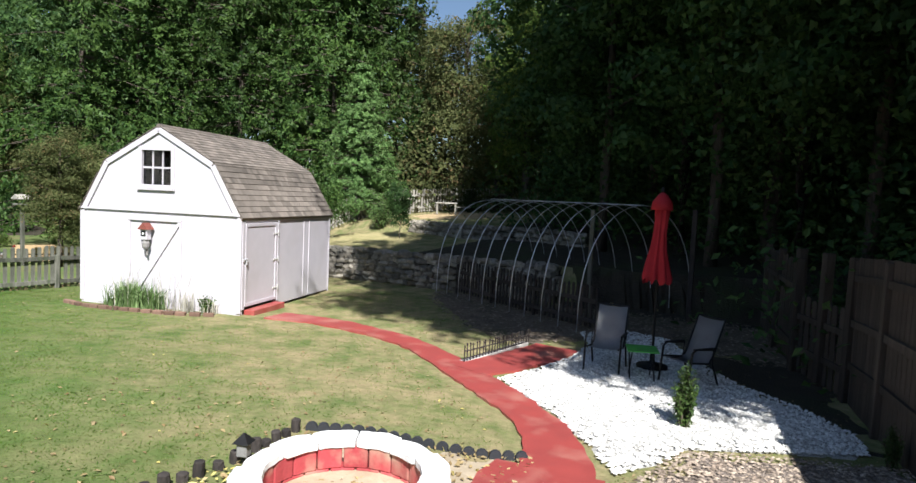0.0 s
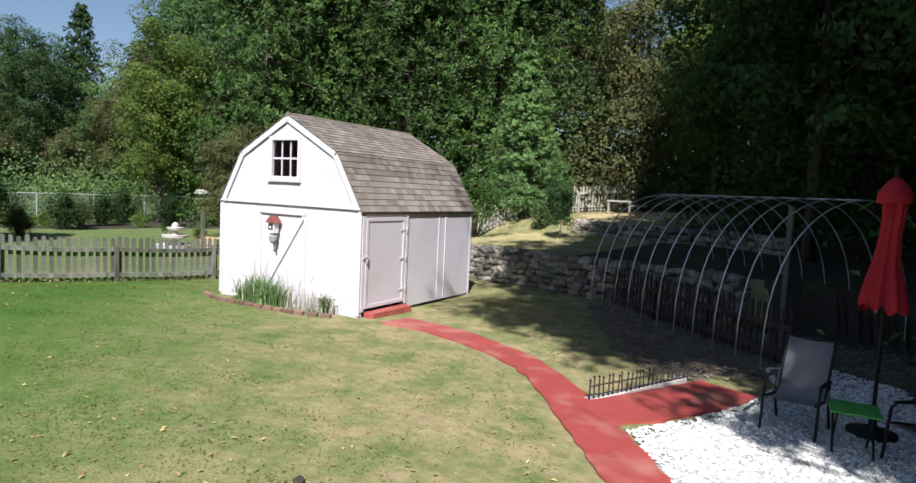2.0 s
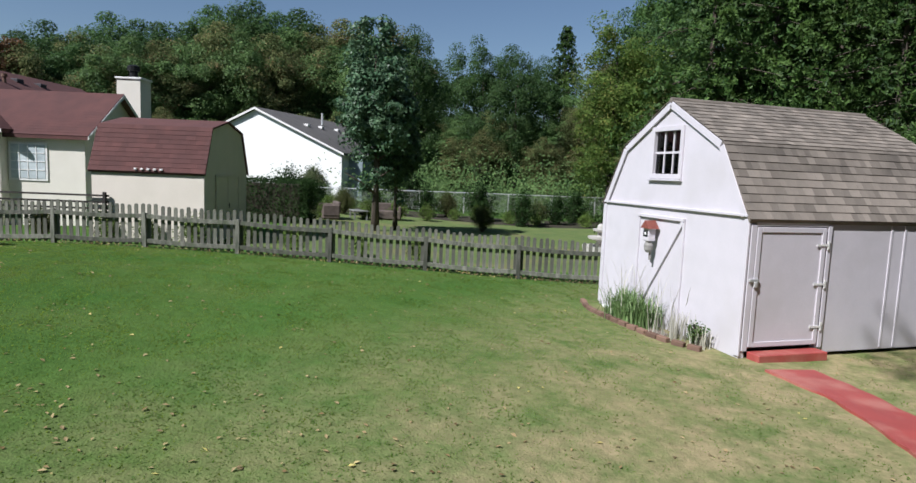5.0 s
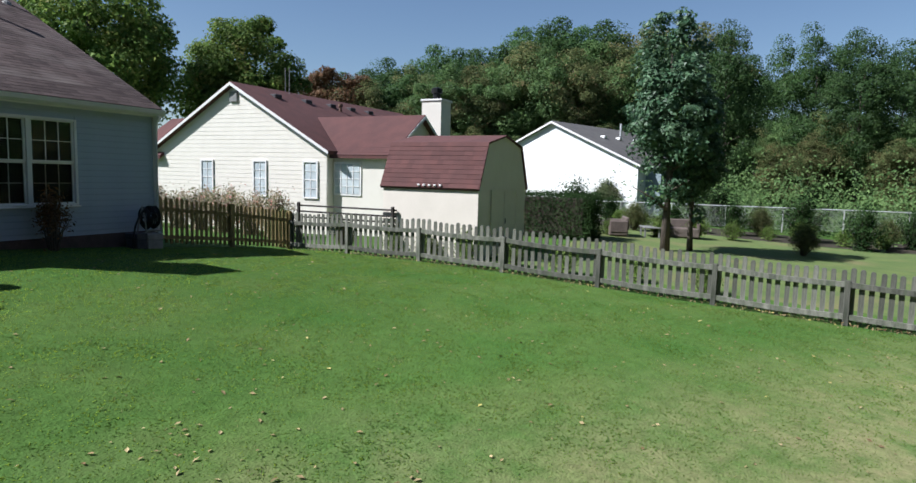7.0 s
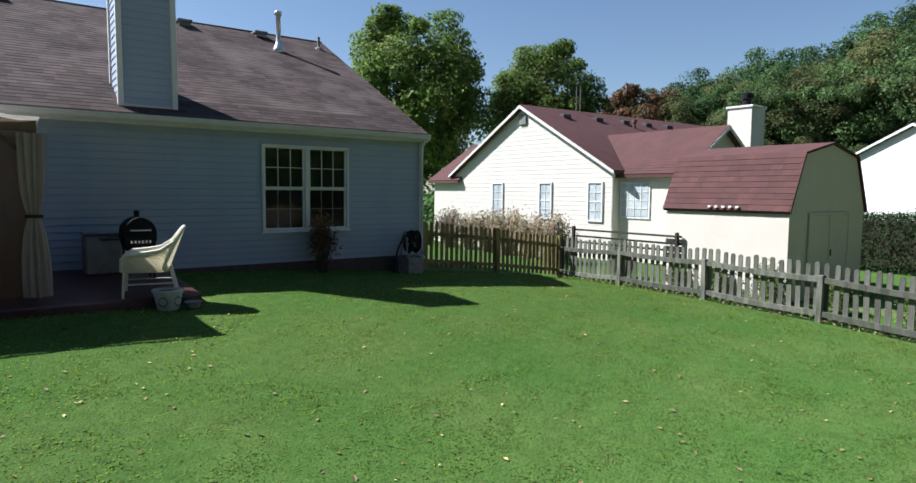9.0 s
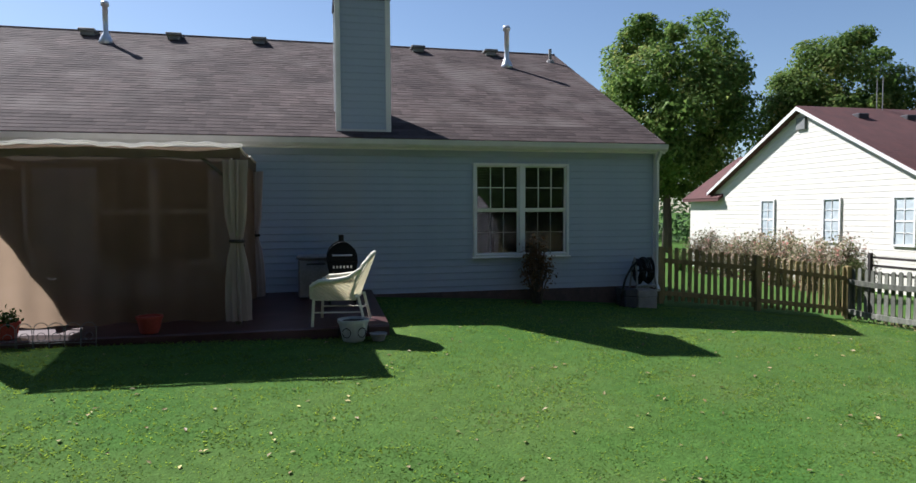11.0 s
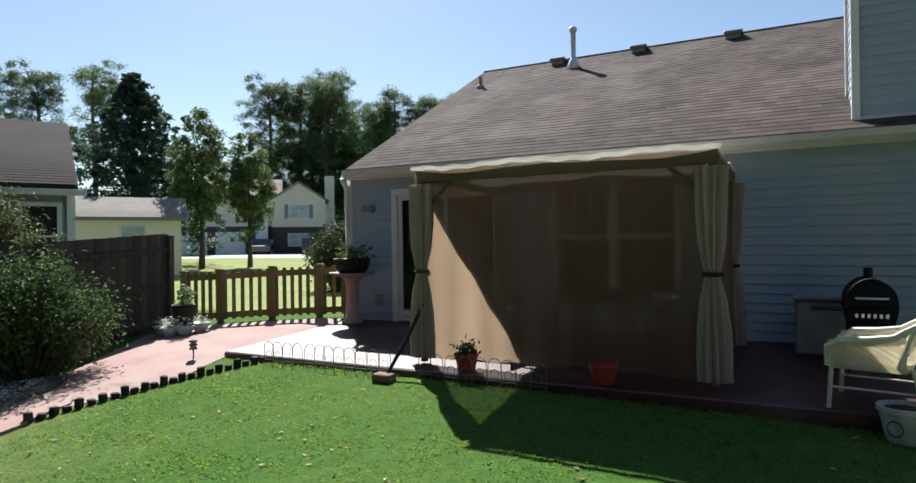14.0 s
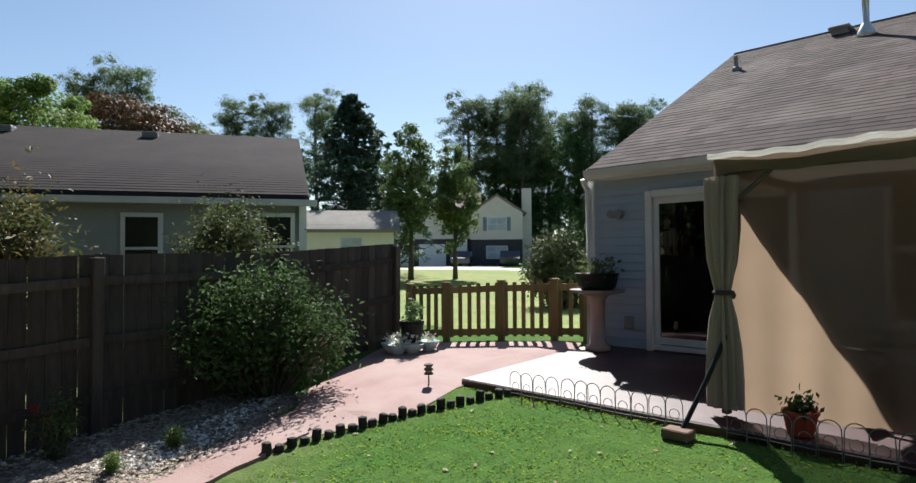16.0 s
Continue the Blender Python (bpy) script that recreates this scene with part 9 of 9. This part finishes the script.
def in_poly(poly, x, y):
    r = np.zeros(len(x), bool)
    for (ax, ay), (bx, by) in zip(poly, poly[1:] + poly[:1]):
        c = (ay > y) != (by > y)
        r ^= c & (x < (bx - ax) * (y - ay) / (by - ay + 1e-12) + ax)
    return r


line = np.array([(p.x, p.y) for p in resample([(*p, 0) for p in MAIN_PATH], 0.2)])


def on_lawn(x, y):
    k = np.ones(len(x), bool)
    for poly in (APRON, GRAVEL, MULCH, HOOPBED, PITBED):
        k &= ~in_poly(poly, x, y)
    d = np.min(np.hypot(x[:, None] - line[:, 0], y[:, None] - line[:, 1]), 1) if len(x) else np.zeros(0)
    k &= d > 0.46
    k &= ~((x > -7.45) & (x < 0.35) & (y < -4.12)) & (y > -6.8)
    k &= ~((np.abs(x + 4.05) < 0.6) & (y > 7.8) & (y < 10.4))
    lx, ly = x + 11.87, y - 8.22
    u, v = lx * 0.961 + ly * 0.276, -lx * 0.276 + ly * 0.961
    k &= ~((np.abs(u) < 2.0) & (v > -0.75) & (v < 4.1))
    return k


gxs, gys = [], []
for _ in range(10):
    a, b = scatter(36000, -16.6, 0.6, -6.6, 13.5, on_lawn)
    gxs.append(a)
    gys.append(b)
x, y = np.concatenate(gxs), np.concatenate(gys)
# thinner growth where the lawn is dry
k = rs.uniform(0, 1, len(x)) < 1.0 - 0.78 * np.clip((0.55 * x + y + 2.6) / 5.6, 0, 1)
x, y = x[k], y[k]
n = len(x)
z = land_z(x, y)
a = rs.uniform(0, 6.28, n)
h = rs.uniform(0.006, 0.018, n)
w = rs.uniform(0.006, 0.011, n)
lean = rs.uniform(-0.04, 0.04, (n, 2))
vs = np.stack([np.stack([x - np.cos(a) * w, y - np.sin(a) * w, z - 0.005], 1), np.stack([x + np.cos(a) * w, y + np.sin(a) * w, z - 0.005], 1), np.stack([x + lean[:, 0], y + lean[:, 1], z + h], 1)], 1).reshape(-1, 3)
tagged(new("grass", raw_mesh("grass", vs, np.arange(3 * n).reshape(n, 3), L_GRASS)), "short mown grass blades on the lawn", "grass", kind="stuff")

x, y = scatter(7600, -16.4, 1.0, -5.5, 13.0, lambda x, y: on_lawn(x, y) & (rs.uniform(0, 1, len(x)) < 0.22 + 0.6 * ((x > -7) & (y > 1))))
p = np.stack([x, y, land_z(x, y) + 0.012], 1)
v, q = leaf_cards(p, np.zeros_like(p) + np.array([0, 0, 2.2]), 0.024, rs, 0.5, 0.55)
tagged(new("fallen_leaves", raw_mesh("fallen_leaves", v, q, L_FALLEN)), "scattered brown and yellow fallen leaves", "leaves", kind="stuff")
x, y = scatter(1500, -4.3, -1.8, 2.0, 5.2, lambda x, y: in_poly(PITBED, x, y) & (np.hypot(x - PX, y - PY) > 0.78))
x2, y2 = scatter(260, -3.2, -2.1, 2.7, 3.7, lambda x, y: np.hypot(x - PX, y - PY) < 0.48)
p = np.vstack([np.stack([x, y, land_z(x, y) + 0.03], 1), np.stack([x2, y2, 0 * x2 + pz + 0.075], 1)])
v, q = leaf_cards(p, np.zeros_like(p) + np.array([0, 0, 1.0]), 0.028, rs, 0.5, 0.6)
tagged(new("leaf_litter", raw_mesh("leaf_litter", v, q, L_FALLEN)), "dry brown leaf litter in and round the pit", "leaves", kind="stuff")


line_w = np.array([(p.x, p.y) for p in resample([(*p, 0) for p in WEST], 0.03)])
line_w = line_w + rs.normal(size=line_w.shape) * np.array([0.05, 0.02])
p = np.stack([line_w[:, 0] + 0.05, line_w[:, 1], land_z(line_w[:, 0], line_w[:, 1]) + rs.uniform(0.01, 0.07, len(line_w))], 1)
v, q = leaf_cards(p, np.zeros_like(p) + np.array([0.8, 0, 0.2]), 0.03, rs, 0.3, 0.35)
tagged(new("leaf_litter", raw_mesh("leaf_litter", v, q, L_FALLEN)), "dry leaves and stubble along the picket fence", "leaves", kind="stuff")


def chips(name, label, poly, n, size, material, flat=0.5, category="gravel", seed=1):
    rs = np.random.RandomState(seed)
    P = np.array(poly)
    x, y = rs.uniform(P[:, 0].min(), P[:, 0].max(), n), rs.uniform(P[:, 1].min(), P[:, 1].max(), n)
    k = in_poly(poly, x, y)
    x, y = x[k], y[k]
    n = len(x)
    z = land_z(x, y) + 0.03
    octa = np.array([(1, 0, 0), (0, 1, 0), (-1, 0, 0), (0, -1, 0), (0, 0, 1), (0, 0, -1)], float)
    faces = np.array([(0, 1, 4), (1, 2, 4), (2, 3, 4), (3, 0, 4), (1, 0, 5), (2, 1, 5), (3, 2, 5), (0, 3, 5)])
    s = size * rs.uniform(0.5, 1.5, (n, 1, 1)) * np.concatenate([rs.uniform(0.7, 1.3, (n, 1, 2)), rs.uniform(0.7, 1.2, (n, 1, 1)) * flat], 2)
    a = rs.uniform(0, 6.28, n)
    v = octa[None] * s * rs.uniform(0.7, 1.2, (n, 6, 1))
    c, sn = np.cos(a)[:, None], np.sin(a)[:, None]
    vx, vy = v[..., 0] * c - v[..., 1] * sn, v[..., 0] * sn + v[..., 1] * c
    v = np.stack([vx + x[:, None], vy + y[:, None], v[..., 2] + z[:, None]], -1).reshape(-1, 3)
    f = (faces[None] + 6 * np.arange(n)[:, None, None]).reshape(-1, 3)
    tagged(new(name, raw_mesh(name, v, f, material)), label, category, kind="stuff")


chips("gravel", "white marble chippings", GRAVEL, 26000, 0.022, M_PEBBLE, 0.7, seed=131)
chips("bark_chips", "brown and grey bark chips", MULCH, 34000, 0.019, M_CHIP, 0.4, "mulch", seed=132)
WHITESTRIP = [(0.72, -0.9), (0.95, -1.75), (1.7, -2.7), (2.0, -2.5), (1.5, -1.6), (1.25, -0.6)]
chips("gravel", "thin scatter of white chippings beside the path", WHITESTRIP, 1100, 0.02, M_PEBBLE, 0.7, seed=133)
chips("litter", "dull woody litter on the bare soil", HOOPBED, 6000, 0.03, M_TWIG, 0.3, "litter", seed=134)
